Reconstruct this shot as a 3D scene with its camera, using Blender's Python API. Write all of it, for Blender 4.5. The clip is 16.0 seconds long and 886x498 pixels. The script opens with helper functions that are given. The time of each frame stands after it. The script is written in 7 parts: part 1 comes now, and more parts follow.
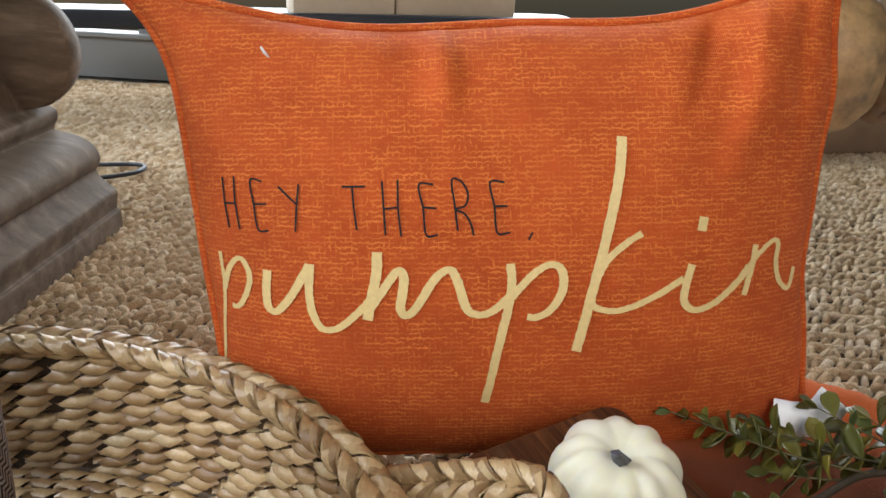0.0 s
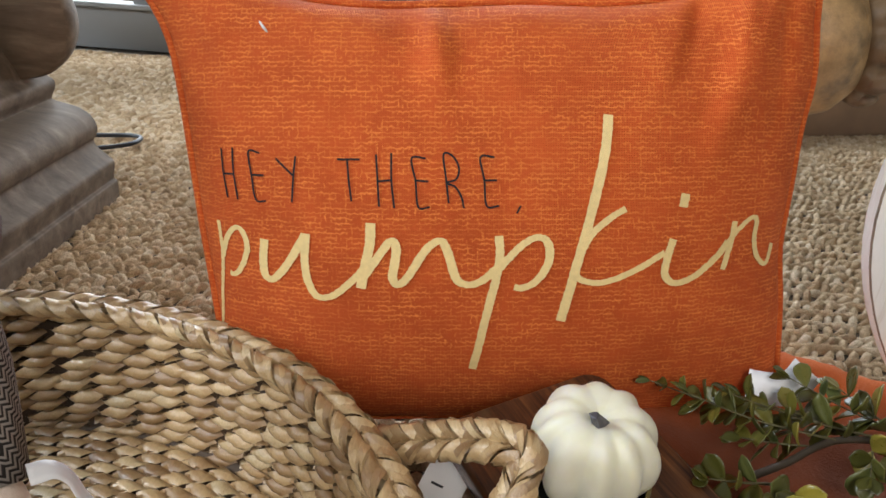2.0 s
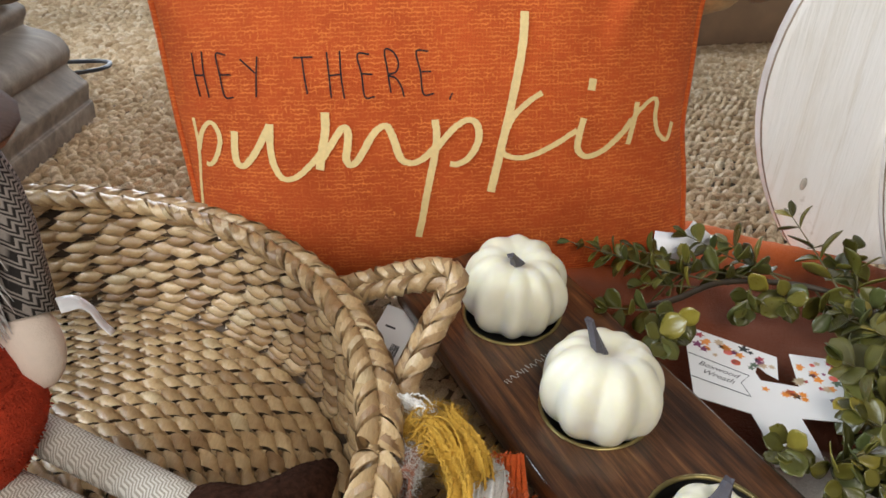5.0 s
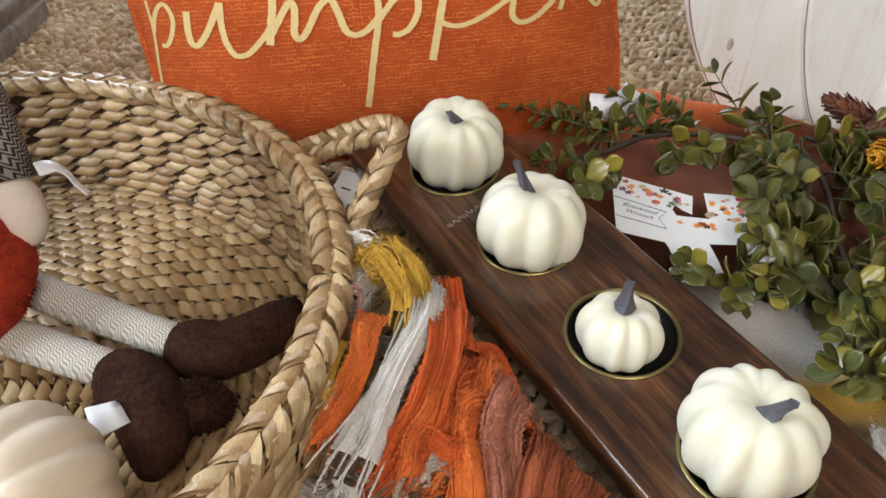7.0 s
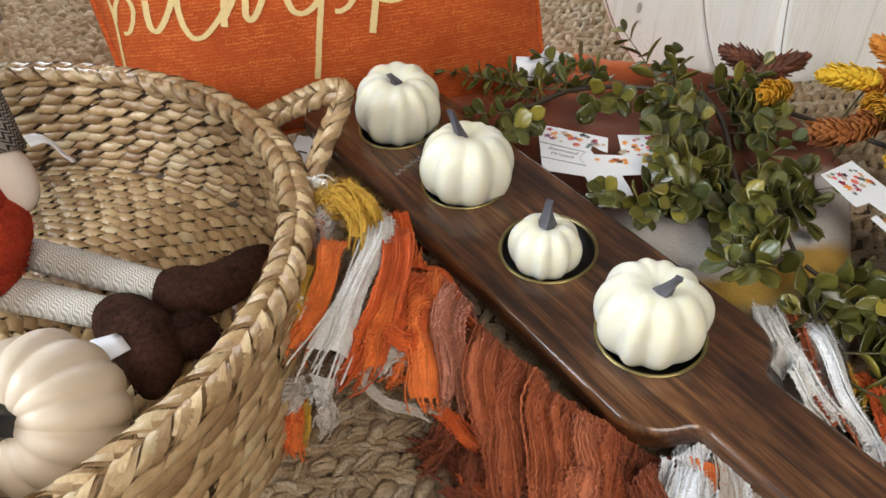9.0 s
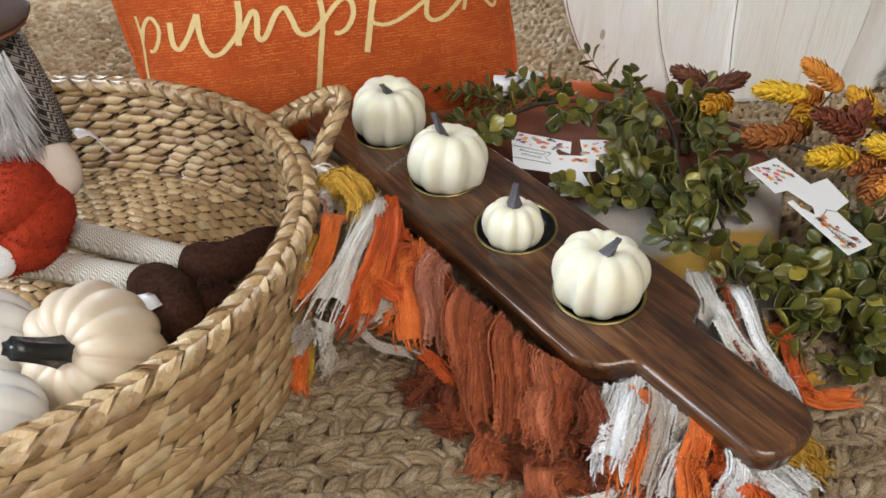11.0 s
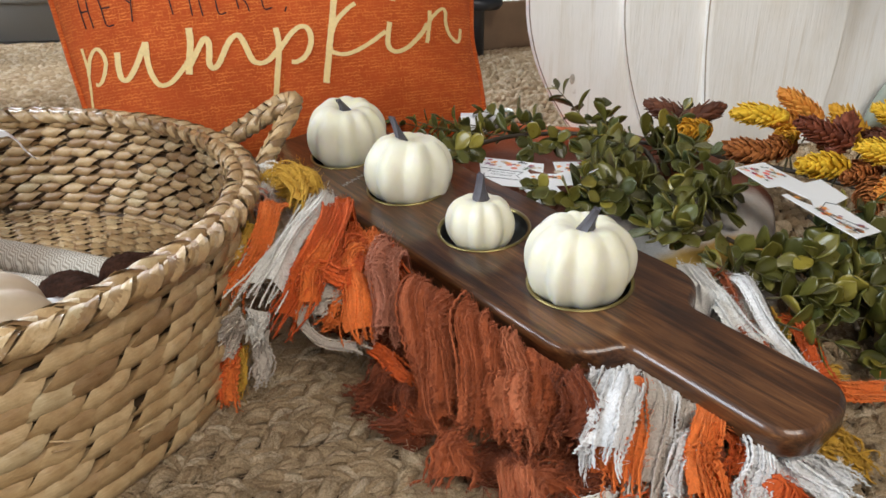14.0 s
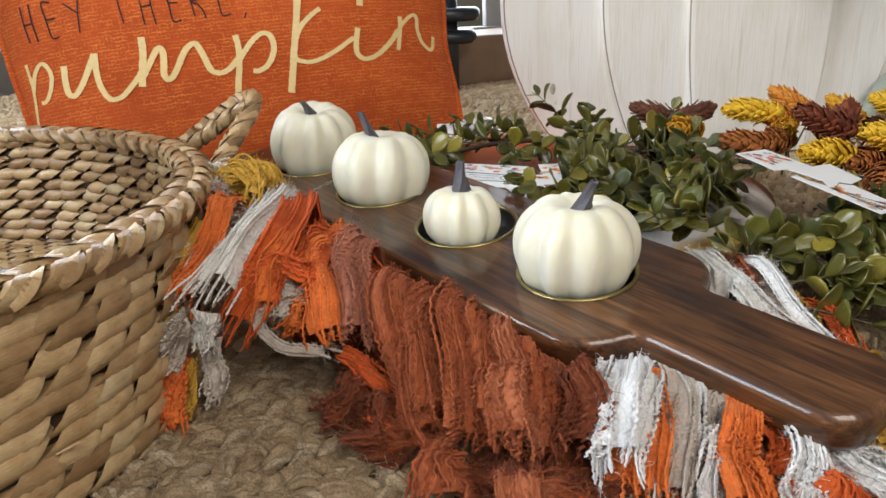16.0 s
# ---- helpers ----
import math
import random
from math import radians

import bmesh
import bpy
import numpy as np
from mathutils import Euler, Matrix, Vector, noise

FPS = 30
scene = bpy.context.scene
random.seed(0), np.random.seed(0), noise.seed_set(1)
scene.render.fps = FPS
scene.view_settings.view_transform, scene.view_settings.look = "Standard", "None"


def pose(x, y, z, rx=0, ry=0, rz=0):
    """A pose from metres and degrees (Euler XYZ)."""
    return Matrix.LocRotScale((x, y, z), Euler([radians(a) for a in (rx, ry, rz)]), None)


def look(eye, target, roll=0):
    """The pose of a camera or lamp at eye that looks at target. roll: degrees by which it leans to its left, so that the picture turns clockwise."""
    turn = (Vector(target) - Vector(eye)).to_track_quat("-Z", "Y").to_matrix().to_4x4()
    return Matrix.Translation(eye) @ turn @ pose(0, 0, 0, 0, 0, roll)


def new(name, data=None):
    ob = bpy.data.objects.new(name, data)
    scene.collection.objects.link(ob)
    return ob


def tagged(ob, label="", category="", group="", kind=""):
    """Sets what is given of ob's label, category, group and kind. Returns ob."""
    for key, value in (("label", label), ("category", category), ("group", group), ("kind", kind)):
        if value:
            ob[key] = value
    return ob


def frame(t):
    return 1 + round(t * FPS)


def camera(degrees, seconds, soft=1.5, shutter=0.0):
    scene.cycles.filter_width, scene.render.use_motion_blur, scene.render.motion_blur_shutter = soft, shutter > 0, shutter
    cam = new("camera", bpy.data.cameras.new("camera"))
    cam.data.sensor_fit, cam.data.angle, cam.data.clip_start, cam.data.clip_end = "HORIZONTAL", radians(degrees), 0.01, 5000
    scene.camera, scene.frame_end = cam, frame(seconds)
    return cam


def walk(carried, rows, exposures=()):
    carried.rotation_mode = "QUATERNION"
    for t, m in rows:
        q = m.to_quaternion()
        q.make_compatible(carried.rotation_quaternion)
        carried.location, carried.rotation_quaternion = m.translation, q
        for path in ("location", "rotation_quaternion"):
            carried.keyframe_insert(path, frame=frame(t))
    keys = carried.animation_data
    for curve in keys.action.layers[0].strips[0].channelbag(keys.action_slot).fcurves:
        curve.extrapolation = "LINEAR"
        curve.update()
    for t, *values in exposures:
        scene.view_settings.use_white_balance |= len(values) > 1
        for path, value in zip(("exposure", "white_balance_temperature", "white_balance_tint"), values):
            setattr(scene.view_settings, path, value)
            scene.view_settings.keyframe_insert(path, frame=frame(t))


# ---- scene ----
from mathutils.geometry import tessellate_polygon

cam = camera(61.43, 16.0, soft=1.6)
PATH = [
    (0, (0.0222, -0.0189, 0.4579), (-0.0085, 0.9014, 0.0680), 3.03),
    (0.5, (0.0236, -0.0212, 0.4588), (-0.0066, 0.8976, 0.0653), 3.33),
    (1, (0.0197, -0.0268, 0.4595), (-0.0090, 0.8887, 0.0583), 3.67),
    (1.5, (0.0203, -0.0328, 0.4584), (-0.0032, 0.8807, 0.0521), 4.03),
    (2, (0.0250, -0.0410, 0.4631), (0.0055, 0.8674, 0.0455), 4.12),
    (2.5, (0.0277, -0.0613, 0.4666), (0.0123, 0.8448, 0.0437), 3.88),
    (3, (0.0349, -0.0823, 0.4794), (0.0281, 0.8180, 0.0443), 3.70),
    (3.5, (0.0438, -0.1071, 0.4799), (0.0461, 0.7875, 0.0331), 3.36),
    (6, (0.0691, -0.1976, 0.4639), (0.0984, 0.6393, -0.0827), 2.56),
    (6.5, (0.0784, -0.2208, 0.4647), (0.1168, 0.5960, -0.1109), 2.05),
    (7, (0.0831, -0.2406, 0.4672), (0.1333, 0.5583, -0.1321), 1.47),
    (7.5, (0.0904, -0.2650, 0.4566), (0.1542, 0.5239, -0.1546), 0.91),
    (8, (0.0883, -0.2906, 0.4696), (0.1679, 0.4938, -0.1454), 0.43),
    (8.5, (0.0915, -0.3198, 0.4801), (0.1859, 0.4655, -0.1318), 0.04),
    (9, (0.0846, -0.3457, 0.4830), (0.1879, 0.4435, -0.1224), -0.24),
    (11.5, (0.0751, -0.4851, 0.5031), (0.1976, 0.3495, -0.0339), 0.22),
    (12, (0.0937, -0.4842, 0.4647), (0.2214, 0.3698, -0.0396), -1.07),
    (12.5, (0.1099, -0.4782, 0.4274), (0.2463, 0.3932, -0.0440), -1.12),
    (13, (0.1070, -0.4735, 0.3913), (0.2520, 0.4105, -0.0531), -0.54),
    (13.5, (0.1032, -0.4739, 0.3609), (0.2507, 0.4214, -0.0593), -0.26),
    (14, (0.1006, -0.4659, 0.3438), (0.2524, 0.4380, -0.0562), -0.42),
    (14.5, (0.1001, -0.4546, 0.3045), (0.2562, 0.4542, -0.0823), -0.66),
    (15, (0.1024, -0.4421, 0.2836), (0.2631, 0.4707, -0.0918), -1.37),
    (15.5, (0.1053, -0.4234, 0.2856), (0.2767, 0.5009, -0.0555), -2.08),
    (16, (0.1120, -0.4167, 0.2709), (0.2915, 0.5097, -0.0599), -2.22),
]
walk(cam, [(t, look(eye, target, roll)) for t, eye, target, roll in PATH], exposures=[(0.0, -0.16), (3.5, -0.12), (6.0, -0.02), (9.0, 0.0), (11.5, -0.07), (16.0, -0.07)])

# ---- world and light: an indoor corner lit by tall windows ----
world = bpy.data.worlds.new("world")
scene.world = world
world.use_nodes = True
wn = world.node_tree
sky = wn.nodes.new("ShaderNodeTexSky")
sky.sky_type, sky.sun_disc = "NISHITA", False
sky.sun_elevation, sky.sun_rotation = radians(40), radians(-60)
wn.links.new(sky.outputs[0], wn.nodes["Background"].inputs[0])
wn.nodes["Background"].inputs[1].default_value = 0.035


def window_light(name, eye, target, w, h, watts, colour):
    lamp = bpy.data.lights.new(name, "AREA")
    lamp.shape, lamp.size, lamp.size_y, lamp.energy, lamp.color = "RECTANGLE", w, h, watts, colour
    ob = new(name, lamp)
    ob.matrix_world = look(eye, target)
    return ob


window_light("daylight_side", (-2.45, -0.1, 1.55), (0, 0.1, 0.5), 1.7, 1.3, 112, (0.82, 0.91, 1.0))
window_light("daylight_back", (-0.3, 2.42, 0.80), (-0.3, 0.0, 0.65), 3.0, 1.3, 122, (0.84, 0.92, 1.0))
window_light("daylight_front", (0.35, -1.74, 1.75), (0.15, 0.1, 0.1), 1.4, 1.0, 47, (1.0, 0.94, 0.865))


# ---- materials ----
class Nodes:
    """A principled material that is built up by a few short calls."""

    def __init__(self, name, rough=0.6, metal=0.0, spec=0.5):
        self.m = bpy.data.materials.new(name)
        self.m.use_nodes = True
        self.t = self.m.node_tree
        self.p = self.t.nodes["Principled BSDF"]
        self.p.inputs["Roughness"].default_value = rough
        self.p.inputs["Metallic"].default_value = metal
        self.p.inputs["Specular IOR Level"].default_value = spec

    def add(self, kind, **values):
        n = self.t.nodes.new("ShaderNode" + kind)
        for key, v in values.items():
            n.inputs[key].default_value = v
        return n

    def link(self, a, b):
        self.t.links.new(a, b)

    def coords(self, scale=(1, 1, 1), turn=(0, 0, 0), kind="Object"):
        c, m = self.add("TexCoord"), self.add("Mapping")
        m.inputs["Scale"].default_value, m.inputs["Rotation"].default_value = scale, [radians(a) for a in turn]
        self.link(c.outputs[kind], m.inputs[0])
        return m.outputs[0]

    def noise(self, where, scale, detail=4.0, rough=0.6, warp=0.0):
        n = self.add("TexNoise", Scale=scale, Detail=detail, Roughness=rough, Distortion=warp)
        self.link(where, n.inputs["Vector"])
        return n.outputs[0]

    def ramp(self, fac, *stops):
        r = self.add("ValToRGB")
        e = r.color_ramp.elements
        while len(e) < len(stops):
            e.new(0.5)
        for el, (at, c) in zip(e, stops):
            el.position, el.color = at, (*c, 1) if len(c) == 3 else c
        self.link(fac, r.inputs[0])
        return r.outputs[0]

    def mix(self, fac, a, b, mode="MIX"):
        n = self.t.nodes.new("ShaderNodeMix")
        n.data_type, n.blend_type = "RGBA", mode
        for v, i in ((fac, 0), (a, 6), (b, 7)):
            if hasattr(v, "is_linked"):
                self.link(v, n.inputs[i])
            else:
                n.inputs[i].default_value = v if i == 0 else (*v, 1)
        return n.outputs[2]

    def math(self, op, a, b=0.0):
        n = self.t.nodes.new("ShaderNodeMath")
        n.operation = op
        for v, i in ((a, 0), (b, 1)):
            if hasattr(v, "is_linked"):
                self.link(v, n.inputs[i])
            else:
                n.inputs[i].default_value = v
        return n.outputs[0]

    def island(self):
        return self.add("NewGeometry").outputs["Random Per Island"]

    def piece(self):
        return self.add("ObjectInfo").outputs["Random"]

    def colour(self, c):
        self.link(c, self.p.inputs["Base Color"])
        return self

    def rough(self, fac, lo, hi):
        r = self.add("MapRange")
        r.inputs["To Min"].default_value, r.inputs["To Max"].default_value = lo, hi
        self.link(fac, r.inputs[0])
        self.link(r.outputs[0], self.p.inputs["Roughness"])
        return self

    def bump(self, height, depth, strength=1.0):
        b = self.add("Bump", Distance=depth, Strength=strength)
        self.link(height, b.inputs["Height"])
        self.link(b.outputs[0], self.p.inputs["Normal"])
        return self

    def sheen(self, weight, tint=(1, 1, 1)):
        self.p.inputs["Sheen Weight"].default_value = weight
        self.p.inputs["Sheen Roughness"].default_value = 0.5
        self.p.inputs["Sheen Tint"].default_value = (*tint, 1)
        return self

    def soft(self, weight, radius, scale):
        self.p.inputs["Subsurface Weight"].default_value = weight
        self.p.inputs["Subsurface Radius"].default_value = radius
        self.p.inputs["Subsurface Scale"].default_value = scale
        return self


def plain(name, c, rough=0.6, vary=0.25, size=60, bump=0.0003, metal=0.0, spec=0.5):
    """A colour with mottling at two scales and a fine relief."""
    n = Nodes(name, rough, metal, spec)
    w = n.coords()
    a, b = n.noise(w, size, 5), n.noise(w, size * 0.15, 3)
    lo, hi = [v * (1 - vary) for v in c], [min(1, v * (1 + vary)) for v in c]
    f = n.math("ADD", n.math("MULTIPLY", a, 0.6), n.math("MULTIPLY", b, 0.4))
    n.colour(n.ramp(f, (0.3, lo), (0.7, hi))).rough(a, rough * 0.85, min(1, rough * 1.15))
    if bump:
        n.bump(n.noise(w, size * 4, 3), bump)
    return n


def make_rug():
    n = Nodes("jute", 0.9, spec=0.2)
    w = n.coords()
    isl = n.island()
    fib = n.noise(w, 620, 4, 0.7)
    base = n.ramp(isl, (0.0, (0.40, 0.275, 0.16)), (0.35, (0.58, 0.43, 0.265)), (0.7, (0.74, 0.58, 0.39)), (1.0, (0.88, 0.76, 0.58)))
    big = n.noise(w, 3.5, 3)
    base = n.mix(0.4, base, n.ramp(big, (0.35, (0.47, 0.32, 0.175)), (0.65, (0.66, 0.50, 0.32))))
    n.colour(n.mix(0.55, base, n.ramp(fib, (0.36, (0.30, 0.23, 0.17)), (0.58, (1, 1, 1))), "MULTIPLY")).bump(fib, 0.003)
    return n.m


def make_straw():
    """Dry twisted leaf: each twist has its own tone, long fibres and a waxy gloss."""
    n = Nodes("dried_leaf", 0.4, spec=0.85)
    w = n.coords()
    isl = n.math("FRACT", n.math("ADD", n.island(), n.piece()))
    fib = n.noise(n.coords((3, 0.45, 3)), 230, 4, 0.65)
    tone = n.ramp(isl, (0.0, (0.31, 0.190, 0.090)), (0.2, (0.43, 0.285, 0.142)), (0.6, (0.57, 0.40, 0.205)), (0.9, (0.69, 0.515, 0.29)), (1.0, (0.62, 0.50, 0.30)))
    blot = n.ramp(n.noise(w, 60, 4), (0.40, (0.66, 0.53, 0.42)), (0.58, (1, 1, 1)))
    c = n.mix(0.45, tone, blot, "MULTIPLY")
    c = n.mix(0.5, c, n.ramp(fib, (0.3, (0.55, 0.46, 0.36)), (0.65, (1, 1, 1))), "MULTIPLY")
    n.colour(c).rough(fib, 0.22, 0.40).bump(fib, 0.0006)
    return n.m


def make_board():
    n = Nodes("stained_acacia", 0.5, spec=0.28)
    w = n.coords((1, 14, 14))
    grain = n.noise(w, 9, 6, 0.65, 0.6)
    fine = n.noise(n.coords((2, 60, 60)), 9, 4, 0.6)
    stave = n.noise(n.coords((0.6, 8, 1)), 5, 1)
    c = n.ramp(grain, (0.25, (0.020, 0.010, 0.006)), (0.42, (0.070, 0.029, 0.012)), (0.58, (0.160, 0.066, 0.024)), (0.8, (0.34, 0.16, 0.060)))
    c = n.mix(0.55, c, n.ramp(stave, (0.4, (0.5, 0.42, 0.37)), (0.65, (1, 1, 1))), "MULTIPLY")
    c = n.mix(0.6, c, n.ramp(fine, (0.35, (0.35, 0.3, 0.27)), (0.6, (1, 1, 1))), "MULTIPLY")
    # dark stain that soaked in unevenly
    stain = n.noise(n.coords((1.0, 1.6, 1.6)), 6.5, 4, 0.6)
    c = n.mix(0.75, c, n.ramp(stain, (0.36, (0.22, 0.20, 0.20)), (0.56, (1, 1, 1))), "MULTIPLY")
    n.colour(c).rough(fine, 0.42, 0.62).bump(fine, 0.0004)
    n.p.inputs["Coat Weight"].default_value, n.p.inputs["Coat Roughness"].default_value = 0.75, 0.13
    return n.m


def make_pillow():
    """Orange print with short woven-looking dashes of a paler orange."""
    n = Nodes("orange_print_cloth", 0.8, spec=0.25)
    w = n.coords()
    # rows and ticks of paler thread, wavy and broken, that come and go in patches
    sep = n.add("SeparateXYZ")
    n.link(w, sep.inputs[0])
    wob = n.math("MULTIPLY", n.math("SUBTRACT", n.noise(n.coords((210, 1, 150)), 1.0, 2), 0.5), 0.0058)

    def rows(axis, pitch, wide, breaks, lo, hi):
        d = n.math("FRACT", n.math("DIVIDE", n.math("ADD", sep.outputs[axis], wob), pitch))
        d = n.ramp(n.math("ABSOLUTE", n.math("SUBTRACT", d, 0.5)), (0.0, (1, 1, 1)), (wide, (0, 0, 0)))
        return n.mix(1.0, d, n.ramp(n.noise(n.coords(breaks), 1.0, 2, 0.6), (lo, (0, 0, 0)), (hi, (1, 1, 1))), "MULTIPLY")

    patch = n.ramp(n.noise(n.coords((10, 1, 30)), 2.0, 4, 0.6), (0.36, (0.28, 0.28, 0.28)), (0.60, (1, 1, 1)))
    thread = n.mix(1.0, rows(2, 0.0040, 0.27, (70, 1, 180), 0.38, 0.54), rows(0, 0.0042, 0.20, (230, 1, 230), 0.48, 0.60), "LIGHTEN")
    thread = n.mix(1.0, thread, patch, "MULTIPLY")
    tone = n.ramp(n.noise(w, 14, 3), (0.35, (0.50, 0.078, 0.013)), (0.65, (0.63, 0.106, 0.020)))
    c = n.mix(thread, tone, (0.86, 0.265, 0.058))
    n.colour(c)
    weave = n.add("TexWave", Scale=230.0, Distortion=0.6, Detail=1.0)
    weave.bands_direction = "Z"
    n.link(n.coords(), weave.inputs["Vector"])
    weave2 = n.add("TexWave", Scale=230.0, Distortion=0.6, Detail=1.0)
    n.link(n.coords(), weave2.inputs["Vector"])
    n.bump(n.math("ADD", weave.outputs[1], weave2.outputs[1]), 0.0003).sheen(0.03, (1, 0.60, 0.4))
    return n.m


def make_wax():
    n = Nodes("ivory_wax", 0.42, spec=0.5)
    w = n.coords()
    a = n.noise(w, 26, 4)
    n.colour(n.ramp(a, (0.3, (0.74, 0.71, 0.55)), (0.7, (0.82, 0.80, 0.67)))).rough(n.noise(w, 70), 0.34, 0.52).bump(n.noise(w, 45, 3), 0.0006)
    return n.soft(0.5, (1.0, 0.9, 0.5), 0.006).m


RUG, STRAW, WOOD, CLOTH, WAX = make_rug(), make_straw(), make_board(), make_pillow(), make_wax()
# Near-black straw that paints the shade between the basket's twists.
SHADE_STRAW = plain("gap_shade_straw", (0.070, 0.042, 0.022), 0.7, 0.4, 60).m
STEM = plain("charcoal_stem", (0.085, 0.08, 0.095), 0.55, 0.35, 120, 0.0004).m
BRASS = plain("dull_brass", (0.30, 0.24, 0.10), 0.38, 0.25, 90, 0.0, metal=0.85).m
MARK = plain("worn_white_print", (0.42, 0.40, 0.37), 0.6, 0.4, 300, 0.0).m
TIN = plain("dark_cup", (0.012, 0.011, 0.010), 0.5).m


# ---- building helpers ----
def add(name, bm, mat, parent=None, m=None, smooth=True):
    me = bpy.data.meshes.new(name)
    bm.normal_update()
    bm.to_mesh(me)
    bm.free()
    if smooth:
        me.polygons.foreach_set("use_smooth", [True] * len(me.polygons))
    for one in mat if isinstance(mat, (list, tuple)) else [mat]:
        me.materials.append(one)
    ob = new(name, me)
    if parent is not None:
        ob.parent = parent
    if m is not None:
        ob.matrix_basis = m
    return ob


def part(name, bm, material, parent, label="", m=None, smooth=True):
    ob = add(name, bm, material, parent, m, smooth)
    return tagged(ob, label) if label else ob


def thing(name, m, label, category, group="", kind=""):
    ob = new(name)
    ob.empty_display_size = 0.02
    ob.matrix_basis = m
    return tagged(ob, label, category, group, kind)


def raw(verts, faces):
    """A bmesh from plain arrays, fast for many small pieces."""
    me = bpy.data.meshes.new("raw")
    me.from_pydata([tuple(v) for v in verts], [], faces)
    bm = bmesh.new()
    bm.from_mesh(me)
    bpy.data.meshes.remove(me)
    return bm


def mesh_thing(name, verts, faces, mat, parent=None, smooth=True, m=None):
    me = bpy.data.meshes.new(name)
    me.from_pydata([tuple(map(float, v)) for v in verts], [], faces)
    if smooth:
        me.polygons.foreach_set("use_smooth", [True] * len(me.polygons))
    for one in mat if isinstance(mat, (list, tuple)) else [mat]:
        me.materials.append(one)
    ob = new(name, me)
    if parent is not None:
        ob.parent = parent
    if m is not None:
        ob.matrix_basis = m
    return ob


def box(bm, x0, x1, y0, y1, z0, z1, bevel=0.0):
    r = bmesh.ops.create_cube(bm, size=1.0, matrix=Matrix.LocRotScale(((x0 + x1) / 2, (y0 + y1) / 2, (z0 + z1) / 2), None, (x1 - x0, y1 - y0, z1 - z0)))
    if bevel:
        es = list({e for v in r["verts"] for e in v.link_edges})
        bmesh.ops.bevel(bm, geom=es, offset=bevel, segments=2, affect="EDGES", profile=0.6)
    return bm


def lathe(profile, seg=32, lobes=0, depth=0.0, bump=None):
    """Turns (radius, z) pairs round z; lobes: ribs as on a pumpkin."""
    verts, faces = [], []
    for i, (r, z) in enumerate(profile):
        for j in range(seg):
            a = 2 * math.pi * j / seg
            k = 1 - depth * (1 - abs(math.cos(a * lobes / 2)) ** 0.7) if lobes else 1.0
            verts.append((r * k * math.cos(a), r * k * math.sin(a), z))
    for i in range(len(profile) - 1):
        for j in range(seg):
            k = (j + 1) % seg
            faces.append((i * seg + j, i * seg + k, (i + 1) * seg + k, (i + 1) * seg + j))
    faces.append(tuple(range(seg))[::-1])
    faces.append(tuple((len(profile) - 1) * seg + j for j in range(seg)))
    return raw(verts, faces)


def frames_along(pts):
    """Tangent, side and up at every point of a polyline."""
    pts = [Vector(p) for p in pts]
    out, side = [], None
    for i, p in enumerate(pts):
        t = (pts[min(i + 1, len(pts) - 1)] - pts[max(i - 1, 0)]).normalized()
        if side is None:
            side = t.cross(Vector((0, 0, 1)))
            if side.length < 1e-4:
                side = t.cross(Vector((0, 1, 0)))
        side = (side - t * side.dot(t)).normalized()
        out.append((p, t, side, side.cross(t).normalized()))
    return out


def tube(pts, radius, seg=6, verts=None, faces=None, flat=1.0):
    """A round or flattened tube along a polyline; radius: a number or one for every point."""
    own = verts is None
    if own:
        verts, faces = [], []
    fr = frames_along(pts)
    base = len(verts)
    for i, (p, t, s, u) in enumerate(fr):
        r = radius[i] if hasattr(radius, "__len__") else radius
        for j in range(seg):
            a = 2 * math.pi * j / seg
            verts.append(p + s * (r * math.cos(a)) + u * (r * flat * math.sin(a)))
    for i in range(len(fr) - 1):
        for j in range(seg):
            k = (j + 1) % seg
            faces.append((base + i * seg + j, base + i * seg + k, base + (i + 1) * seg + k, base + (i + 1) * seg + j))
    faces.append(tuple(base + j for j in range(seg))[::-1])
    faces.append(tuple(base + (len(fr) - 1) * seg + j for j in range(seg)))
    return raw(verts, faces) if own else None


def spline(ctrl, n):
    """Catmull-Rom through the control points, n steps in all."""
    c = [Vector(p) for p in ctrl]
    c = [c[0] * 2 - c[1]] + c + [c[-1] * 2 - c[-2]]
    m, out = len(c) - 3, []
    for i in range(n + 1):
        f = i / n * m
        k = min(int(f), m - 1)
        t = f - k
        p0, p1, p2, p3 = c[k : k + 4]
        out.append(0.5 * (2 * p1 + (p2 - p0) * t + (2 * p0 - 5 * p1 + 4 * p2 - p3) * t**2 + (3 * p1 - p0 - 3 * p2 + p3) * t**3))
    return out


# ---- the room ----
# Walls, ceiling and door frame are coloured dark to cut bounced light.
WALLP = plain("dimmed_wall_paint", (0.21, 0.206, 0.2), 0.6, 0.05, 8, 0.0004).m
CEIL = plain("dimmed_ceiling_paint", (0.15, 0.145, 0.14), 0.8, 0.03, 8, 0.0).m


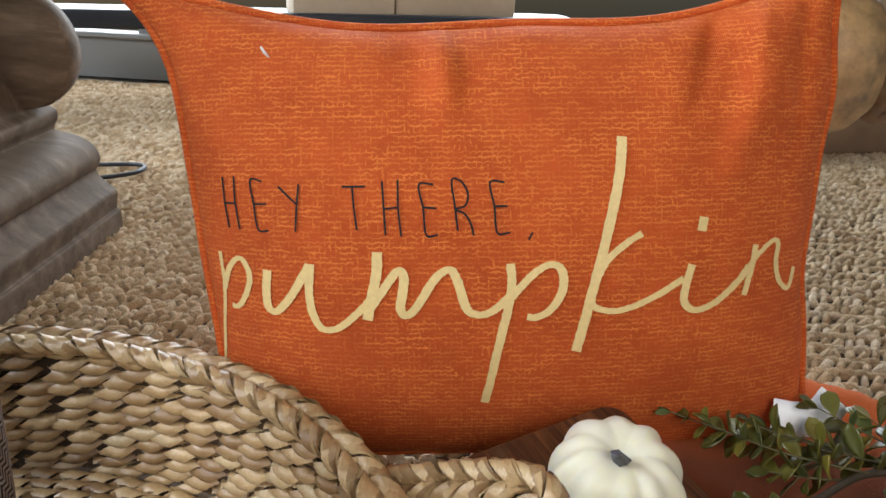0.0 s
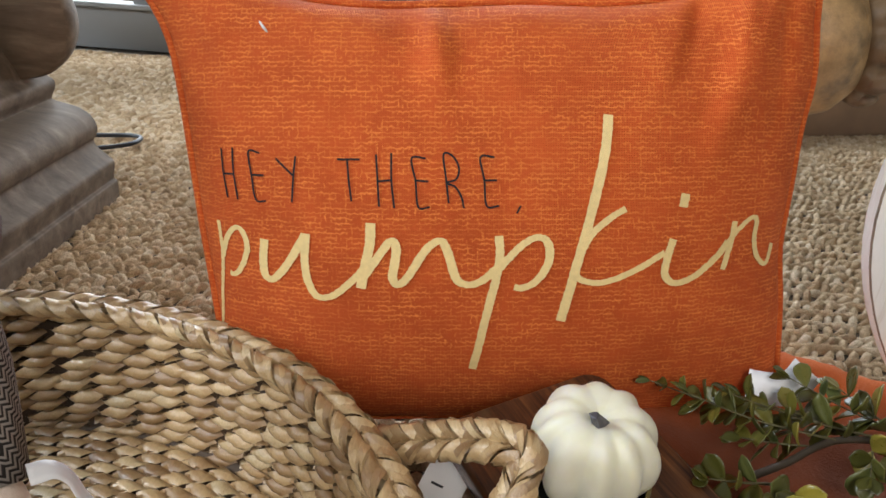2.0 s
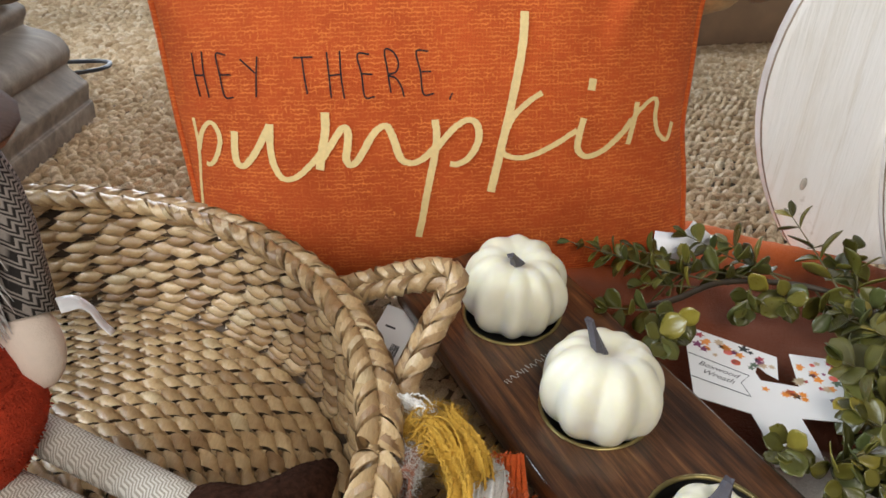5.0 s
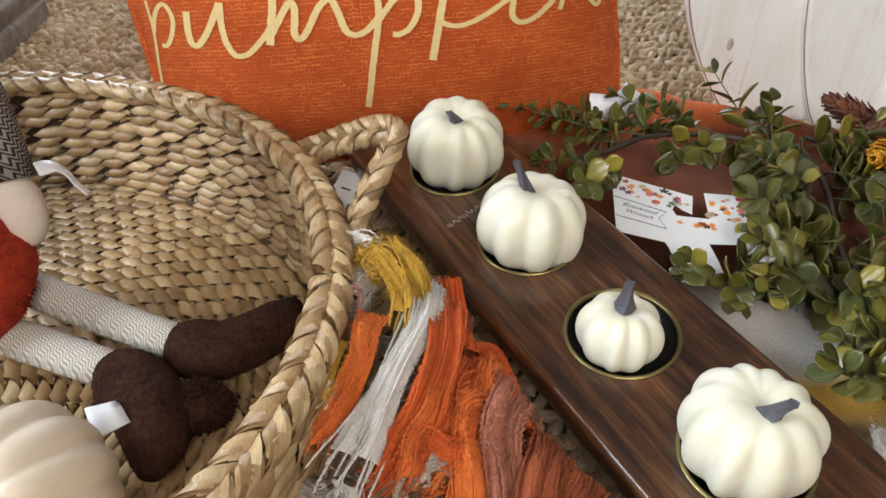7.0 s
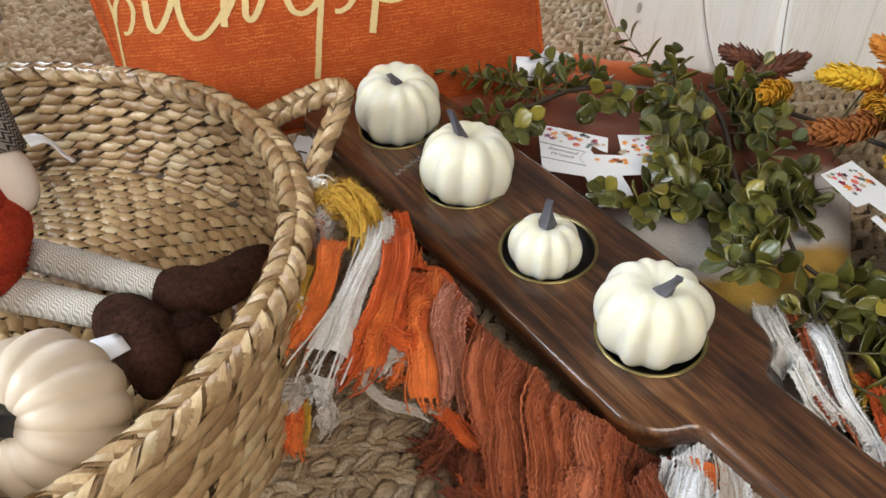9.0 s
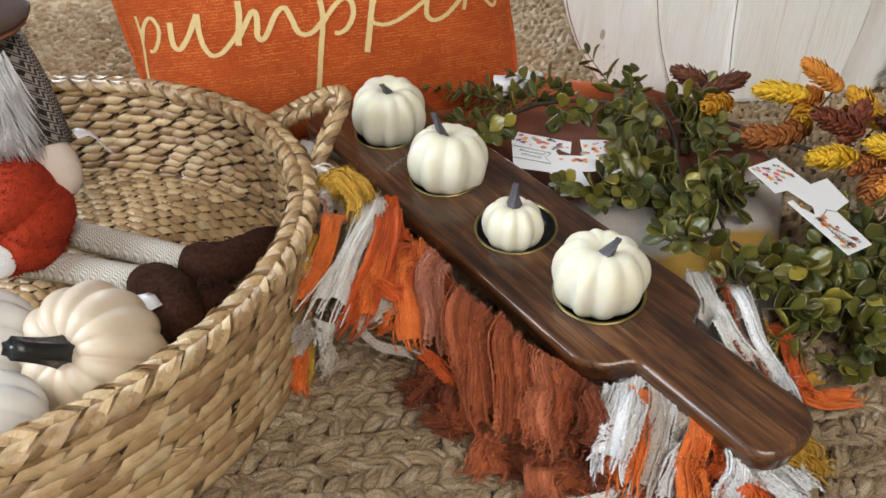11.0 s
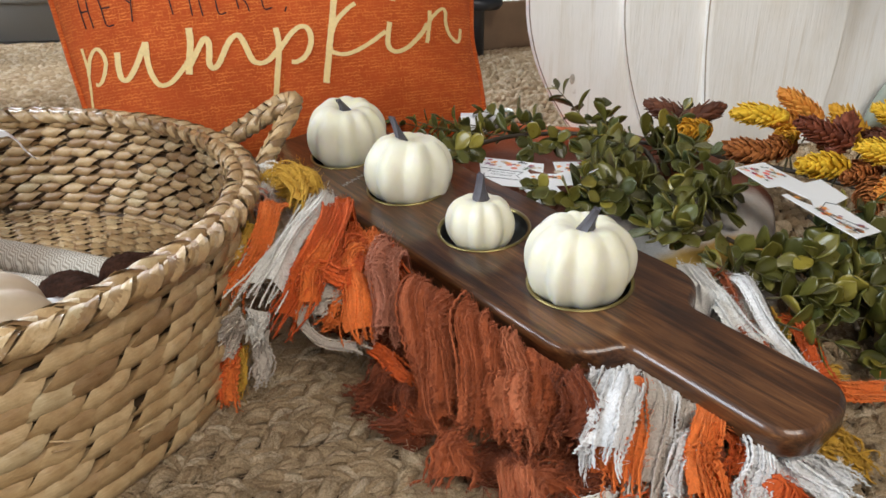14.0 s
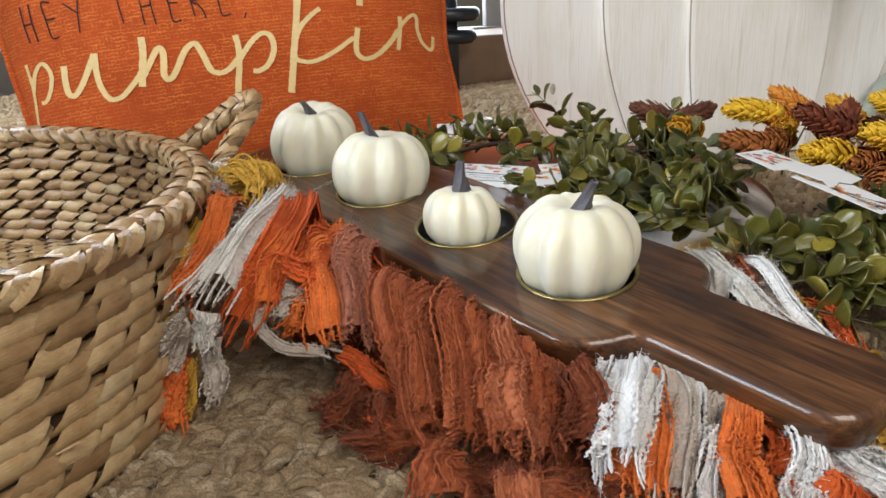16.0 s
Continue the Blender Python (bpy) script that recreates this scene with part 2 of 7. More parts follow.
def room():
    x0, x1, y0, y1, h = -2.6, 2.8, -1.92, 2.24, 2.6
    t = 0.12

    def wall(name, spans):
        bm = bmesh.new()
        for s in spans:
            box(bm, *s)
        return tagged(add(name, bm, WALLP, smooth=False), "white room wall darkened to cut bounced light, with a window opening", "wall", kind="structure")

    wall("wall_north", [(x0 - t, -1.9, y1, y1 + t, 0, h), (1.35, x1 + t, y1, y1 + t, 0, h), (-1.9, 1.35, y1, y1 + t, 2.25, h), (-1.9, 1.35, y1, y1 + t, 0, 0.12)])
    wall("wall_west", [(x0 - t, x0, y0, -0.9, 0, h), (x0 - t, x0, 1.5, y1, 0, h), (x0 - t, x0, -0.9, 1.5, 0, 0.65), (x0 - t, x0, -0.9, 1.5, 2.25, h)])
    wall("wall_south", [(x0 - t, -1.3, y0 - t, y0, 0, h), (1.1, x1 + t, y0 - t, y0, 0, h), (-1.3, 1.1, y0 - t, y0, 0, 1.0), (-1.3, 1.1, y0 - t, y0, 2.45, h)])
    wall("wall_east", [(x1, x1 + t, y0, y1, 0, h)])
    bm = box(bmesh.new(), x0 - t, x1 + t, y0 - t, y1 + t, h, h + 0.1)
    tagged(add("ceiling", bm, CEIL, smooth=False), "plain ceiling darkened to cut bounced light", "ceiling", kind="structure")
    bm = box(bmesh.new(), x0 - t, x1 + t, y0 - t, y1 + t, -0.12, -0.012)
    tagged(add("floor", bm, plain("pale_floor_board", (0.42, 0.36, 0.28), 0.5, 0.2, 12).m, smooth=False), "pale wooden floor under the rug", "floor", kind="structure")


room()


def rug():
    """A chunky jute rug: rows of twisted loops that lie over a flat base."""
    rnd = random.Random(4)
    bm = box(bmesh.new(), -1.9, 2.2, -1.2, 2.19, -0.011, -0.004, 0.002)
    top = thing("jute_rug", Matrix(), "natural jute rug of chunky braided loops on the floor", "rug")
    # The backing's near-black colour paints the shade down between the loops.
    part("backing", bm, plain("gap_shade_backing", (0.075, 0.050, 0.028), 0.9, 0.3, 200).m, top)
    verts, faces = [], []

    def loop(x, y, z, length, width, high, turn):
        """One loop of jute far off: a fat bent strand."""
        base, ca, sa, m = len(verts), math.cos(turn), math.sin(turn), 6
        for u, k in ((-1, 0.15), (-0.75, 0.72), (-0.2, 1.0), (0.4, 0.95), (0.85, 0.6), (1.05, 0.1)):
            for j in range(m):
                a = math.pi * j / (m - 1)
                v, w = math.cos(a) * width * k, math.sin(a) * high * (0.2 + 0.8 * k) * (1 + 0.25 * u)
                px, py = u * length, v + 0.3 * width * math.sin(u * 3)
                verts.append((x + px * ca - py * sa, y + px * sa + py * ca, z + w))
        for i in range(5):
            for j in range(m - 1):
                q = base + i * m + j
                faces.append((q, q + m, q + m + 1, q + 1))

    def knot(x, y, z, length, width, high, turn):
        """One chunky loop close by: a bundle of loose plies that arch and twist together."""
        ca, sa = math.cos(turn), math.sin(turn)
        tw = rnd.uniform(0.5, 1.1) * rnd.choice((1, 1, -1))
        for k in range(6):
            a0 = 2 * math.pi * k / 6 + rnd.uniform(-0.3, 0.3)
            pts, rads = [], []
            fan, r0 = rnd.uniform(0.75, 1.2), rnd.uniform(0.0027, 0.0038)
            for i in range(7):
                u = -1 + i / 3
                a = a0 + tw * u * 1.5
                k2 = max(0.25, 1 - u * u * 0.75)
                px = u * length * rnd.uniform(0.96, 1.04)
                py = math.cos(a) * width * 0.50 * k2 * fan + 0.25 * width * math.sin(u * 3)
                pz = high * (1 - u * u) * 0.62 + math.sin(a) * high * 0.40 * k2
                pts.append((x + px * ca - py * sa, y + px * sa + py * ca, z + pz))
                rads.append(r0 * (1 - 0.45 * u * u))
            tube(pts, rads, 5, verts, faces)

    step = 0.0152
    for r in range(int(3.33 / step)):
        y = -1.15 + r * step
        near = -0.32 < y < 0.72
        x, flip = -1.3 if not near else -0.75, 1 if r % 2 else -1
        while x < 1.5:
            s = rnd.uniform(0.9, 1.3)
            turn = flip * radians(rnd.uniform(12, 58))
            z = -0.0065 + rnd.uniform(-0.002, 0.001)
            if -0.34 < y < 0.14 and -0.12 < x < 0.72:
                knot(x, y + rnd.uniform(-0.003, 0.003), z, 0.0132 * s, 0.0088 * s, rnd.uniform(0.0078, 0.0115), turn)
            else:
                loop(x, y + rnd.uniform(-0.003, 0.003), z, 0.0108 * s, 0.0057 * s, rnd.uniform(0.009, 0.0145), turn)
            x += rnd.uniform(0.0135, 0.0185)
    tagged(mesh_thing("looped_weave", verts, faces, RUG, top), kind="stuff")
    verts, faces = [], []
    for _ in range(14000):
        p = Vector((rnd.uniform(-0.15, 0.7), rnd.uniform(-0.32, 0.12), rnd.uniform(0.001, 0.008)))
        a, ln = rnd.uniform(0, 6.28), rnd.uniform(0.006, 0.022)
        d = Vector((math.cos(a), math.sin(a), 0)) * ln
        tube([p, p + d * 0.5 + Vector((0, 0, rnd.uniform(0.002, 0.007))), p + d + Vector((0, 0, rnd.uniform(-0.002, 0.006)))], 0.00018, 3, verts, faces)
    tagged(mesh_thing("stray_fibre", verts, faces, RUG, top), kind="stuff")


rug()
# ---- the pillow ----
PW, PH, PD = 0.272, 0.190, 0.098


def pillow_point(s, t, front=True):
    """Local x, depth and height of the cover at (s, t) from -1 to 1."""
    wide = 0.289 + 0.006 * t if s > 0 else 0.288 + 0.026 * t + 0.022 * max(0.0, (t - 0.6) / 0.4) ** 2
    x = wide * s * (1 - (0.030 * (1 - t * t) - 0.022 * math.exp(-(((t - 0.55) / 0.16) ** 2)) + 0.020 * math.exp(-(((t + 0.12) / 0.22) ** 2)) if s > 0 else 0.105 * (1 - t**6)) * min(1.0, abs(s) * 1.4) ** 2)
    z = (0.236 if t > 0 else PH) * t * (1 - (0.205 - 0.012 * math.sin(s * 7 + 1) if t > 0 else 0.015) * (1 - abs(s) ** 2.6))
    puff = max(0.0, 1 - abs(s) ** 2.6) ** 0.62 * max(0.0, 1 - abs(t) ** 2.4) ** 0.55
    fold = 0.011 * math.exp(-((s + 0.155 - 0.03 * (1 - t)) / 0.028) ** 2) * math.exp(-((t - 0.82) / 0.16) ** 2) - 0.006 * math.exp(-((s + 0.235) / 0.05) ** 2) * math.exp(-((t - 0.85) / 0.16) ** 2)
    fold += 0.009 * math.exp(-((s - 0.80 + (0.9 - t) * 0.25) / 0.06) ** 2) * math.exp(-((t - 0.72) / 0.3) ** 2)
    fold += 0.004 * math.sin(s * 9 + 1.5 * math.sin(s * 4)) * math.exp(-((t - 0.98) / 0.2) ** 2)
    fold += 0.006 * math.exp(-(((s + 0.86 - (0.95 - t) * 0.2) / 0.05) ** 2)) * math.exp(-(((t - 0.75) / 0.25) ** 2))
    fold -= 0.008 * math.exp(-(((s - 0.66 + (0.9 - t) * 0.2) / 0.07) ** 2)) * math.exp(-(((t - 0.74) / 0.28) ** 2))
    # creases that run in from the upper seam and corners
    for s0, t0, lean, wide_, long_, deep in ((-0.155, 1.0, 0.02, 0.022, 0.34, 0.008), (-0.27, 1.0, -0.10, 0.030, 0.22, -0.005), (0.62, 0.95, -0.30, 0.034, 0.32, -0.010), (0.74, 0.90, -0.22, 0.030, 0.34, 0.009), (0.88, 0.80, -0.12, 0.030, 0.40, -0.006), (0.40, 1.0, -0.10, 0.030, 0.18, 0.004), (-0.52, 1.0, 0.12, 0.045, 0.22, 0.004)):
        fold += deep * math.exp(-(((s - s0 - lean * (t0 - t)) / wide_) ** 2)) * math.exp(-(((t0 - t) / long_) ** 2))
    d = PD * puff
    return (x, -(d + fold * min(1, puff * 3)) if front else d * 0.75, z)


def pillow_at(x, z, lift=0.0):
    """The place on the front cover at local x, z."""
    s, t = x / PW, z / PH
    for _ in range(12):
        p = pillow_point(s, t)
        s, t = s + (x - p[0]) / PW, t + (z - p[2]) / PH
        s, t = max(-0.995, min(0.995, s)), max(-0.995, min(0.995, t))
    p = pillow_point(s, t)
    return Vector((p[0], p[1] - lift, p[2]))


PILLOW = pose(0.049, 0.599, 0.202, -14.6, 0, 3.6) @ pose(0, 0, 0, 0, -3.4, 0)


def pillow():
    top = thing("throw_pillow", PILLOW, "orange printed lumbar pillow with lettering, standing on the rug", "pillow", kind="")
    n, m = 110, 80
    verts, faces = [], []
    for front in (True, False):
        for i in range(n + 1):
            for j in range(m + 1):
                a, b = math.sin(math.pi / 2 * (2 * i / n - 1)), math.sin(math.pi / 2 * (2 * j / m - 1))
                verts.append(pillow_point(a, b, front))
    k = (n + 1) * (m + 1)
    for f in (0, 1):
        for i in range(n):
            for j in range(m):
                q = f * k + i * (m + 1) + j
                quad = (q, q + m + 1, q + m + 2, q + 1)
                faces.append(quad if f == 0 else quad[::-1])
    bm = raw(verts, faces)
    bmesh.ops.remove_doubles(bm, verts=bm.verts, dist=0.0004)
    part("cover", bm, CLOTH, top)
    ring = []
    for s, t, ds, dt in ((-1, -1, 1, 0), (1, -1, 0, 1), (1, 1, -1, 0), (-1, 1, 0, -1)):
        for i in range(30):
            x, y, z = pillow_point(s + ds * 2 * i / 30, t + dt * 2 * i / 30)
            ring.append((x * 1.008, y, z * 1.014))
    ring.append(ring[0])
    part("piping", tube(ring, 0.0042, 8), CLOTH, top, "orange corded piping along the seam")
    return top


pillow_ob = pillow()

INK = plain("black_ink", (0.012, 0.011, 0.014), 0.9, 0.3, 200, 0.0).m
GOLD_INK = plain("pale_gold_print", (0.80, 0.60, 0.27), 0.5, 0.12, 260, 0.0003).m


def letter(material, label, *strokes):
    """One hand-drawn letter: pen strokes of a width (mm) along points (mm) on the pillow's cover."""
    verts, faces = [], []
    brush = material is GOLD_INK
    rnd = random.Random(len(strokes[0][1]) + int(strokes[0][1][0][0]))
    for wide, pts in strokes:
        path = spline([(x, 0, z) for x, z in pts], max(4, (16 if brush else 6) * (len(pts) - 1)))
        base, n = len(verts), len(path)
        for i, p in enumerate(path):
            t = (path[min(i + 1, n - 1)] - path[max(i - 1, 0)]).normalized()
            side = Vector((-t.z, 0, t.x))
            # a brush lays a broader line on its way down than across
            w = wide / 2 * ((0.94 + 0.30 * abs(t.z) ** 2) if brush else 0.88)
            for k in (-1, -0.4, 0.4, 1):
                q = p + side * (w * k + (rnd.uniform(-0.32, 0.32) if brush and abs(k) > 0.9 else 0))
                verts.append(pillow_at(q.x / 1000, q.z / 1000, 0.0011))
        for i in range(n - 1):
            for k in range(3):
                q = base + i * 4 + k
                faces.append((q, q + 1, q + 5, q + 4))
    ob = mesh_thing("letter", verts, faces, material, pillow_ob)
    return tagged(ob, label)


letter(INK, "thin black printed capital", (1.8, [(-227, 68), (-226, 48), (-223, 27)]), (1.8, [(-216, 69), (-216, 49), (-213, 26)]), (1.8, [(-226, 47), (-215, 47)]))
letter(INK, "thin black printed capital", (1.8, [(-191, 65), (-201, 66), (-199, 47), (-196, 27), (-187, 26)]), (1.8, [(-199, 47), (-188, 47)]))
letter(INK, "thin black printed capital", (1.8, [(-177, 61), (-163, 48)]), (1.8, [(-160, 63), (-162, 48), (-164, 26)]))
letter(INK, "thin black printed capital", (1.8, [(-126, 61), (-108, 61)]), (1.8, [(-118, 61), (-117, 46), (-115, 28)]))
letter(INK, "thin black printed capital", (1.8, [(-95, 65), (-94, 44), (-93, 24)]), (1.8, [(-83, 66), (-83, 44), (-81, 23)]), (1.8, [(-94, 44), (-83, 45)]))
letter(INK, "thin black printed capital", (1.8, [(-56, 62), (-67, 62), (-64, 44), (-62, 24), (-53, 24)]), (1.8, [(-65, 45), (-54, 44)]))
letter(INK, "thin black printed capital", (1.8, [(-38, 27), (-40, 46), (-42, 65), (-35, 64), (-30, 55), (-32, 46), (-40, 43), (-33, 40), (-28, 32), (-26, 23)]))
letter(INK, "thin black printed capital", (1.8, [(-2, 63), (-13, 63), (-10, 45), (-8, 25), (2, 25)]), (1.8, [(-10, 45), (0, 45)]))
letter(INK, "thin black printed capital", (1.8, [(19, 25), (16, 19)]))
letter(GOLD_INK, "pale gold script letter", (3.0, [(-235, 6), (-233, -17), (-234, -36), (-237, -57), (-240, -80), (-245, -103)]), (4.3, [(-233, -26), (-226, -7), (-216, 2), (-209, -4), (-207, -17), (-214, -33), (-221, -40), (-226, -39)]))
letter(GOLD_INK, "pale gold script letter", (6.0, [(-190, -6), (-192, -23), (-191, -36), (-185, -40), (-176, -33), (-165, -18), (-154, 0)]), (5.6, [(-153, 1), (-155, -20), (-153, -38), (-147, -50), (-139, -52), (-129, -48), (-113, -34), (-102, -21)]))
letter(GOLD_INK, "pale gold script letter", (6.5, [(-100, 11), (-101, -6), (-105, -24), (-109, -43)]), (6.0, [(-107, -34), (-97, -20), (-85, -4), (-80, -8), (-81, -21), (-83, -33), (-79, -39), (-71, -33), (-56, -10), (-45, -3), (-40, -9), (-36, -21), (-31, -35), (-21, -39), (-10, -35), (2, -24)]))
letter(GOLD_INK, "pale gold script letter", (5.6, [(2, 1), (3, -15), (0, -35), (-7, -66), (-17, -116)]), (5.6, [(3, -25), (18, -9), (30, -1), (39, -2), (43, -11), (41, -24), (32, -37), (21, -42), (15, -41)]))
letter(GOLD_INK, "pale gold script letter", (6.5, [(89, 96), (86, 67), (76, 20), (65, -25), (54, -71)]), (5.2, [(104, 22), (92, 15), (77, 2), (68, -15), (65, -31), (73, -37), (89, -38), (114, -29), (139, -15)]))
letter(GOLD_INK, "pale gold script letter", (5.6, [(146, -4), (142, -18), (140, -32), (146, -40), (155, -41), (170, -35), (189, -20), (198, -9)]), (6.5, [(155, 33), (153, 22)]))
letter(GOLD_INK, "pale gold script letter", (4.7, [(204, 8), (202, -7), (195, -33)]), (4.3, [(198, -10), (210, 2), (223, 10), (228, 6), (227, -8), (231, -23), (241, -33), (247, -30), (251, -16)]))
# ---- the board with its candles ----
BOARD = Matrix.Translation((0.1258, 0.3824, 0.0987)) @ Matrix.Rotation(-1.0903, 4, "Z") @ Matrix.Rotation(0.0644, 4, "Y") @ Matrix.Rotation(0.1383, 4, "X")
HOLES = [0.003, 0.1259, 0.2493, 0.3711]
HOLE_V, HOLE_R, THICK = 0.005, 0.0432, 0.024


def board_outline():
    """The outline of the paddle in its own plane: body, rounded shoulders, notches and handle."""
    low, wide, broad, h0, h1 = -0.0705, 0.0790, 0.0790, -0.0300, 0.0430
    pts = []

    def arc(cx, cy, r, a0, a1, n=8):
        for i in range(n + 1):
            a = radians(a0 + (a1 - a0) * i / n)
            pts.append((cx + r * math.cos(a), cy + r * math.sin(a)))

    arc(-0.075, wide - 0.02, 0.02, 90, 180, 5)
    arc(-0.075, low + 0.02, 0.02, 180, 270, 5)
    arc(0.405, low + 0.045, 0.045, -90, -17, 9)
    arc(0.4600, h0 - 0.012, 0.012, 162, 90, 5)
    arc(0.558, h0 + 0.026, 0.026, -90, 0, 6)
    arc(0.558, h1 - 0.026, 0.026, 0, 90, 6)
    arc(0.4590, h1 + 0.012, 0.012, -90, -164, 5)
    arc(0.412, broad - 0.036, 0.036, 15, 90, 9)
    return pts


def board():
    top = thing("serving_board", BOARD, "dark-stained wooden paddle board with four round candle wells", "board")
    out = board_outline()
    n = len(out)
    verts, faces = [], []
    # rings from the top face's rim down the rounded edge to the underside
    for inset, z in ((0.0046, 0.0), (0.0038, -0.0003), (0.0011, -0.0026), (0.0002, -0.0042), (0.0, -0.0070), (0.0, -0.0185), (0.0015, -0.0220), (0.0040, -THICK)):
        for i, (x, y) in enumerate(out):
            a, b = Vector(out[i - 1]), Vector(out[(i + 1) % n])
            d = (b - a).normalized()
            nor = Vector((-d.y, d.x))
            verts.append((x + nor.x * inset, y + nor.y * inset, z))
    for k in range(7):
        for i in range(n):
            j = (i + 1) % n
            faces.append((k * n + i, (k + 1) * n + i, (k + 1) * n + j, k * n + j))
    # the top face with its four wells
    seg = 40
    loops, ids = [[Vector((*verts[i][:2], 0)) for i in range(n)]], list(range(n))
    low = []
    for u in HOLES:
        ring = [(u + HOLE_R * math.cos(2 * math.pi * i / seg), HOLE_V + HOLE_R * math.sin(2 * math.pi * i / seg)) for i in range(seg)]
        loops.append([Vector((x, y, 0)) for x, y in ring])
        at = len(verts)
        ids += range(at, at + seg)
        verts += [(x, y, 0.0) for x, y in ring] + [(x, y, -0.018) for x, y in ring]
        faces += [(at + i, at + (i + 1) % seg, at + seg + (i + 1) % seg, at + seg + i) for i in range(seg)]
        low.append(tuple(range(at + seg, at + 2 * seg)))
    faces += [tuple(ids[k] for k in tri) for tri in tessellate_polygon(loops)]
    faces += low + [tuple(range(8 * n - 1, 7 * n - 1, -1))]
    bm = raw(verts, faces)
    bmesh.ops.recalc_face_normals(bm, faces=bm.faces)
    body = part("body", bm, WOOD, top, smooth=False)
    for p in body.data.polygons:
        p.use_smooth = abs(p.normal.z) < 0.97
    for i in range(18):
        f = i / 17
        u, v = 0.0735 - 0.010 * f + 0.0012 * math.sin(i * 2.1), -0.043 + 0.050 * f
        bm = box(bmesh.new(), -0.0022 - 0.0012 * math.sin(i * 1.7) ** 2, 0.0020, -0.0003, 0.0003, 0.0002, 0.0005)
        part("print_bar", bm, MARK, top, m=Matrix.Translation((u, v, 0)) @ Matrix.Rotation(radians(12 + 25 * math.sin(i * 2.7)), 4, "Z"), smooth=False)
    for u in HOLES:
        verts, faces = [], []
        prof = [(HOLE_R + 0.0008, 0.0002), (HOLE_R + 0.0006, 0.0012), (HOLE_R - 0.0018, 0.0012), (HOLE_R - 0.0024, -0.001), (HOLE_R - 0.0024, -0.0165), (0.0, -0.0168)]
        for r, z in prof:
            for i in range(seg):
                a = 2 * math.pi * i / seg
                verts.append((r * math.cos(a), r * math.sin(a), z))
        for k in range(len(prof) - 1):
            for i in range(seg):
                j = (i + 1) % seg
                faces.append((k * seg + i, (k + 1) * seg + i, (k + 1) * seg + j, k * seg + j))
        cup = part("candle_cup", raw(verts, faces), [TIN, BRASS], top, "dark cup with a dull brass lip", Matrix.Translation((u, HOLE_V, 0)))
        for p in cup.data.polygons:
            p.material_index = 1 if p.center.z > -0.0005 else 0
            p.flip()
    return top


board()


def pumpkin_bm(r, h, lobes, depth, dimple=0.22, seg=120, rings=26, seed=0, squash=1.0, crease=0.55):
    """A ribbed pumpkin standing on z = 0, with a dimple at both ends."""
    rnd = random.Random(seed)
    vary = 0.26 if crease > 1 else 0.14
    width = [rnd.uniform(1 - vary, 1 + vary) for _ in range(lobes)]
    total = sum(width)
    cuts, acc = [], 0.0
    for w in width:
        cuts.append((acc / total, w / total))
        acc += w
    swell = [rnd.uniform(0.96, 1.035) for _ in range(lobes)]
    verts, faces = [], []
    for i in range(rings + 1):
        a = math.pi * i / rings
        for j in range(seg):
            f = j / seg
            k = max(q for q in range(lobes) if cuts[q][0] <= f + 1e-9)
            u = (f - cuts[k][0]) / cuts[k][1]
            rib = max(0.0, math.sin(math.pi * u)) ** crease
            cut = depth * (1.45 * max(0.0, math.sin(a)) ** 0.9 if crease > 1 else 1.0)
            bulge = (1 - cut * (1 - rib)) * (1 + (swell[k] - 1) * rib)
            rad = r * max(0.0, math.sin(a)) ** (0.74 if a > math.pi / 2 or crease < 1 else 0.58) * bulge
            z = -h / 2 * math.cos(a) * (1 - 0.0 * rib)
            near = max(0.0, 1 - rad / (r * 0.62)) ** 1.6
            z += (dimple if a < math.pi / 2 else -dimple) * h * near
            z -= (0.10 * h * (1 - rib) * (1 if a > math.pi / 2 else -1)) * max(0.0, math.sin(a)) ** 0.5 * cut * 2.2
            th = 2 * math.pi * f
            verts.append((rad * math.cos(th), rad * math.sin(th) * squash, z + h / 2 - dimple * h * 0.0))
    for i in range(rings):
        for j in range(seg):
            k = (j + 1) % seg
            faces.append((i * seg + j, i * seg + k, (i + 1) * seg + k, (i + 1) * seg + j))
    bm = raw(verts, faces)
    bmesh.ops.remove_doubles(bm, verts=bm.verts, dist=0.00002)
    return bm


def stem_bm(h, r0, r1, bend, sides=7, seed=0, twist=0.4):
    """A dry five-to-seven sided stalk that flares at its foot and leans over."""
    rnd = random.Random(seed)
    verts, faces, n = [], [], 9
    for i in range(n + 1):
        f = i / n
        r = r1 + (r0 - r1) * (1 - f) ** 2.2
        for j in range(sides):
            a = 2 * math.pi * j / sides + twist * f
            k = r * (1 + (0.22 if j % 2 else -0.12))
            verts.append((k * math.cos(a) + bend[0] * f * f, k * math.sin(a) + bend[1] * f * f, h * f))
    for i in range(n):
        for j in range(sides):
            k = (j + 1) % sides
            faces.append((i * sides + j, i * sides + k, (i + 1) * sides + k, (i + 1) * sides + j))
    faces.append(tuple(n * sides + j for j in range(sides)))
    faces.append(tuple(range(sides))[::-1])
    return raw(verts, faces)


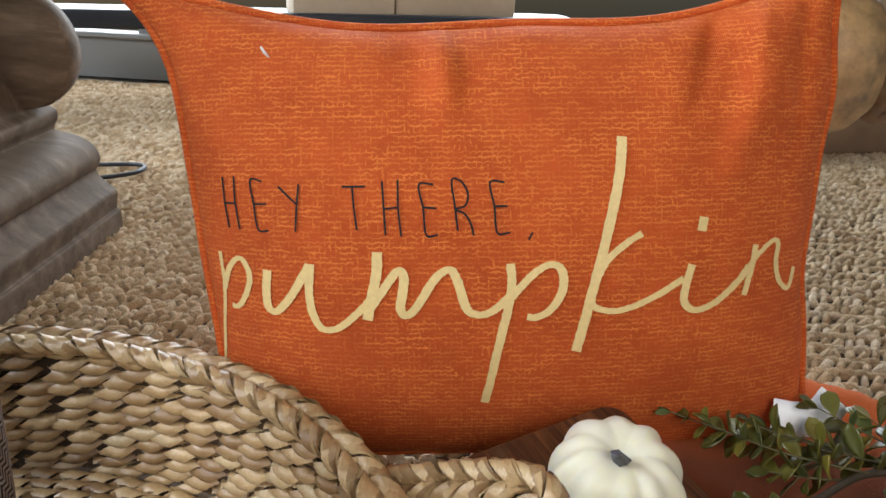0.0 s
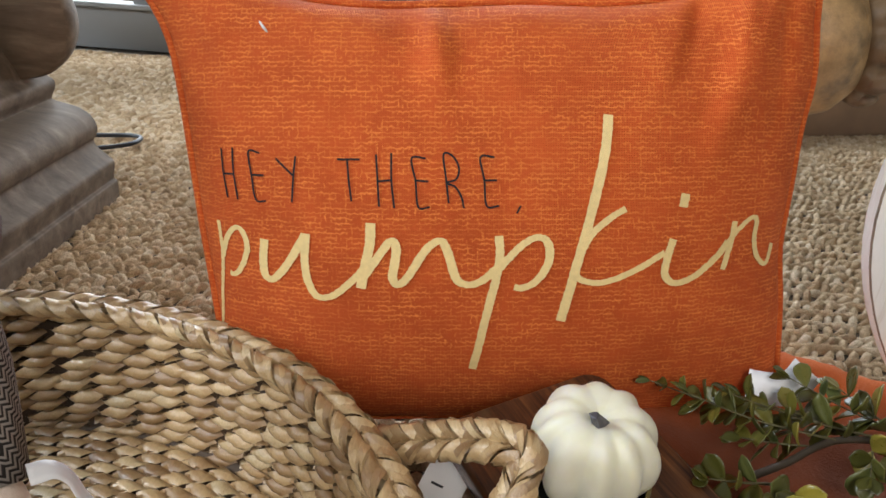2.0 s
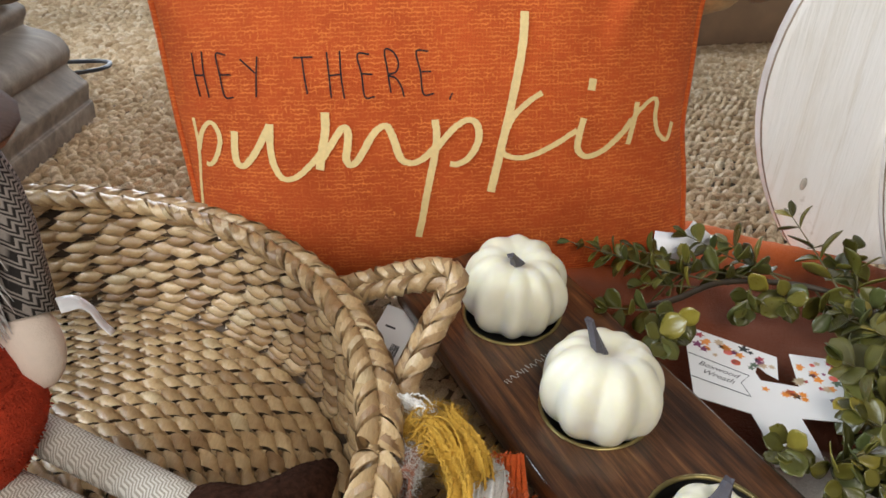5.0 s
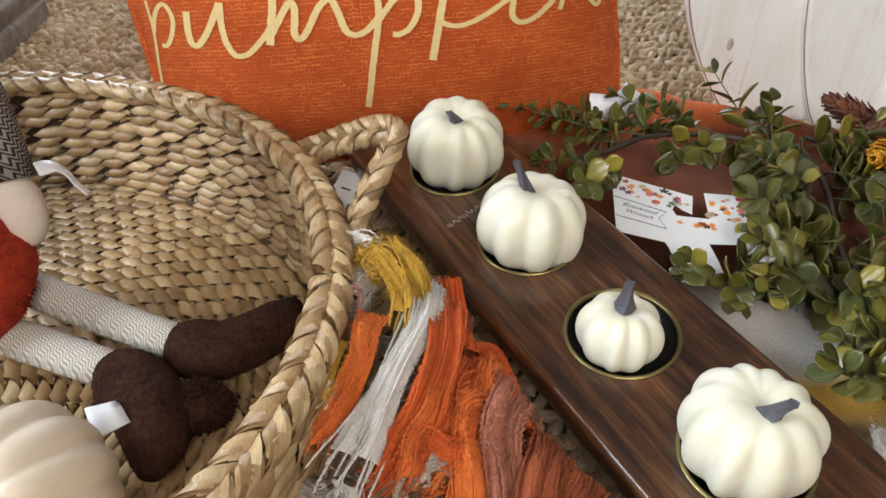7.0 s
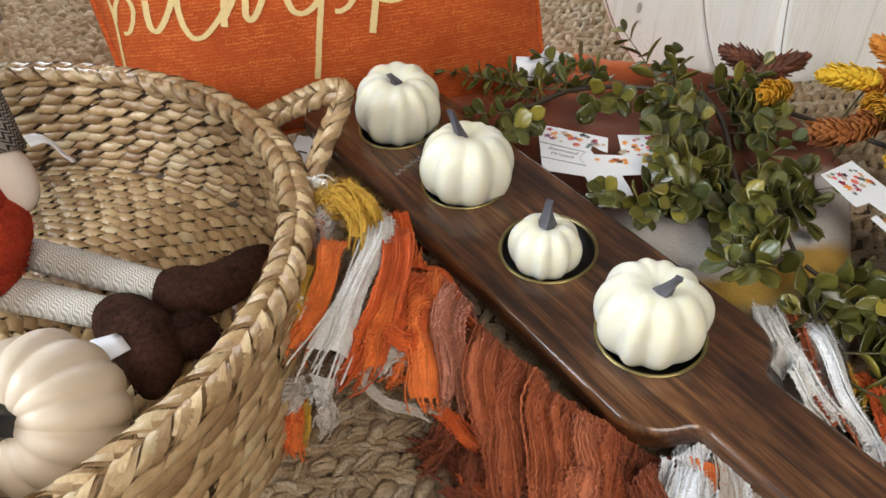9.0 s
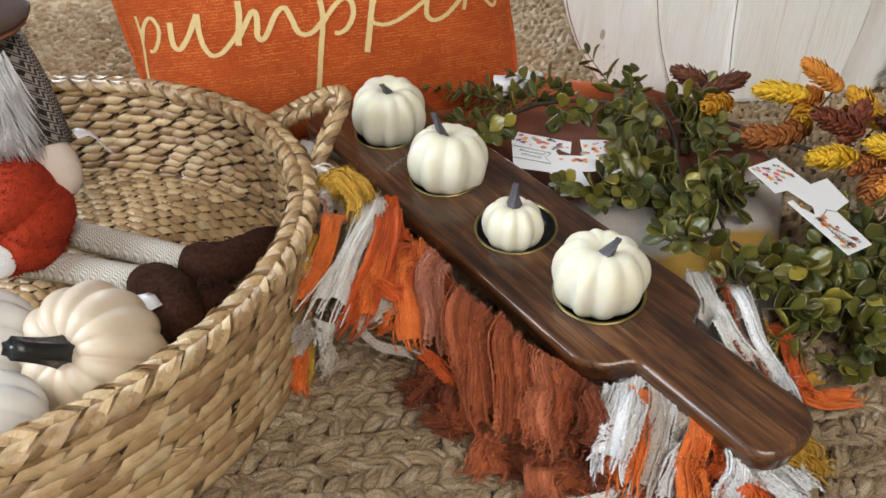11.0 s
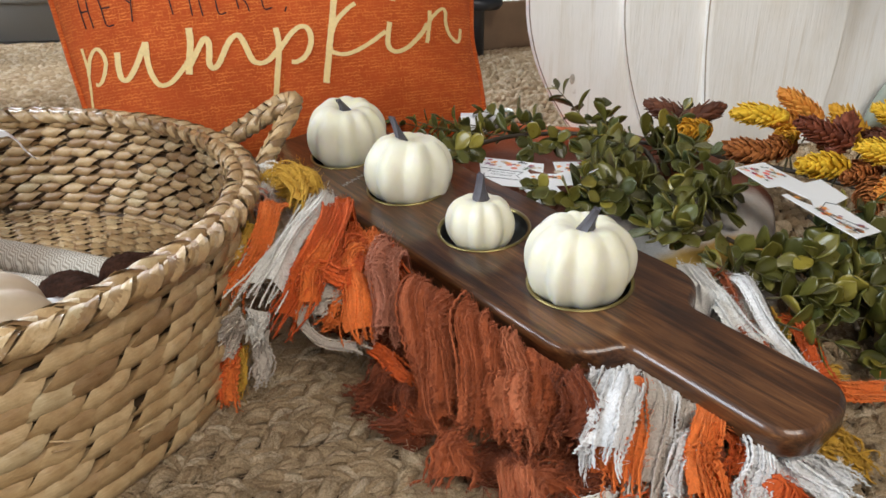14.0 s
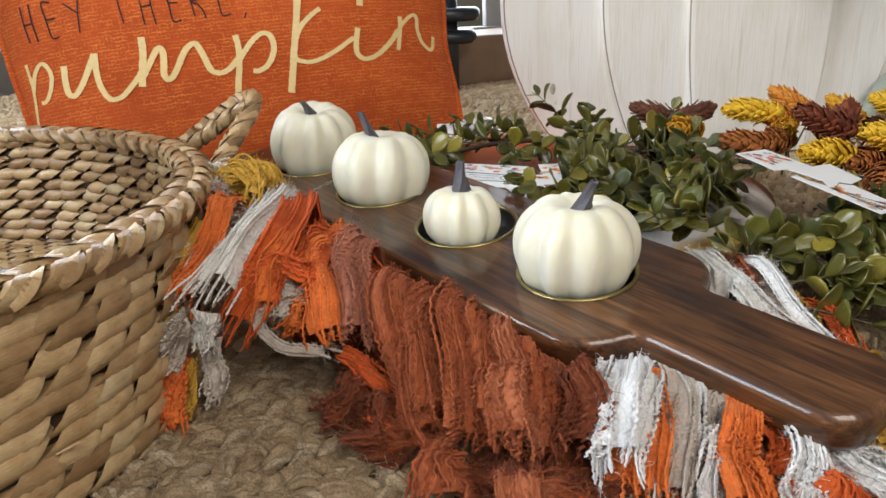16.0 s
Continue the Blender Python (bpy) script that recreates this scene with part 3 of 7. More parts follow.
def stalk_bm(tip, r0, r1, seed):
    """A dry six-sided stalk from a flared foot at the origin to a cut tip, twisted and kinked."""
    rnd = random.Random(seed)
    verts, faces, n, sides = [], [], 10, 6
    tip = Vector(tip)
    bow = Vector((-tip.y, tip.x, 0)) * 0.12
    kink = [rnd.uniform(0.78, 1.22) for _ in range(sides)]
    for i in range(n + 1):
        f = i / n
        c = Vector((tip.x * f**1.35, tip.y * f**1.35, tip.z * f)) + bow * math.sin(math.pi * f)
        r = r1 + (r0 - r1) * (1 - f) ** 1.9
        if i == 0:
            r *= 1.12
        for j in range(sides):
            a = 2 * math.pi * j / sides + 0.9 * f
            k = r * (1 + (0.16 if j % 2 else -0.14) * (1 - 0.5 * f)) * (1 + (kink[j] - 1) * (1 - f))
            verts.append(c + Vector((k * math.cos(a), k * math.sin(a), (0.0012 * math.sin(3 * a + seed) if i == n else 0.0))))
    for i in range(n):
        for j in range(sides):
            k = (j + 1) % sides
            faces.append((i * sides + j, i * sides + k, (i + 1) * sides + k, (i + 1) * sides + j))
    faces.append(tuple(n * sides + j for j in range(sides)))
    faces.append(tuple(range(sides))[::-1])
    return raw(verts, faces)


def candle(seed, at, r, h, lobes, lean, turn, tip, foot, thick=0.0098):
    """A candle by its middle, its lean and the tip and foot of its stem, all in the board's own frame."""
    body = BOARD @ Matrix.Translation(at) @ Matrix.Rotation(lean[0], 4, "X") @ Matrix.Rotation(lean[1], 4, "Y")
    m = body @ Matrix.Translation((0, 0, -h / 2))
    top = thing("pumpkin_candle", m, "ivory wax pumpkin candle with charcoal stem in a board well", "candle", "candles on the board")
    part("body", pumpkin_bm(r * 1.01, h, lobes, 0.080, 0.15, seed=seed, crease=1.5), WAX, top, m=Matrix.Rotation(radians(turn), 4, "Z"))
    back = m.inverted() @ BOARD
    a, b = back @ Vector(foot), back @ Vector(tip)
    part("stem", stalk_bm(b - a, thick, 0.0034, seed), STEM, top, "faceted charcoal stem", Matrix.Translation(a), smooth=False)


candle(3, (-0.0038, 0.0116, 0.0217), 0.0464, 0.0776, 10, (-0.048, 0.136), 20, (0.0105, -0.001, 0.0685), (0.0015, 0.0095, 0.0455))
candle(4, (0.1259, 0.0089, 0.0198), 0.0463, 0.0734, 10, (-0.205, -0.041), 75, (0.1090, 0.0050, 0.0730), (0.1200, 0.0075, 0.0430))
candle(5, (0.2534, -0.0027, 0.0114), 0.0318, 0.0510, 8, (-0.178, -0.078), 10, (0.2508, 0.0040, 0.0570), (0.2535, -0.0010, 0.0285), 0.0090)
candle(6, (0.3671, 0.0078, 0.0182), 0.0455, 0.0711, 10, (-0.116, -0.017), -12, (0.3840, 0.0090, 0.0705), (0.3730, 0.0050, 0.0420), 0.0100)
# ---- the basket ----
BC, BR, BH = (-0.300, 0.165), 0.335, 0.140


TWIST_V = (-1.0, -0.62, -0.12, 0.40, 0.80, 1.0)
TWIST_F = [(a * 6 + b, (a + 1) * 6 + b, (a + 1) * 6 + b + 1, a * 6 + b + 1) for a in range(10) for b in range(5)]


def half_turn(pitch, rr, rv, wide, thick, phi0, hand, seed, turn=1.0, pinch=(0.15, 0.38)):
    """Half a turn of a flat leaf strip that winds round a row: places along, outwards and upwards of the row's axis."""
    rnd = random.Random(seed)
    crease, deep, pinch = rnd.uniform(-0.5, 0.5), rnd.uniform(0.0, 0.8), rnd.uniform(*pinch)
    out = []
    for i in range(11):
        f = -1 + 2 * i / 10
        p = phi0 + f * 2.0
        c, n = Vector((pitch * (p - phi0) / (2 * math.pi), rr * math.cos(p), hand * rv * math.sin(p))), Vector((0, math.cos(phi0 + turn * (p - phi0)), hand * math.sin(phi0 + turn * (p - phi0))))
        t = Vector((pitch / (2 * math.pi), -rr * math.sin(p), hand * rv * math.cos(p))).normalized()
        w = t.cross(n).normalized()
        half = wide / 2 * (1 - pinch * f * f) * (1 + 0.05 * math.sin(3 * f + seed))
        for v in TWIST_V:
            h = (1 - abs(v) ** 2.2) - deep * max(0.0, 1 - abs(v - crease) / 0.35) * (1 - f * f) * 0.6
            out.append(c + w * (v * half) + n * (thick * h))
    return out


def rope(verts, faces, path, pitch, rr, rv, wide, thick, hand, seed, frames=None, starts=(0.0, math.pi / 2, math.pi, 3 * math.pi / 2)):
    """Two strips twisted together along a path."""
    rnd = random.Random(seed)
    fr = frames or frames_along(path)
    s = [0.0]
    for a, b in zip(fr, fr[1:]):
        s.append(s[-1] + (b[0] - a[0]).length)

    def at(d):
        d = max(0.0, min(s[-1], d))
        i = max(0, min(len(s) - 2, int(np.searchsorted(s, d)) - 1))
        f = (d - s[i]) / max(1e-9, s[i + 1] - s[i])
        return [a.lerp(b, f) for a, b in zip(fr[i], fr[i + 1])]

    d = 0.0
    while d < s[-1]:
        for phi0 in starts:
            mid = d + pitch / 2 * (phi0 / math.pi) + rnd.uniform(-0.04, 0.04) * pitch
            base = len(verts)
            for q in half_turn(pitch * 0.97, rr, rv, wide * rnd.uniform(0.9, 1.1), thick, phi0, hand, rnd.randrange(9999), 0.72):
                p, t, sd, up = at(mid + q.x)
                verts.append(p + sd * q.y + up * q.z)
            faces.extend(tuple(base + k for k in g) for g in TWIST_F)
        d += pitch / 2


def basket():
    rnd = random.Random(11)
    top = thing("woven_basket", Matrix.Translation((*BC, 0)), "round low basket of woven dried leaf with braided rim", "basket")
    # thin inner shell behind the weave, coloured dark as the shade in its gaps
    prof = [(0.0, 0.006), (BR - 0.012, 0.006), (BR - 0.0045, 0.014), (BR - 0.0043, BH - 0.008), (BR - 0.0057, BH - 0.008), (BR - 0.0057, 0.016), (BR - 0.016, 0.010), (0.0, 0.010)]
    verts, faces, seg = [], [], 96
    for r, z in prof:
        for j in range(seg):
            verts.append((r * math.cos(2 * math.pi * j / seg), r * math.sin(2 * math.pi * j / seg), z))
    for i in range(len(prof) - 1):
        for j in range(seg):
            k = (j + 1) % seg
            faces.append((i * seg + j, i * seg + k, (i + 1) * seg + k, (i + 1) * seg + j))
    mesh_thing("shell", verts, faces, SHADE_STRAW, top)
    rows, per = 11, 68
    pitch = 2 * 2 * math.pi * BR / per

    def on_wall(local):
        return [((BR - 0.005 + q.y) * math.cos(q.x / BR), (BR - 0.005 + q.y) * math.sin(q.x / BR), q.z) for q in local]

    kinds = []
    for i in range(12):
        v = on_wall(half_turn(pitch * rnd.uniform(1.18, 1.34), 0.0058, 0.0066, rnd.uniform(0.0176, 0.0212), rnd.uniform(0.0030, 0.0048), 0.0, 1, i, 0.80, (0.40, 0.66)))
        me = bpy.data.meshes.new("twist")
        me.from_pydata(v, [], TWIST_F)
        me.polygons.foreach_set("use_smooth", [True] * len(TWIST_F))
        me.materials.append(STRAW)
        kinds.append((me, v))
    inner = [on_wall(half_turn(pitch, 0.0062, 0.0034, rnd.uniform(0.0122, 0.0142), rnd.uniform(0.0038, 0.0052), math.pi, 1, 40 + i, 1.0, (0.40, 0.66))) for i in range(12)]
    verts, faces, made = [], [], 0

    def stuff(v, a, z):
        base, ca, sa = len(verts), math.cos(a), math.sin(a)
        verts.extend((x * ca - y * sa, x * sa + y * ca, h + z) for x, y, h in v)
        faces.extend(tuple(base + q for q in g) for g in TWIST_F)

    for r in range(rows):
        z = 0.012 + (BH - 0.024) * r / (rows - 1)
        for j in range(per):
            a = 2 * math.pi * (j + 0.37 * r + 0.30 * math.sin(r * 2.3) + rnd.uniform(-0.20, 0.20)) / per
            a = (a + math.pi) % (2 * math.pi) - math.pi
            me, v = kinds[rnd.randrange(12)]
            dz = rnd.uniform(-0.0008, 0.0008)
            # the stretch of wall that faces the open rug is made of single twists
            if -1.15 < a < 0.35 and made < 300:
                ob = new("twist", me)
                ob.parent = top
                ob.matrix_basis = Matrix.Translation((0, 0, z + dz)) @ Matrix.Rotation(a, 4, "Z")
                made += 1
            else:
                stuff(v, a, z + dz)
            stuff(inner[rnd.randrange(12)], a + math.pi / per, z - dz)

    def ring_frames(radius, z):
        n = max(24, int(radius * 500))
        return [(Vector((radius * math.cos(a), radius * math.sin(a), z)), Vector((-math.sin(a), math.cos(a), 0)), Vector((math.cos(a), math.sin(a), 0)), Vector((0, 0, 1))) for a in (2 * math.pi * i / n for i in range(n + 1))]

    # the bottom: rings of the same twists that lie flat
    ring = 0.012
    while ring < BR - 0.012:
        rope(verts, faces, None, min(0.050, ring * 2.0 + 0.01), 0.0036, 0.0036, 0.0140, 0.0024, 1, int(ring * 9999), ring_frames(ring, 0.0125), (math.pi / 2, 3 * math.pi / 2))
        ring += 0.0120
    tagged(mesh_thing("weave", verts, faces, STRAW, top), "rows of twisted dried leaf", kind="stuff")
    # the rim: two twists of opposite hand side by side make a plait
    verts.clear()
    faces.clear()
    rope(verts, faces, None, 0.050, 0.0056, 0.0044, 0.0146, 0.0024, 1, 5, ring_frames(BR + 0.003, BH - 0.004))
    rope(verts, faces, None, 0.050, 0.0056, 0.0044, 0.0146, 0.0024, -1, 6, ring_frames(BR - 0.0105, BH - 0.004))
    tagged(mesh_thing("rim", verts, faces, STRAW, top), "braided rim of dried leaf", kind="stuff")
    v, f = [], []
    ctrl = [(-0.052, 0.402, 0.100), (-0.022, 0.380, 0.113), (0.024, 0.352, 0.144), (0.057, 0.326, 0.168), (0.073, 0.309, 0.175), (0.073, 0.298, 0.169), (0.056, 0.268, 0.147), (0.042, 0.238, 0.129), (0.032, 0.212, 0.112)]
    face = Vector((-0.80, -0.32, 0.50)).normalized()
    path = frames_along([p - Vector((*BC, 0)) for p in spline(ctrl, 60)])
    for side, hand in ((1, 1), (-1, -1)):
        fr = []
        for p, t, _, _ in path:
            across = t.cross(face).normalized()
            fr.append((p + across * (side * 0.0064), t, across, across.cross(t).normalized()))
        rope(v, f, None, 0.046, 0.0050, 0.0044, 0.0138, 0.0022, hand, 12 + side, fr)
    tagged(mesh_thing("handle", v, f, STRAW, top), "braided loop handle", kind="stuff")
    # loose leaf ends
    v, f = [], []
    for i in range(70):
        a, inside = rnd.uniform(-2.2, 2.6), rnd.random() < 0.4
        z = rnd.uniform(0.02, BH)
        r = BR + (0.004 if not inside else -0.012)
        p = Vector((r * math.cos(a), r * math.sin(a), z))
        t = Vector((-math.sin(a), math.cos(a), rnd.uniform(-0.7, 0.9)))
        o = Vector((math.cos(a), math.sin(a), 0)) * (1 if not inside else -1)
        ln = rnd.uniform(0.008, 0.022)
        tube([p, p + t * ln * 0.5 + o * 0.002, p + t * ln + o * rnd.uniform(0.002, 0.007)], [0.0012, 0.001, 0.0002], 4, v, f, 0.4)
    tagged(mesh_thing("frayed_end", v, f, STRAW, top), kind="stuff")


basket()
# ---- large white wooden pumpkin, cut from planks ----
def make_whitewash():
    n = Nodes("whitewashed_wood", 0.6, spec=0.35)
    w = n.coords()
    streak = n.noise(n.coords((5, 5, 1.6)), 4.0, 5, 0.6)
    worn = n.noise(w, 9, 5, 0.7)
    fine = n.noise(n.coords((60, 60, 4)), 5.0, 3)
    c = n.ramp(streak, (0.3, (0.85, 0.82, 0.76)), (0.5, (0.92, 0.91, 0.88)), (0.75, (0.95, 0.95, 0.94)))
    c = n.mix(n.ramp(worn, (0.66, (0, 0, 0)), (0.74, (1, 1, 1))), c, (0.50, 0.44, 0.36))
    # each plank took the wash differently, and the brush left long pale and bare strokes
    c = n.mix(0.55, c, n.ramp(n.piece(), (0.0, (0.86, 0.84, 0.79)), (0.5, (0.93, 0.92, 0.91)), (1.0, (0.98, 0.99, 1.0))), "MULTIPLY")
    brush = n.noise(n.coords((26, 26, 1.1)), 3.0, 4, 0.6, 0.4)
    c = n.mix(n.ramp(brush, (0.60, (0, 0, 0)), (0.70, (0.45, 0.45, 0.45))), c, (0.62, 0.56, 0.46))
    n.colour(c).rough(fine, 0.5, 0.72).bump(n.math("ADD", fine, brush), 0.0008)
    return n.m


WHITEWOOD = make_whitewash()
EDGEWOOD = plain("worn_brown_edge", (0.27, 0.21, 0.15), 0.7, 0.4, 50).m


def lobe_bm(left, right, low, high, bulge_l, bulge_r, depth):
    """A pumpkin rib: a plank whose two long sides are bowed, with eased edges."""
    out = []
    n = 18
    for i in range(n + 1):
        f = i / n
        out.append((right + bulge_r * math.sin(math.pi * f) ** 0.8, low + (high - low) * f))
    for i in range(n + 1):
        f = 1 - i / n
        out.append((left - bulge_l * math.sin(math.pi * f) ** 0.8, low + (high - low) * f))
    cx, cz = sum(p[0] for p in out) / len(out), sum(p[1] for p in out) / len(out)
    m = len(out)
    verts, faces = [], []
    for y, k in ((0.0, 0.0), (0.0, 0.004), (0.0014, 0.0012), (0.004, 0.0), (depth, 0.0)):
        for x, z in out:
            d = Vector((cx - x, cz - z))
            d = d.normalized() * (k + (0.0035 if y == 0.0 else 0))
            verts.append((x + d.x, y, z + d.y))
    for r in range(1, 4):
        for i in range(m):
            j = (i + 1) % m
            faces.append((r * m + i, r * m + j, (r + 1) * m + j, (r + 1) * m + i))
    faces.append(tuple(m + i for i in range(m)))
    faces.append(tuple(4 * m + i for i in range(m))[::-1])
    return raw(verts, faces)


def wooden_pumpkin():
    top = thing("wooden_pumpkin", pose(0.800, 0.602, 0.010), "large flat pumpkin of whitewashed wooden planks standing on the rug", "pumpkin decor")
    for left, right, low, high, bl, br, y, d in (
        (-0.285, -0.17, 0.012, 0.46, 0.102, 0.02, 0.024, 0.020),
        (0.17, 0.285, 0.012, 0.46, 0.02, 0.102, 0.024, 0.020),
        (-0.176, -0.085, 0.004, 0.49, 0.070, 0.02, 0.012, 0.020),
        (0.085, 0.176, 0.004, 0.49, 0.02, 0.070, 0.012, 0.020),
        (-0.090, 0.090, 0.0, 0.50, 0.028, 0.028, 0.0, 0.020),
    ):
        bm = lobe_bm(left, right, low, high, bl, br, d)
        ob = part("rib", bm, [WHITEWOOD, EDGEWOOD], top, m=Matrix.Translation((0, y, 0)), smooth=False)
        for p in ob.data.polygons:
            p.material_index = 1 if 0.15 < abs(p.normal.y) < 0.85 else 0
    part("stem", box(bmesh.new(), -0.028, 0.028, 0.006, 0.026, 0.48, 0.60, 0.006), EDGEWOOD, top, "rough brown wooden stem")
    # a knot in the outer rib
    bm = bmesh.new()
    bmesh.ops.create_cone(bm, cap_ends=True, segments=14, radius1=0.005, radius2=0.004, depth=0.0010, matrix=Matrix.Translation((-0.315, 0.0235, 0.116)) @ Matrix.Rotation(radians(90), 4, "X") @ Matrix.Diagonal((0.8, 1.6, 1, 1)))
    part("knot", bm, plain("grey_knot", (0.42, 0.38, 0.32), 0.7, 0.5, 120).m, top, "grey knot in the plank")
    verts, faces = [], []
    for i in range(9):
        f = i / 8
        w = 0.045 * math.sin(math.pi * min(1, f * 1.05)) ** 0.7 + 0.002
        for k in (-1, -0.5, 0, 0.5, 1):
            verts.append((0.165 + 0.10 * f + k * w * 0.25, -0.012 - 0.010 * (1 - k * k) - 0.02 * f, 0.03 + 0.10 * f - k * w * 0.8))
    for i in range(8):
        for k in range(4):
            q = i * 5 + k
            faces.append((q, q + 1, q + 6, q + 5))
    ob = mesh_thing("leaf", verts, faces, plain("sage_paint", (0.30, 0.33, 0.27), 0.6, 0.3, 40).m, top)
    tagged(ob, "sage grey wooden leaf")
    s = ob.modifiers.new("thick", "SOLIDIFY")
    s.thickness = 0.004


wooden_pumpkin()
# ---- the plaid throw with its fringe ----
def yarn_mat(name, c, vary=0.14):
    n = Nodes(name, 0.9, spec=0.12)
    isl = n.island()
    w = n.coords()
    fuzz = n.noise(w, 480, 4, 0.7)
    soft = n.noise(w, 55, 3)
    lo, hi = [v * (1 - vary) for v in c], [min(0.92, v * (1 + vary)) for v in c]
    base = n.mix(0.5, n.ramp(isl, (0.0, lo), (1.0, hi)), n.ramp(soft, (0.35, [v * 0.72 for v in c]), (0.65, [min(0.92, v * 1.2) for v in c])))
    n.colour(n.mix(0.6, base, n.ramp(fuzz, (0.34, (0.58, 0.53, 0.5)), (0.60, (1, 1, 1))), "MULTIPLY")).bump(fuzz, 0.0014)
    return n.sheen(0.5, [min(1, v * 1.4 + 0.12) for v in c]).m


ORANGE_Y = yarn_mat("orange_yarn", (0.86, 0.192, 0.042))
DEEP_Y = yarn_mat("burnt_orange_yarn", (0.66, 0.118, 0.026))
RUST_Y = yarn_mat("rust_yarn", (0.38, 0.098, 0.036), 0.25)
# Dark rust locks; the same tone paints the shade below the board's edge.
DARK_Y = yarn_mat("dark_and_shaded_rust_yarn", (0.20, 0.052, 0.022), 0.25)
CREAM_Y = yarn_mat("cream_yarn", (0.88, 0.83, 0.75), 0.06)
WHITE_Y = yarn_mat("white_yarn", (0.90, 0.89, 0.88), 0.05)
GREY_Y = yarn_mat("taupe_yarn", (0.58, 0.51, 0.44))
GOLD_Y = yarn_mat("gold_yarn", (0.58, 0.33, 0.045))


def make_throw():
    """Brushed plaid: broad bands across the throw, woven threads and soft pile."""
    n = Nodes("brushed_plaid", 0.92, spec=0.12)
    w = n.coords()
    sep = n.add("SeparateXYZ")
    n.link(w, sep.inputs[0])
    wob = n.noise(w, 14, 3)
    y = n.math("ADD", n.math("ADD", sep.outputs[1], n.math("MULTIPLY", sep.outputs[0], -0.16)), n.math("MULTIPLY", n.math("SUBTRACT", wob, 0.5), 0.05))
    band = n.ramp(y, (0.0, (0.70, 0.66, 0.60)), (0.055, (0.60, 0.36, 0.07)), (0.085, (0.55, 0.33, 0.06)), (0.10, (0.66, 0.62, 0.57)), (0.185, (0.62, 0.58, 0.54)), (0.215, (0.16, 0.042, 0.018)), (0.47, (0.19, 0.046, 0.017)), (0.52, (0.50, 0.105, 0.02)), (0.62, (0.54, 0.115, 0.024)))
    for e in (n.t.nodes[-1].color_ramp,):
        e.interpolation = "LINEAR"
    thread = n.noise(n.coords((220, 900, 220)), 1.6, 2)
    pile = n.noise(w, 380, 4, 0.7)
    c = n.mix(0.45, band, n.ramp(n.math("ADD", n.math("MULTIPLY", thread, 0.5), n.math("MULTIPLY", pile, 0.5)), (0.35, (0.5, 0.46, 0.43)), (0.62, (1, 1, 1))), "MULTIPLY")
    n.colour(c).bump(pile, 0.0016)
    return n.sheen(0.12, (1.0, 0.75, 0.6)).m


def tubes(name, paths, radii, mat, parent, sides=4):
    """Many thin tubes at once from an array of (tube, step, xyz)."""
    k, n, _ = paths.shape
    t = np.gradient(paths, axis=1)
    t /= np.linalg.norm(t, axis=2, keepdims=True) + 1e-12
    side = np.cross(t, np.array([0.13, 0.21, 0.97]))
    side /= np.linalg.norm(side, axis=2, keepdims=True) + 1e-12
    up = np.cross(side, t)
    r = np.asarray(radii)
    a = 2 * np.pi * np.arange(sides) / sides
    v = paths[:, :, None] + r[:, :, None, None] * (side[:, :, None] * np.cos(a)[:, None] + up[:, :, None] * np.sin(a)[:, None])
    idx = np.arange(k * n * sides).reshape(k, n, sides)
    nxt = np.roll(idx, -1, axis=2)
    f = np.stack([idx[:, :-1], nxt[:, :-1], nxt[:, 1:], idx[:, 1:]], -1).reshape(-1, 4)
    return mesh_thing(name, v.reshape(-1, 3), f.tolist(), mat, parent)


throw_ob = thing("plaid_throw", Matrix(), "brushed plaid throw in rust, orange, gold and cream with long fringe", "blanket")


def sheet_height(x, y):
    if (BOARD.inverted() @ Vector((x, y, 0.06))).y < -0.045:
        return None
    h = 0.044 + 0.010 * math.sin(9 * x + 3 * math.sin(6 * y)) + 0.008 * noise.noise(Vector((x * 9, y * 9, 3))) + 0.004 * noise.noise(Vector((x * 26, y * 26, 7)))
    edge = min((x - 0.14) / 0.05, (min(0.66, 0.46 + 0.6 * y) - x) / 0.05, (y + 0.0) / 0.05, (0.665 - 0.28 * max(0, x - 0.36) - y) / 0.03, 1.0)
    h += 0.012 * math.exp(-(((y - 0.62 + 0.28 * max(0, x - 0.36)) / 0.035) ** 2))
    h = min(h, 0.066 + 0.09 * y - 0.028 + (0.02 if x > 0.30 + 0.5 * (0.4 - y) else 0))
    return h * max(0.0, edge) ** 0.4 + 0.002 if edge > 0 else None


def sheet():
    verts, faces, at = [], [], {}
    n = 0.0065
    for i in range(int(0.54 / n) + 1):
        for j in range(int(0.68 / n) + 1):
            x, y = 0.13 + i * n, -0.005 + j * n
            h = sheet_height(x, y)
            if h is not None:
                at[i, j] = len(verts)
                verts.append((x, y, h))
    for i, j in list(at):
        q = [(i, j), (i + 1, j), (i + 1, j + 1), (i, j + 1)]
        if all(k in at for k in q):
            faces.append([at[k] for k in q])
    ob = mesh_thing("sheet", verts, faces, make_throw(), throw_ob)
    s = ob.modifiers.new("thick", "SOLIDIFY")
    s.thickness, s.offset = 0.006, -1
    return tagged(ob, "brushed plaid cloth in rust, grey, gold and orange")


sheet()
yarn_rng = np.random.default_rng(8)


BOARD_IN = np.array(BOARD.inverted())
BOARD_OUT = np.array(BOARD)


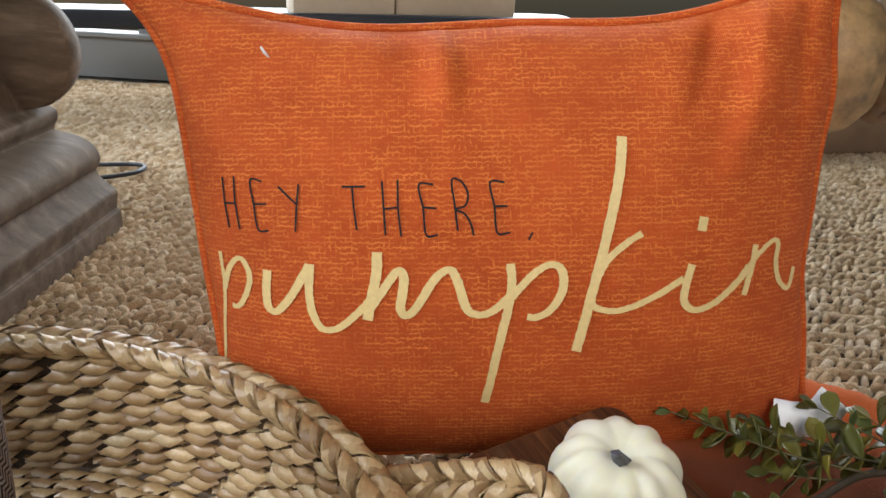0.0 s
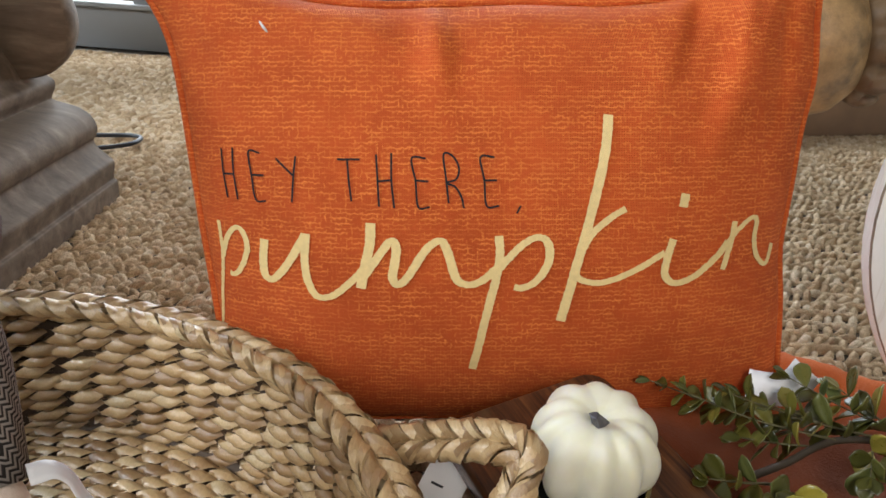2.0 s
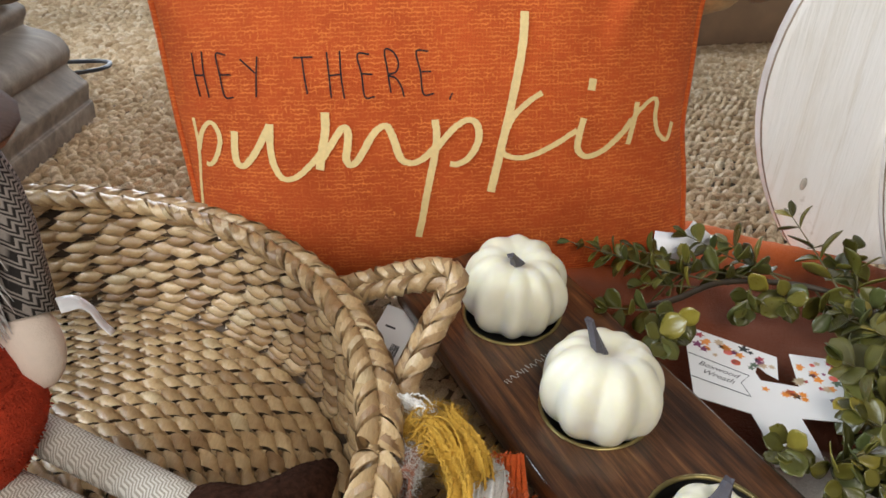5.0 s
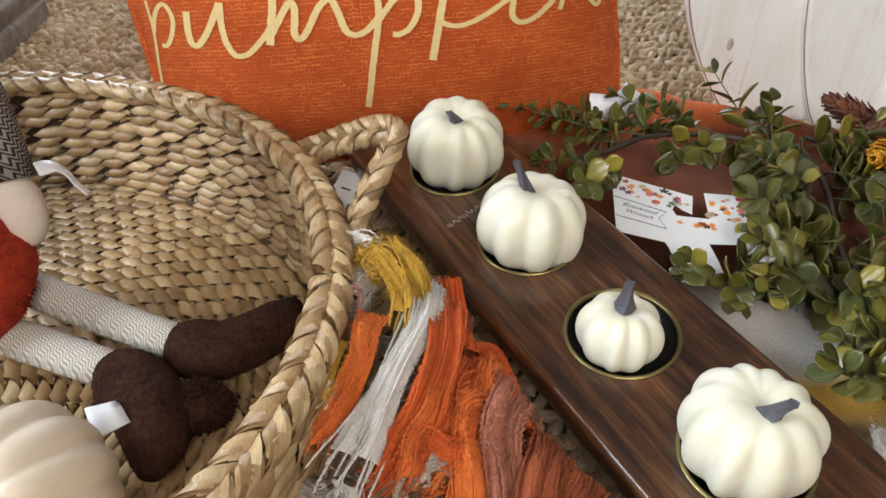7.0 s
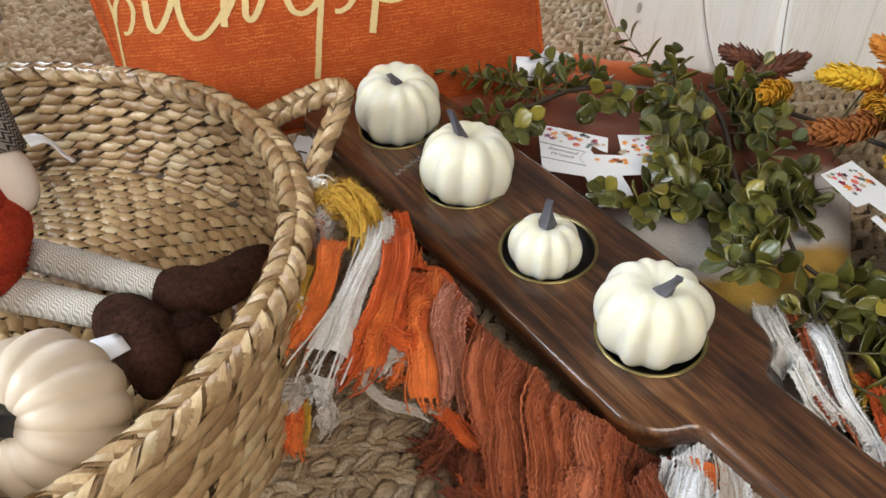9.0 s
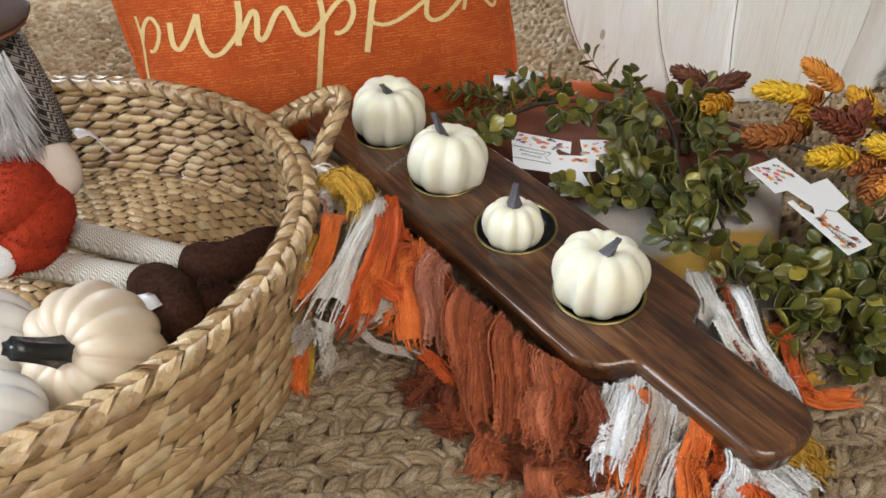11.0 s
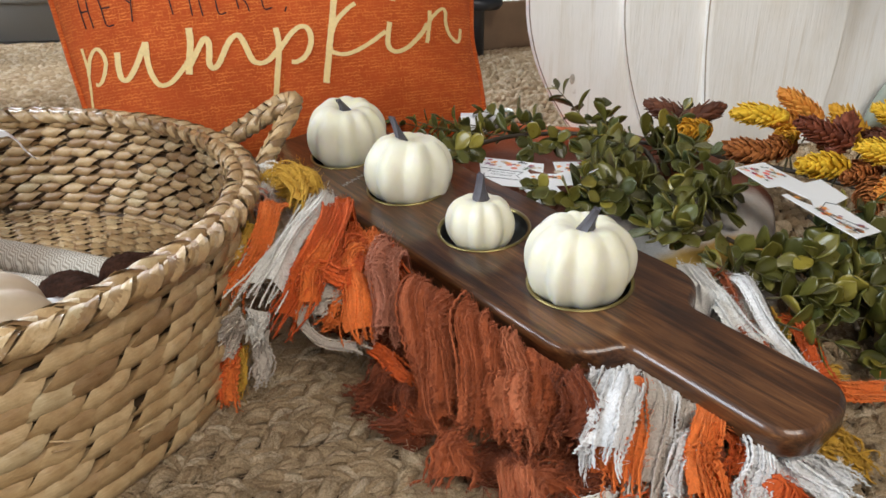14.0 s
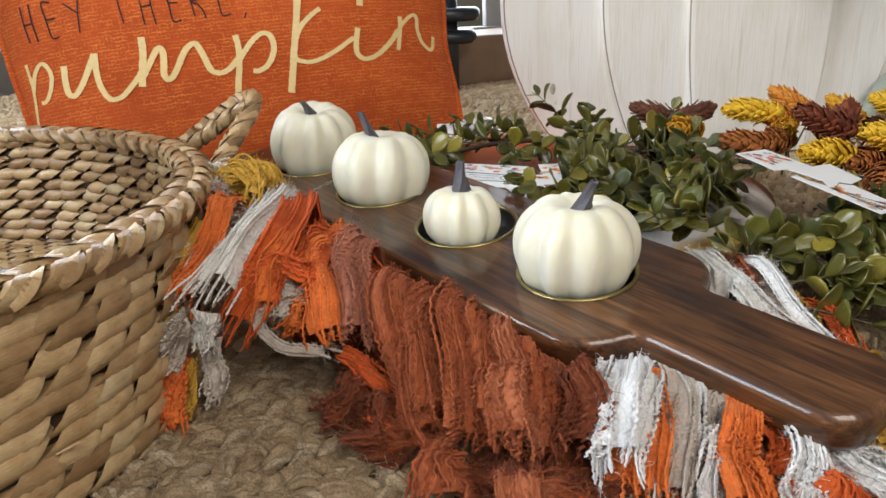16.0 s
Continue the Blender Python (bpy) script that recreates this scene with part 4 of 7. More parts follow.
def under_board(p):
    """Presses whatever would run through the board down to its underside."""
    q = p @ BOARD_IN[:3, :3].T + BOARD_IN[:3, 3]
    grip = q[..., 0] > 0.455
    half, mid = np.where(grip, 0.0345, 0.0725), np.where(grip, 0.0065, 0.0043)
    inside = (q[..., 0] > -0.094) & (q[..., 0] < 0.585) & (np.abs(q[..., 1] - mid) < half) & (q[..., 2] > -THICK - 0.0015)
    q[..., 2] = np.where(inside, -THICK - 0.0015, q[..., 2])
    # close beside the long edge things stay below its rim
    off = mid - q[..., 1] - half
    beside = (q[..., 0] > 0.16) & (q[..., 0] < 0.60) & (off >= 0) & (off < 0.035)
    q[..., 2] = np.where(beside, np.minimum(q[..., 2], -0.016 + 0.35 * off), q[..., 2])
    return q @ BOARD_OUT[:3, :3].T + BOARD_OUT[:3, 3]


MAUVE_Y = yarn_mat("faded_mauve_yarn", (0.47, 0.180, 0.110), 0.3)
PALE_Y = yarn_mat("pale_rust_yarn", (0.46, 0.140, 0.062), 0.3)
TO_ROOM = {"f": (0.25, -0.1, 0.96), "g": (0.0, -0.2, 0.98)}


def lock(mat, ctrl, w0, w1, style):
    """A lock of the fringe: crimped yarns side by side on a thin gauze, bowed and fluted across, clumped and ragged at its end.
    Styles: a, hanging from the edge; b, lying low; e, a loose end; f and g, on the far side of the board."""
    rng = yarn_rng
    rust = mat in (RUST_Y, DARK_Y, PALE_Y, MAUVE_Y)
    if rust and style == "a":
        lean = rng.normal(0, 0.0018, 2)
        ctrl = [(x + lean[0] * k + rng.normal(0, 0.0022), y + rng.normal(0, 0.003) + lean[1] * k * 0.6, z + (rng.normal(0, 0.0035) if 0 < k < len(ctrl) - 1 else 0)) for k, (x, y, z) in enumerate(ctrl)]
    mid = np.array(spline(ctrl, 24))
    length = np.linalg.norm(np.diff(mid, axis=0), axis=1).sum()
    n = int(min(100, max(26, length / 0.0011)))
    mid = np.array(spline(ctrl, n - 1))
    t = np.gradient(mid, axis=0)
    t /= np.linalg.norm(t, axis=1, keepdims=True)
    face = np.array(TO_ROOM.get(style, (-0.12, -0.80, 0.59)))
    side = np.cross(t, face)
    side /= np.linalg.norm(side, axis=1, keepdims=True) + 1e-9
    up = np.cross(side, t)
    f = np.linspace(0, 1, n)
    a1, a2, a3, a4 = rng.uniform(0, 6.28, 4)
    wide = (w0 + (w1 - w0) * f) * (1.0 if style == "e" else 1.18)
    waist = 1 - 0.14 * np.sin(np.pi * np.clip(f * 1.4, 0, 1)) + 0.07 * np.sin(7 * f + a1)
    wide = wide * waist
    flute = 0.12 if style == "e" else 0.24
    seed = float(rng.uniform(0, 90))
    sway = np.array([(noise.noise(Vector((v * 2.6, seed, 1))), noise.noise(Vector((v * 2.6, seed, 5)))) for v in f]) * (0.35 if style != "e" else 0.2)

    def surface(lat, lift):
        lat = lat[:, None]
        bow = np.sqrt(np.clip(1 - 0.9 * lat**2, 0, 1))
        wander = sway[:, 0][None] * 2 + 0.10 * lat * np.sin(9 * f + a2)
        ruck = flute * np.sin(3.1 * lat + a3 + 1.6 * f) + 0.6 * flute * np.sin(7.0 * lat + a4 + 2.5 * f)
        body = (0.27 * bow + ruck * (0.35 + 0.65 * f) + sway[:, 1][None]) * np.minimum(1, f * 5 + 0.25)
        return mid[None] + side[None] * ((lat + wander) * wide / 2)[..., None] + up[None] * (body * wide + lift)[..., None]

    def settle(p):
        p[..., 2] = np.maximum(p[..., 2], 0.004)
        return under_board(p) if style not in ("e", "g") else p

    m = max(5, int(max(w0, w1) / 0.0028))
    g = surface(np.linspace(-0.97, 0.97, m), -0.0004)
    k = int(n * 0.84)
    g = settle(g[:, :k] + rng.normal(0, 0.0003, (m, k, 3)))
    idx = np.arange(m * k).reshape(m, k)
    q = np.stack([idx[:-1, :-1], idx[1:, :-1], idx[1:, 1:], idx[:-1, 1:]], -1).reshape(-1, 4)
    ob = mesh_thing("tassel", g.reshape(-1, 3), q.tolist(), mat, throw_ob)
    pitch = 0.0025 if rust else 0.0021
    yarns = max(3, int(max(w0, w1) / pitch))
    lat = np.linspace(-1, 1, yarns) + rng.normal(0, 0.3 / yarns, yarns)
    # towards the end the yarns draw together in a few clumps
    clumps = max(2, int(round(yarns / 4)))
    home = (np.floor((lat + 1) / 2 * clumps * 0.999) + 0.5) / clumps * 2 - 1
    home = home + rng.normal(0, 0.10, clumps)[np.clip(((lat + 1) / 2 * clumps).astype(int), 0, clumps - 1)]
    paths = surface(lat, 0.0)
    pull = np.clip((f - 0.55) / 0.45, 0, 1) ** 1.4
    paths = paths + side[None] * ((home - lat)[:, None] * 0.62 * pull[None] * wide[None] / 2)[..., None]
    waves = length / (0.0038 if not rust else 0.0046)
    ph = 0.8 * np.sin(3 * lat + a2)[:, None] + rng.normal(0, 1.4, (yarns, 1)) + 1.4 * np.sin(6 * f + a3)[None]
    amp = 0.00078 * rng.uniform(0.7, 1.4, (yarns, 1)) * (0.85 + 0.4 * np.sin(11 * f + a4))[None] * (1.25 if rust else 1.0)
    paths = paths + side[None] * (amp * np.sin(2 * np.pi * waves * f + ph))[..., None] + up[None] * (amp * np.cos(2 * np.pi * waves * f + ph))[..., None]
    drift = rng.normal(0, 0.0019, (yarns, 1)) * np.sin(2 * np.pi * (rng.uniform(0.6, 1.5, (yarns, 1)) * f[None] + rng.uniform(0, 1, (yarns, 1))))
    paths = paths + side[None] * drift[..., None] + up[None] * np.abs(drift)[..., None]
    loose = np.clip((f - 0.70) / 0.30, 0, 1) ** 1.6
    paths = paths + rng.normal(0, 0.0024, (yarns, 1, 3)) * loose[None, :, None]
    stop = 1 - np.abs(rng.normal(0, 0.07, (yarns, 1)))
    h = np.clip(f[None] * stop, 0, 1) * (n - 1)
    lo = np.minimum(h.astype(int), n - 2)
    w = (h - lo)[..., None]
    ii = np.arange(yarns)[:, None]
    paths = settle(paths[ii, lo] * (1 - w) + paths[ii, lo + 1] * w)
    rad = (0.00092 if rust else 0.00080) * rng.uniform(0.75, 1.3, (yarns, 1)) * (1 + 0.22 * np.sin(2 * np.pi * waves * 0.5 * f[None] + ph))
    rad[:, -3:] *= np.array([0.95, 0.85, 0.55])
    tubes("yarn", paths, rad, mat, ob, 4)["kind"] = "stuff"
    k = int(260000 * max(w0, w1) * length * (1.5 if rust else 0.45)) + 40
    haze(ob, mat, paths[rng.integers(0, yarns, k), rng.integers(0, n - 1, k)], settle)
    return ob


def haze(ob, mat, src, settle, far=0.0055):
    """Stray fibres that stand off the given places."""
    rng = yarn_rng
    k = len(src)
    s = np.linspace(0, 1, 5)
    d = rng.normal(0, 1, (k, 3)) + (0, -0.2, 0.3)
    d /= np.linalg.norm(d, axis=1, keepdims=True)
    curl, curl2 = rng.normal(0, 1, (k, 3)), rng.normal(0, 1, (k, 3))
    ln = rng.uniform(0.0015, far, (k, 1))
    hair = src[:, None] + (d * ln)[:, None] * s[None, :, None] + (curl * ln * 0.5)[:, None] * (s**2)[None, :, None] + (curl2 * ln * 0.4)[:, None] * np.sin(5 * s)[None, :, None]
    tubes("stray_fibre", settle(hair), np.full((k, 5), 0.00012), mat, ob, 3)["kind"] = "stuff"


def fluff(mat, at, size, count, label, far=0.010):
    """A tangle of brushed-out yarn: curly strands wound through a soft lump."""
    rng = yarn_rng
    size = np.array(size)
    n = 26
    s = np.linspace(0, 1, n)
    start = rng.normal(0, 1, (count, 3))
    start = start / np.linalg.norm(start, axis=1, keepdims=True) * rng.uniform(0.45, 1.0, (count, 1))
    d = rng.normal(0, 1, (count, 3))
    d /= np.linalg.norm(d, axis=1, keepdims=True)
    e = np.cross(d, rng.normal(0, 1, (count, 3)))
    e /= np.linalg.norm(e, axis=1, keepdims=True) + 1e-9
    turn = rng.uniform(1.5, 4.5, (count, 1)) * s[None]
    rough = 0.12 * np.sin(rng.uniform(9, 20, (count, 1)) * s[None] + rng.uniform(0, 6, (count, 1)))
    p = start[:, None] + 0.85 * (np.cos(turn)[..., None] - 1) * d[:, None] + 0.85 * np.sin(turn)[..., None] * e[:, None] + rough[..., None] * start[:, None]
    p = p / np.maximum(1.0, np.linalg.norm(p, axis=2, keepdims=True) / 1.05)

    def settle(q):
        q[..., 2] = np.maximum(q[..., 2], 0.004)
        return under_board(q)

    p = settle(np.array(at) + p * size)
    core = raw(*ball(at, size * 0.72))
    ob = part("tuft", core, mat, throw_ob, label)
    tubes("yarn", p, np.full((count, n), 0.00062) * rng.uniform(0.7, 1.4, (count, 1)), mat, ob, 3)["kind"] = "stuff"
    k = count * 12
    haze(ob, mat, p[rng.integers(0, count, k), rng.integers(0, n, k)], settle, far)


def ball(at, size, seg=18, rings=12):
    """An uneven lump as vertices and faces."""
    v, f = [], []
    for i in range(rings + 1):
        a = math.pi * i / rings
        for j in range(seg):
            b = 2 * math.pi * j / seg
            d = Vector((math.sin(a) * math.cos(b), math.sin(a) * math.sin(b), math.cos(a)))
            k = 1 + 0.25 * noise.noise(d * 2.3 + Vector(at) * 40)
            v.append((at[0] + size[0] * d.x * k, at[1] + size[1] * d.y * k, max(0.003, at[2] + size[2] * d.z * k)))
    for i in range(rings):
        for j in range(seg):
            k = (j + 1) % seg
            f.append((i * seg + j, (i + 1) * seg + j, (i + 1) * seg + k, i * seg + k))
    return v, f


def drape():
    """The gauzy rust edge of the throw that hangs from under the board down to the rug, behind the locks. Its dark
    colour paints the shade there.
    """
    head = spline([(0.105, 0.190, 0.092), (0.140, 0.130, 0.082), (0.166, 0.080, 0.074), (0.190, 0.040, 0.066), (0.216, 0.000, 0.058), (0.250, -0.034, 0.050), (0.300, -0.062, 0.042), (0.350, -0.100, 0.034)], 150)
    verts, faces, m = [], [], 30
    for i, p in enumerate(head):
        u = i / 150
        fan = Vector((-0.30, -1.0, 0)).normalized()
        for j in range(m + 1):
            g = -0.5 + 1.5 * j / m
            ruck = 0.006 * math.sin(u * 60 + 3 * math.sin(g * 3 + u * 9)) + 0.008 * noise.noise(Vector((u * 16, g * 3.0, 4)))
            k = max(0.0, g)
            q = p + fan * (g * 0.040 + ruck * (0.3 + k))
            q.z = max(0.004, p.z - 0.006 - (p.z - 0.004) * k**1.2 + ruck * 0.5 * min(1, k * 3))
            verts.append(q)
    for i in range(150):
        for j in range(m):
            a = i * (m + 1) + j
            faces.append((a, a + 1, a + m + 2, a + m + 1))
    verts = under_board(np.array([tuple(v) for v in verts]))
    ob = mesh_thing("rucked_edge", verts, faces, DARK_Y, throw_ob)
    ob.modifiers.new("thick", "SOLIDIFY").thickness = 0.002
    tagged(ob, "gauzy rust edge in soft folds, darkened for shade")
    k = 3500
    haze(ob, RUST_Y, np.asarray(verts)[yarn_rng.integers(0, len(verts), k)], under_board, 0.008)


drape()


def rolled_corner():
    """The corner of the throw, rolled into a soft open scroll with a pale lip."""
    verts, faces, n, m = [], [], 46, 16
    axis = Vector((-0.18, -0.93, 0.30)).normalized()
    x = axis.cross(Vector((0, 0, 1))).normalized()
    y = x.cross(axis)
    for i in range(n + 1):
        a = 1.2 + 7.6 * i / n
        r = 0.0062 + 0.0042 * i / n
        for j in range(m + 1):
            g = -0.85 + 1.0 * j / m
            w = 1 + 0.12 * noise.noise(Vector((i * 0.3, j * 0.4, 2)))
            verts.append(Vector((0.047, 0.158, 0.125)) + axis * (0.046 * g + 0.003 * math.sin(a * 2)) + (x * math.cos(a) * 0.8 + y * math.sin(a) * 1.25) * (r * w))
    for i in range(n):
        for j in range(m):
            a = i * (m + 1) + j
            faces.append((a, a + 1, a + m + 2, a + m + 1))
    ob = mesh_thing("rolled_corner", verts, faces, yarn_mat("faded_rust_cloth", (0.40, 0.185, 0.125)), throw_ob)
    ob.modifiers.new("thick", "SOLIDIFY").thickness = 0.0018
    tagged(ob, "rolled faded rust corner of the throw")
    k = 1500
    haze(ob, CREAM_Y, np.array([tuple(v) for v in verts])[yarn_rng.integers(0, len(verts), k)], lambda q: q, 0.005)


rolled_corner()
fluff(GOLD_Y, (0.066, 0.196, 0.130), (0.020, 0.022, 0.013), 110, "brushed-out gold tuft", 0.006)
fluff(GOLD_Y, (0.086, 0.168, 0.126), (0.015, 0.020, 0.011), 80, "brushed-out gold tuft", 0.006)
lock(GOLD_Y, [(0.060, 0.200, 0.138), (0.070, 0.180, 0.143), (0.078, 0.150, 0.136), (0.080, 0.122, 0.127)], 0.013, 0.014, "a")
lock(GOLD_Y, [(0.072, 0.205, 0.138), (0.084, 0.186, 0.141), (0.092, 0.164, 0.136), (0.094, 0.146, 0.128)], 0.012, 0.010, "a")
lock(CREAM_Y, [(0.030, 0.235, 0.130), (0.042, 0.218, 0.136), (0.058, 0.206, 0.136), (0.066, 0.192, 0.134)], 0.010, 0.012, "e")
lock(GREY_Y, [(0.107, 0.052, 0.088), (0.088, 0.048, 0.086), (0.077, 0.041, 0.070), (0.091, 0.029, 0.056), (0.112, 0.018, 0.055), (0.122, 0.009, 0.055)], 0.009, 0.006, "e")
lock(GREY_Y, [(0.112, 0.052, 0.084), (0.094, 0.050, 0.080), (0.084, 0.044, 0.066)], 0.014, 0.009, "e")
for at, size, mat in (
    ((0.162, -0.030, 0.022), (0.022, 0.022, 0.016), RUST_Y),
    ((0.150, 0.000, 0.018), (0.022, 0.026, 0.018), DARK_Y),
    ((0.206, -0.078, 0.012), (0.034, 0.024, 0.014), DARK_Y),
    ((0.230, -0.098, 0.012), (0.030, 0.024, 0.012), RUST_Y),
    ((0.204, -0.122, 0.008), (0.022, 0.016, 0.008), PALE_Y),
    ((0.262, -0.100, 0.014), (0.030, 0.022, 0.014), DARK_Y),
    ((0.285, -0.137, 0.007), (0.030, 0.014, 0.008), DEEP_Y),
    ((0.330, -0.130, 0.010), (0.036, 0.020, 0.010), DEEP_Y),
):
    fluff(mat, at, tuple(v * k for v, k in zip(size, (0.80, 0.80, 0.62))), 70, "brushed-out tangle of rust yarn")
lock(DARK_Y, [(0.156, 0.024, 0.034), (0.132, 0.014, 0.016), (0.108, 0.010, 0.005)], 0.030, 0.030, "b")
lock(DARK_Y, [(0.160, -0.012, 0.030), (0.146, -0.028, 0.016), (0.128, -0.034, 0.005)], 0.024, 0.026, "b")
lock(RUST_Y, [(0.178, -0.062, 0.020), (0.170, -0.076, 0.018), (0.167, -0.094, 0.006)], 0.030, 0.032, "b")
lock(PALE_Y, [(0.214, -0.100, 0.018), (0.206, -0.116, 0.014), (0.200, -0.136, 0.005)], 0.028, 0.034, "b")
lock(GOLD_Y, [(0.041, 0.124, 0.118), (0.026, 0.081, 0.100), (0.012, 0.078, 0.070), (0.004, 0.080, 0.052)], 0.0083, 0.0064, "a")
lock(CREAM_Y, [(0.036, 0.094, 0.110), (0.022, 0.077, 0.088), (0.016, 0.071, 0.066)], 0.0053, 0.0044, "a")
lock(ORANGE_Y, [(0.061, 0.137, 0.128), (0.055, 0.109, 0.124), (0.041, 0.090, 0.108), (0.030, 0.071, 0.090), (0.022, 0.063, 0.075)], 0.0197, 0.0113, "a")
lock(CREAM_Y, [(0.101, 0.182, 0.118), (0.091, 0.134, 0.124), (0.073, 0.086, 0.118), (0.057, 0.056, 0.103), (0.043, 0.026, 0.084)], 0.0171, 0.0266, "a")
lock(CREAM_Y, [(0.046, 0.036, 0.084), (0.044, 0.038, 0.070), (0.040, 0.037, 0.055)], 0.0180, 0.0143, "e")
lock(GREY_Y, [(0.036, 0.029, 0.084), (0.023, 0.043, 0.068), (0.008, 0.056, 0.054)], 0.0122, 0.0131, "e")
lock(GREY_Y, [(0.035, 0.032, 0.078), (0.024, 0.046, 0.052), (0.014, 0.046, 0.038)], 0.0107, 0.0113, "e")
lock(GREY_Y, [(0.046, 0.045, 0.062), (0.045, 0.046, 0.036), (0.039, 0.042, 0.012)], 0.0135, 0.0149, "e")
lock(DEEP_Y, [(0.023, 0.051, 0.052), (0.013, 0.045, 0.028), (0.006, 0.030, 0.005)], 0.0138, 0.0158, "e")
lock(ORANGE_Y, [(0.024, 0.047, 0.040), (0.018, 0.037, 0.020), (0.017, 0.025, 0.005)], 0.0113, 0.0130, "e")
lock(GOLD_Y, [(0.029, 0.052, 0.046), (0.029, 0.045, 0.024), (0.023, 0.037, 0.006)], 0.0069, 0.0088, "e")
lock(DEEP_Y, [(0.118, 0.201, 0.106), (0.111, 0.127, 0.112), (0.096, 0.078, 0.110), (0.081, 0.058, 0.098), (0.072, 0.049, 0.078), (0.058, 0.053, 0.052)], 0.0249, 0.0224, "a")
lock(ORANGE_Y, [(0.107, 0.180, 0.112), (0.109, 0.114, 0.114), (0.100, 0.072, 0.111), (0.089, 0.057, 0.102), (0.084, 0.044, 0.088), (0.079, 0.044, 0.066)], 0.0151, 0.0126, "a")
lock(DEEP_Y, [(0.119, 0.054, 0.094), (0.106, 0.047, 0.100), (0.093, 0.057, 0.104), (0.084, 0.052, 0.098), (0.081, 0.039, 0.086)], 0.0142, 0.0106, "a")
lock(DEEP_Y, [(0.125, 0.138, 0.094), (0.133, 0.164, 0.102), (0.146, 0.164, 0.102), (0.156, 0.132, 0.094), (0.163, 0.101, 0.086), (0.174, 0.075, 0.074)], 0.0191, 0.0132, "a")
lock(ORANGE_Y, [(0.133, 0.139, 0.099), (0.142, 0.150, 0.104), (0.153, 0.138, 0.099), (0.160, 0.112, 0.089)], 0.0114, 0.0092, "a")
lock(ORANGE_Y, [(0.130, 0.088, 0.102), (0.119, 0.072, 0.104), (0.115, 0.049, 0.092), (0.117, 0.029, 0.074), (0.122, 0.018, 0.054)], 0.0176, 0.0187, "a")
lock(DEEP_Y, [(0.134, 0.066, 0.088), (0.129, 0.042, 0.076), (0.129, 0.027, 0.058)], 0.0111, 0.0099, "a")
lock(ORANGE_Y, [(0.109, 0.048, 0.084), (0.100, 0.046, 0.072), (0.093, 0.045, 0.056)], 0.0083, 0.0076, "e")
lock(ORANGE_Y, [(0.111, 0.044, 0.070), (0.102, 0.044, 0.063), (0.089, 0.046, 0.054)], 0.0038, 0.0034, "e")
lock(DEEP_Y, [(0.130, 0.120, 0.098), (0.119, 0.088, 0.101), (0.108, 0.064, 0.096), (0.101, 0.053, 0.078)], 0.0280, 0.0240, "a")
lock(ORANGE_Y, [(0.142, 0.122, 0.096), (0.134, 0.092, 0.100), (0.128, 0.066, 0.093), (0.126, 0.046, 0.074)], 0.0220, 0.0190, "a")
lock(DEEP_Y, [(0.150, 0.118, 0.092), (0.146, 0.088, 0.090), (0.140, 0.060, 0.078), (0.138, 0.044, 0.060)], 0.0240, 0.0210, "b")
lock(MAUVE_Y, [(0.154, 0.109, 0.096), (0.146, 0.079, 0.098), (0.140, 0.049, 0.090), (0.138, 0.025, 0.074), (0.135, 0.015, 0.054)], 0.0229, 0.0243, "a")
lock(MAUVE_Y, [(0.152, 0.040, 0.086), (0.157, 0.025, 0.070), (0.159, 0.019, 0.054)], 0.0029, 0.0025, "e")
lock(DEEP_Y, [(0.128, 0.021, 0.052), (0.144, 0.006, 0.040), (0.164, -0.002, 0.030)], 0.0106, 0.0097, "a")
lock(RUST_Y, [(0.176, 0.072, 0.078), (0.166, 0.016, 0.080), (0.168, -0.022, 0.062), (0.170, -0.040, 0.040), (0.171, -0.049, 0.026)], 0.0272, 0.0211, "a")
lock(RUST_Y, [(0.194, 0.054, 0.074), (0.175, 0.014, 0.080), (0.174, -0.019, 0.066), (0.177, -0.037, 0.046), (0.177, -0.046, 0.030)], 0.0257, 0.0227, "a")
lock(RUST_Y, [(0.207, 0.027, 0.072), (0.188, -0.011, 0.080), (0.186, -0.041, 0.064), (0.182, -0.056, 0.044), (0.175, -0.069, 0.024)], 0.0256, 0.0256, "a")
lock(RUST_Y, [(0.220, 0.015, 0.072), (0.204, -0.031, 0.080), (0.205, -0.048, 0.062), (0.202, -0.066, 0.044), (0.188, -0.084, 0.028)], 0.0261, 0.0257, "a")
lock(PALE_Y, [(0.238, 0.004, 0.070), (0.224, -0.039, 0.078), (0.219, -0.058, 0.062), (0.214, -0.078, 0.046), (0.203, -0.095, 0.030)], 0.0259, 0.0281, "a")
lock(RUST_Y, [(0.253, -0.013, 0.066), (0.238, -0.047, 0.070), (0.236, -0.065, 0.056), (0.228, -0.081, 0.042), (0.219, -0.090, 0.028)], 0.0239, 0.0229, "a")
lock(DARK_Y, [(0.263, -0.029, 0.060), (0.252, -0.054, 0.060), (0.249, -0.075, 0.044), (0.241, -0.094, 0.022)], 0.0227, 0.0218, "a")
lock(DEEP_Y, [(0.177, -0.026, 0.044), (0.169, -0.038, 0.030), (0.152, -0.033, 0.020), (0.141, -0.018, 0.016)], 0.0115, 0.0103, "a")
lock(WHITE_Y, [(0.305, -0.031, 0.058), (0.287, -0.059, 0.064), (0.280, -0.081, 0.056), (0.274, -0.102, 0.044), (0.263, -0.120, 0.024)], 0.0266, 0.0254, "a")
lock(WHITE_Y, [(0.281, -0.060, 0.060), (0.269, -0.079, 0.052), (0.257, -0.096, 0.042), (0.244, -0.104, 0.034)], 0.0068, 0.0056, "e")
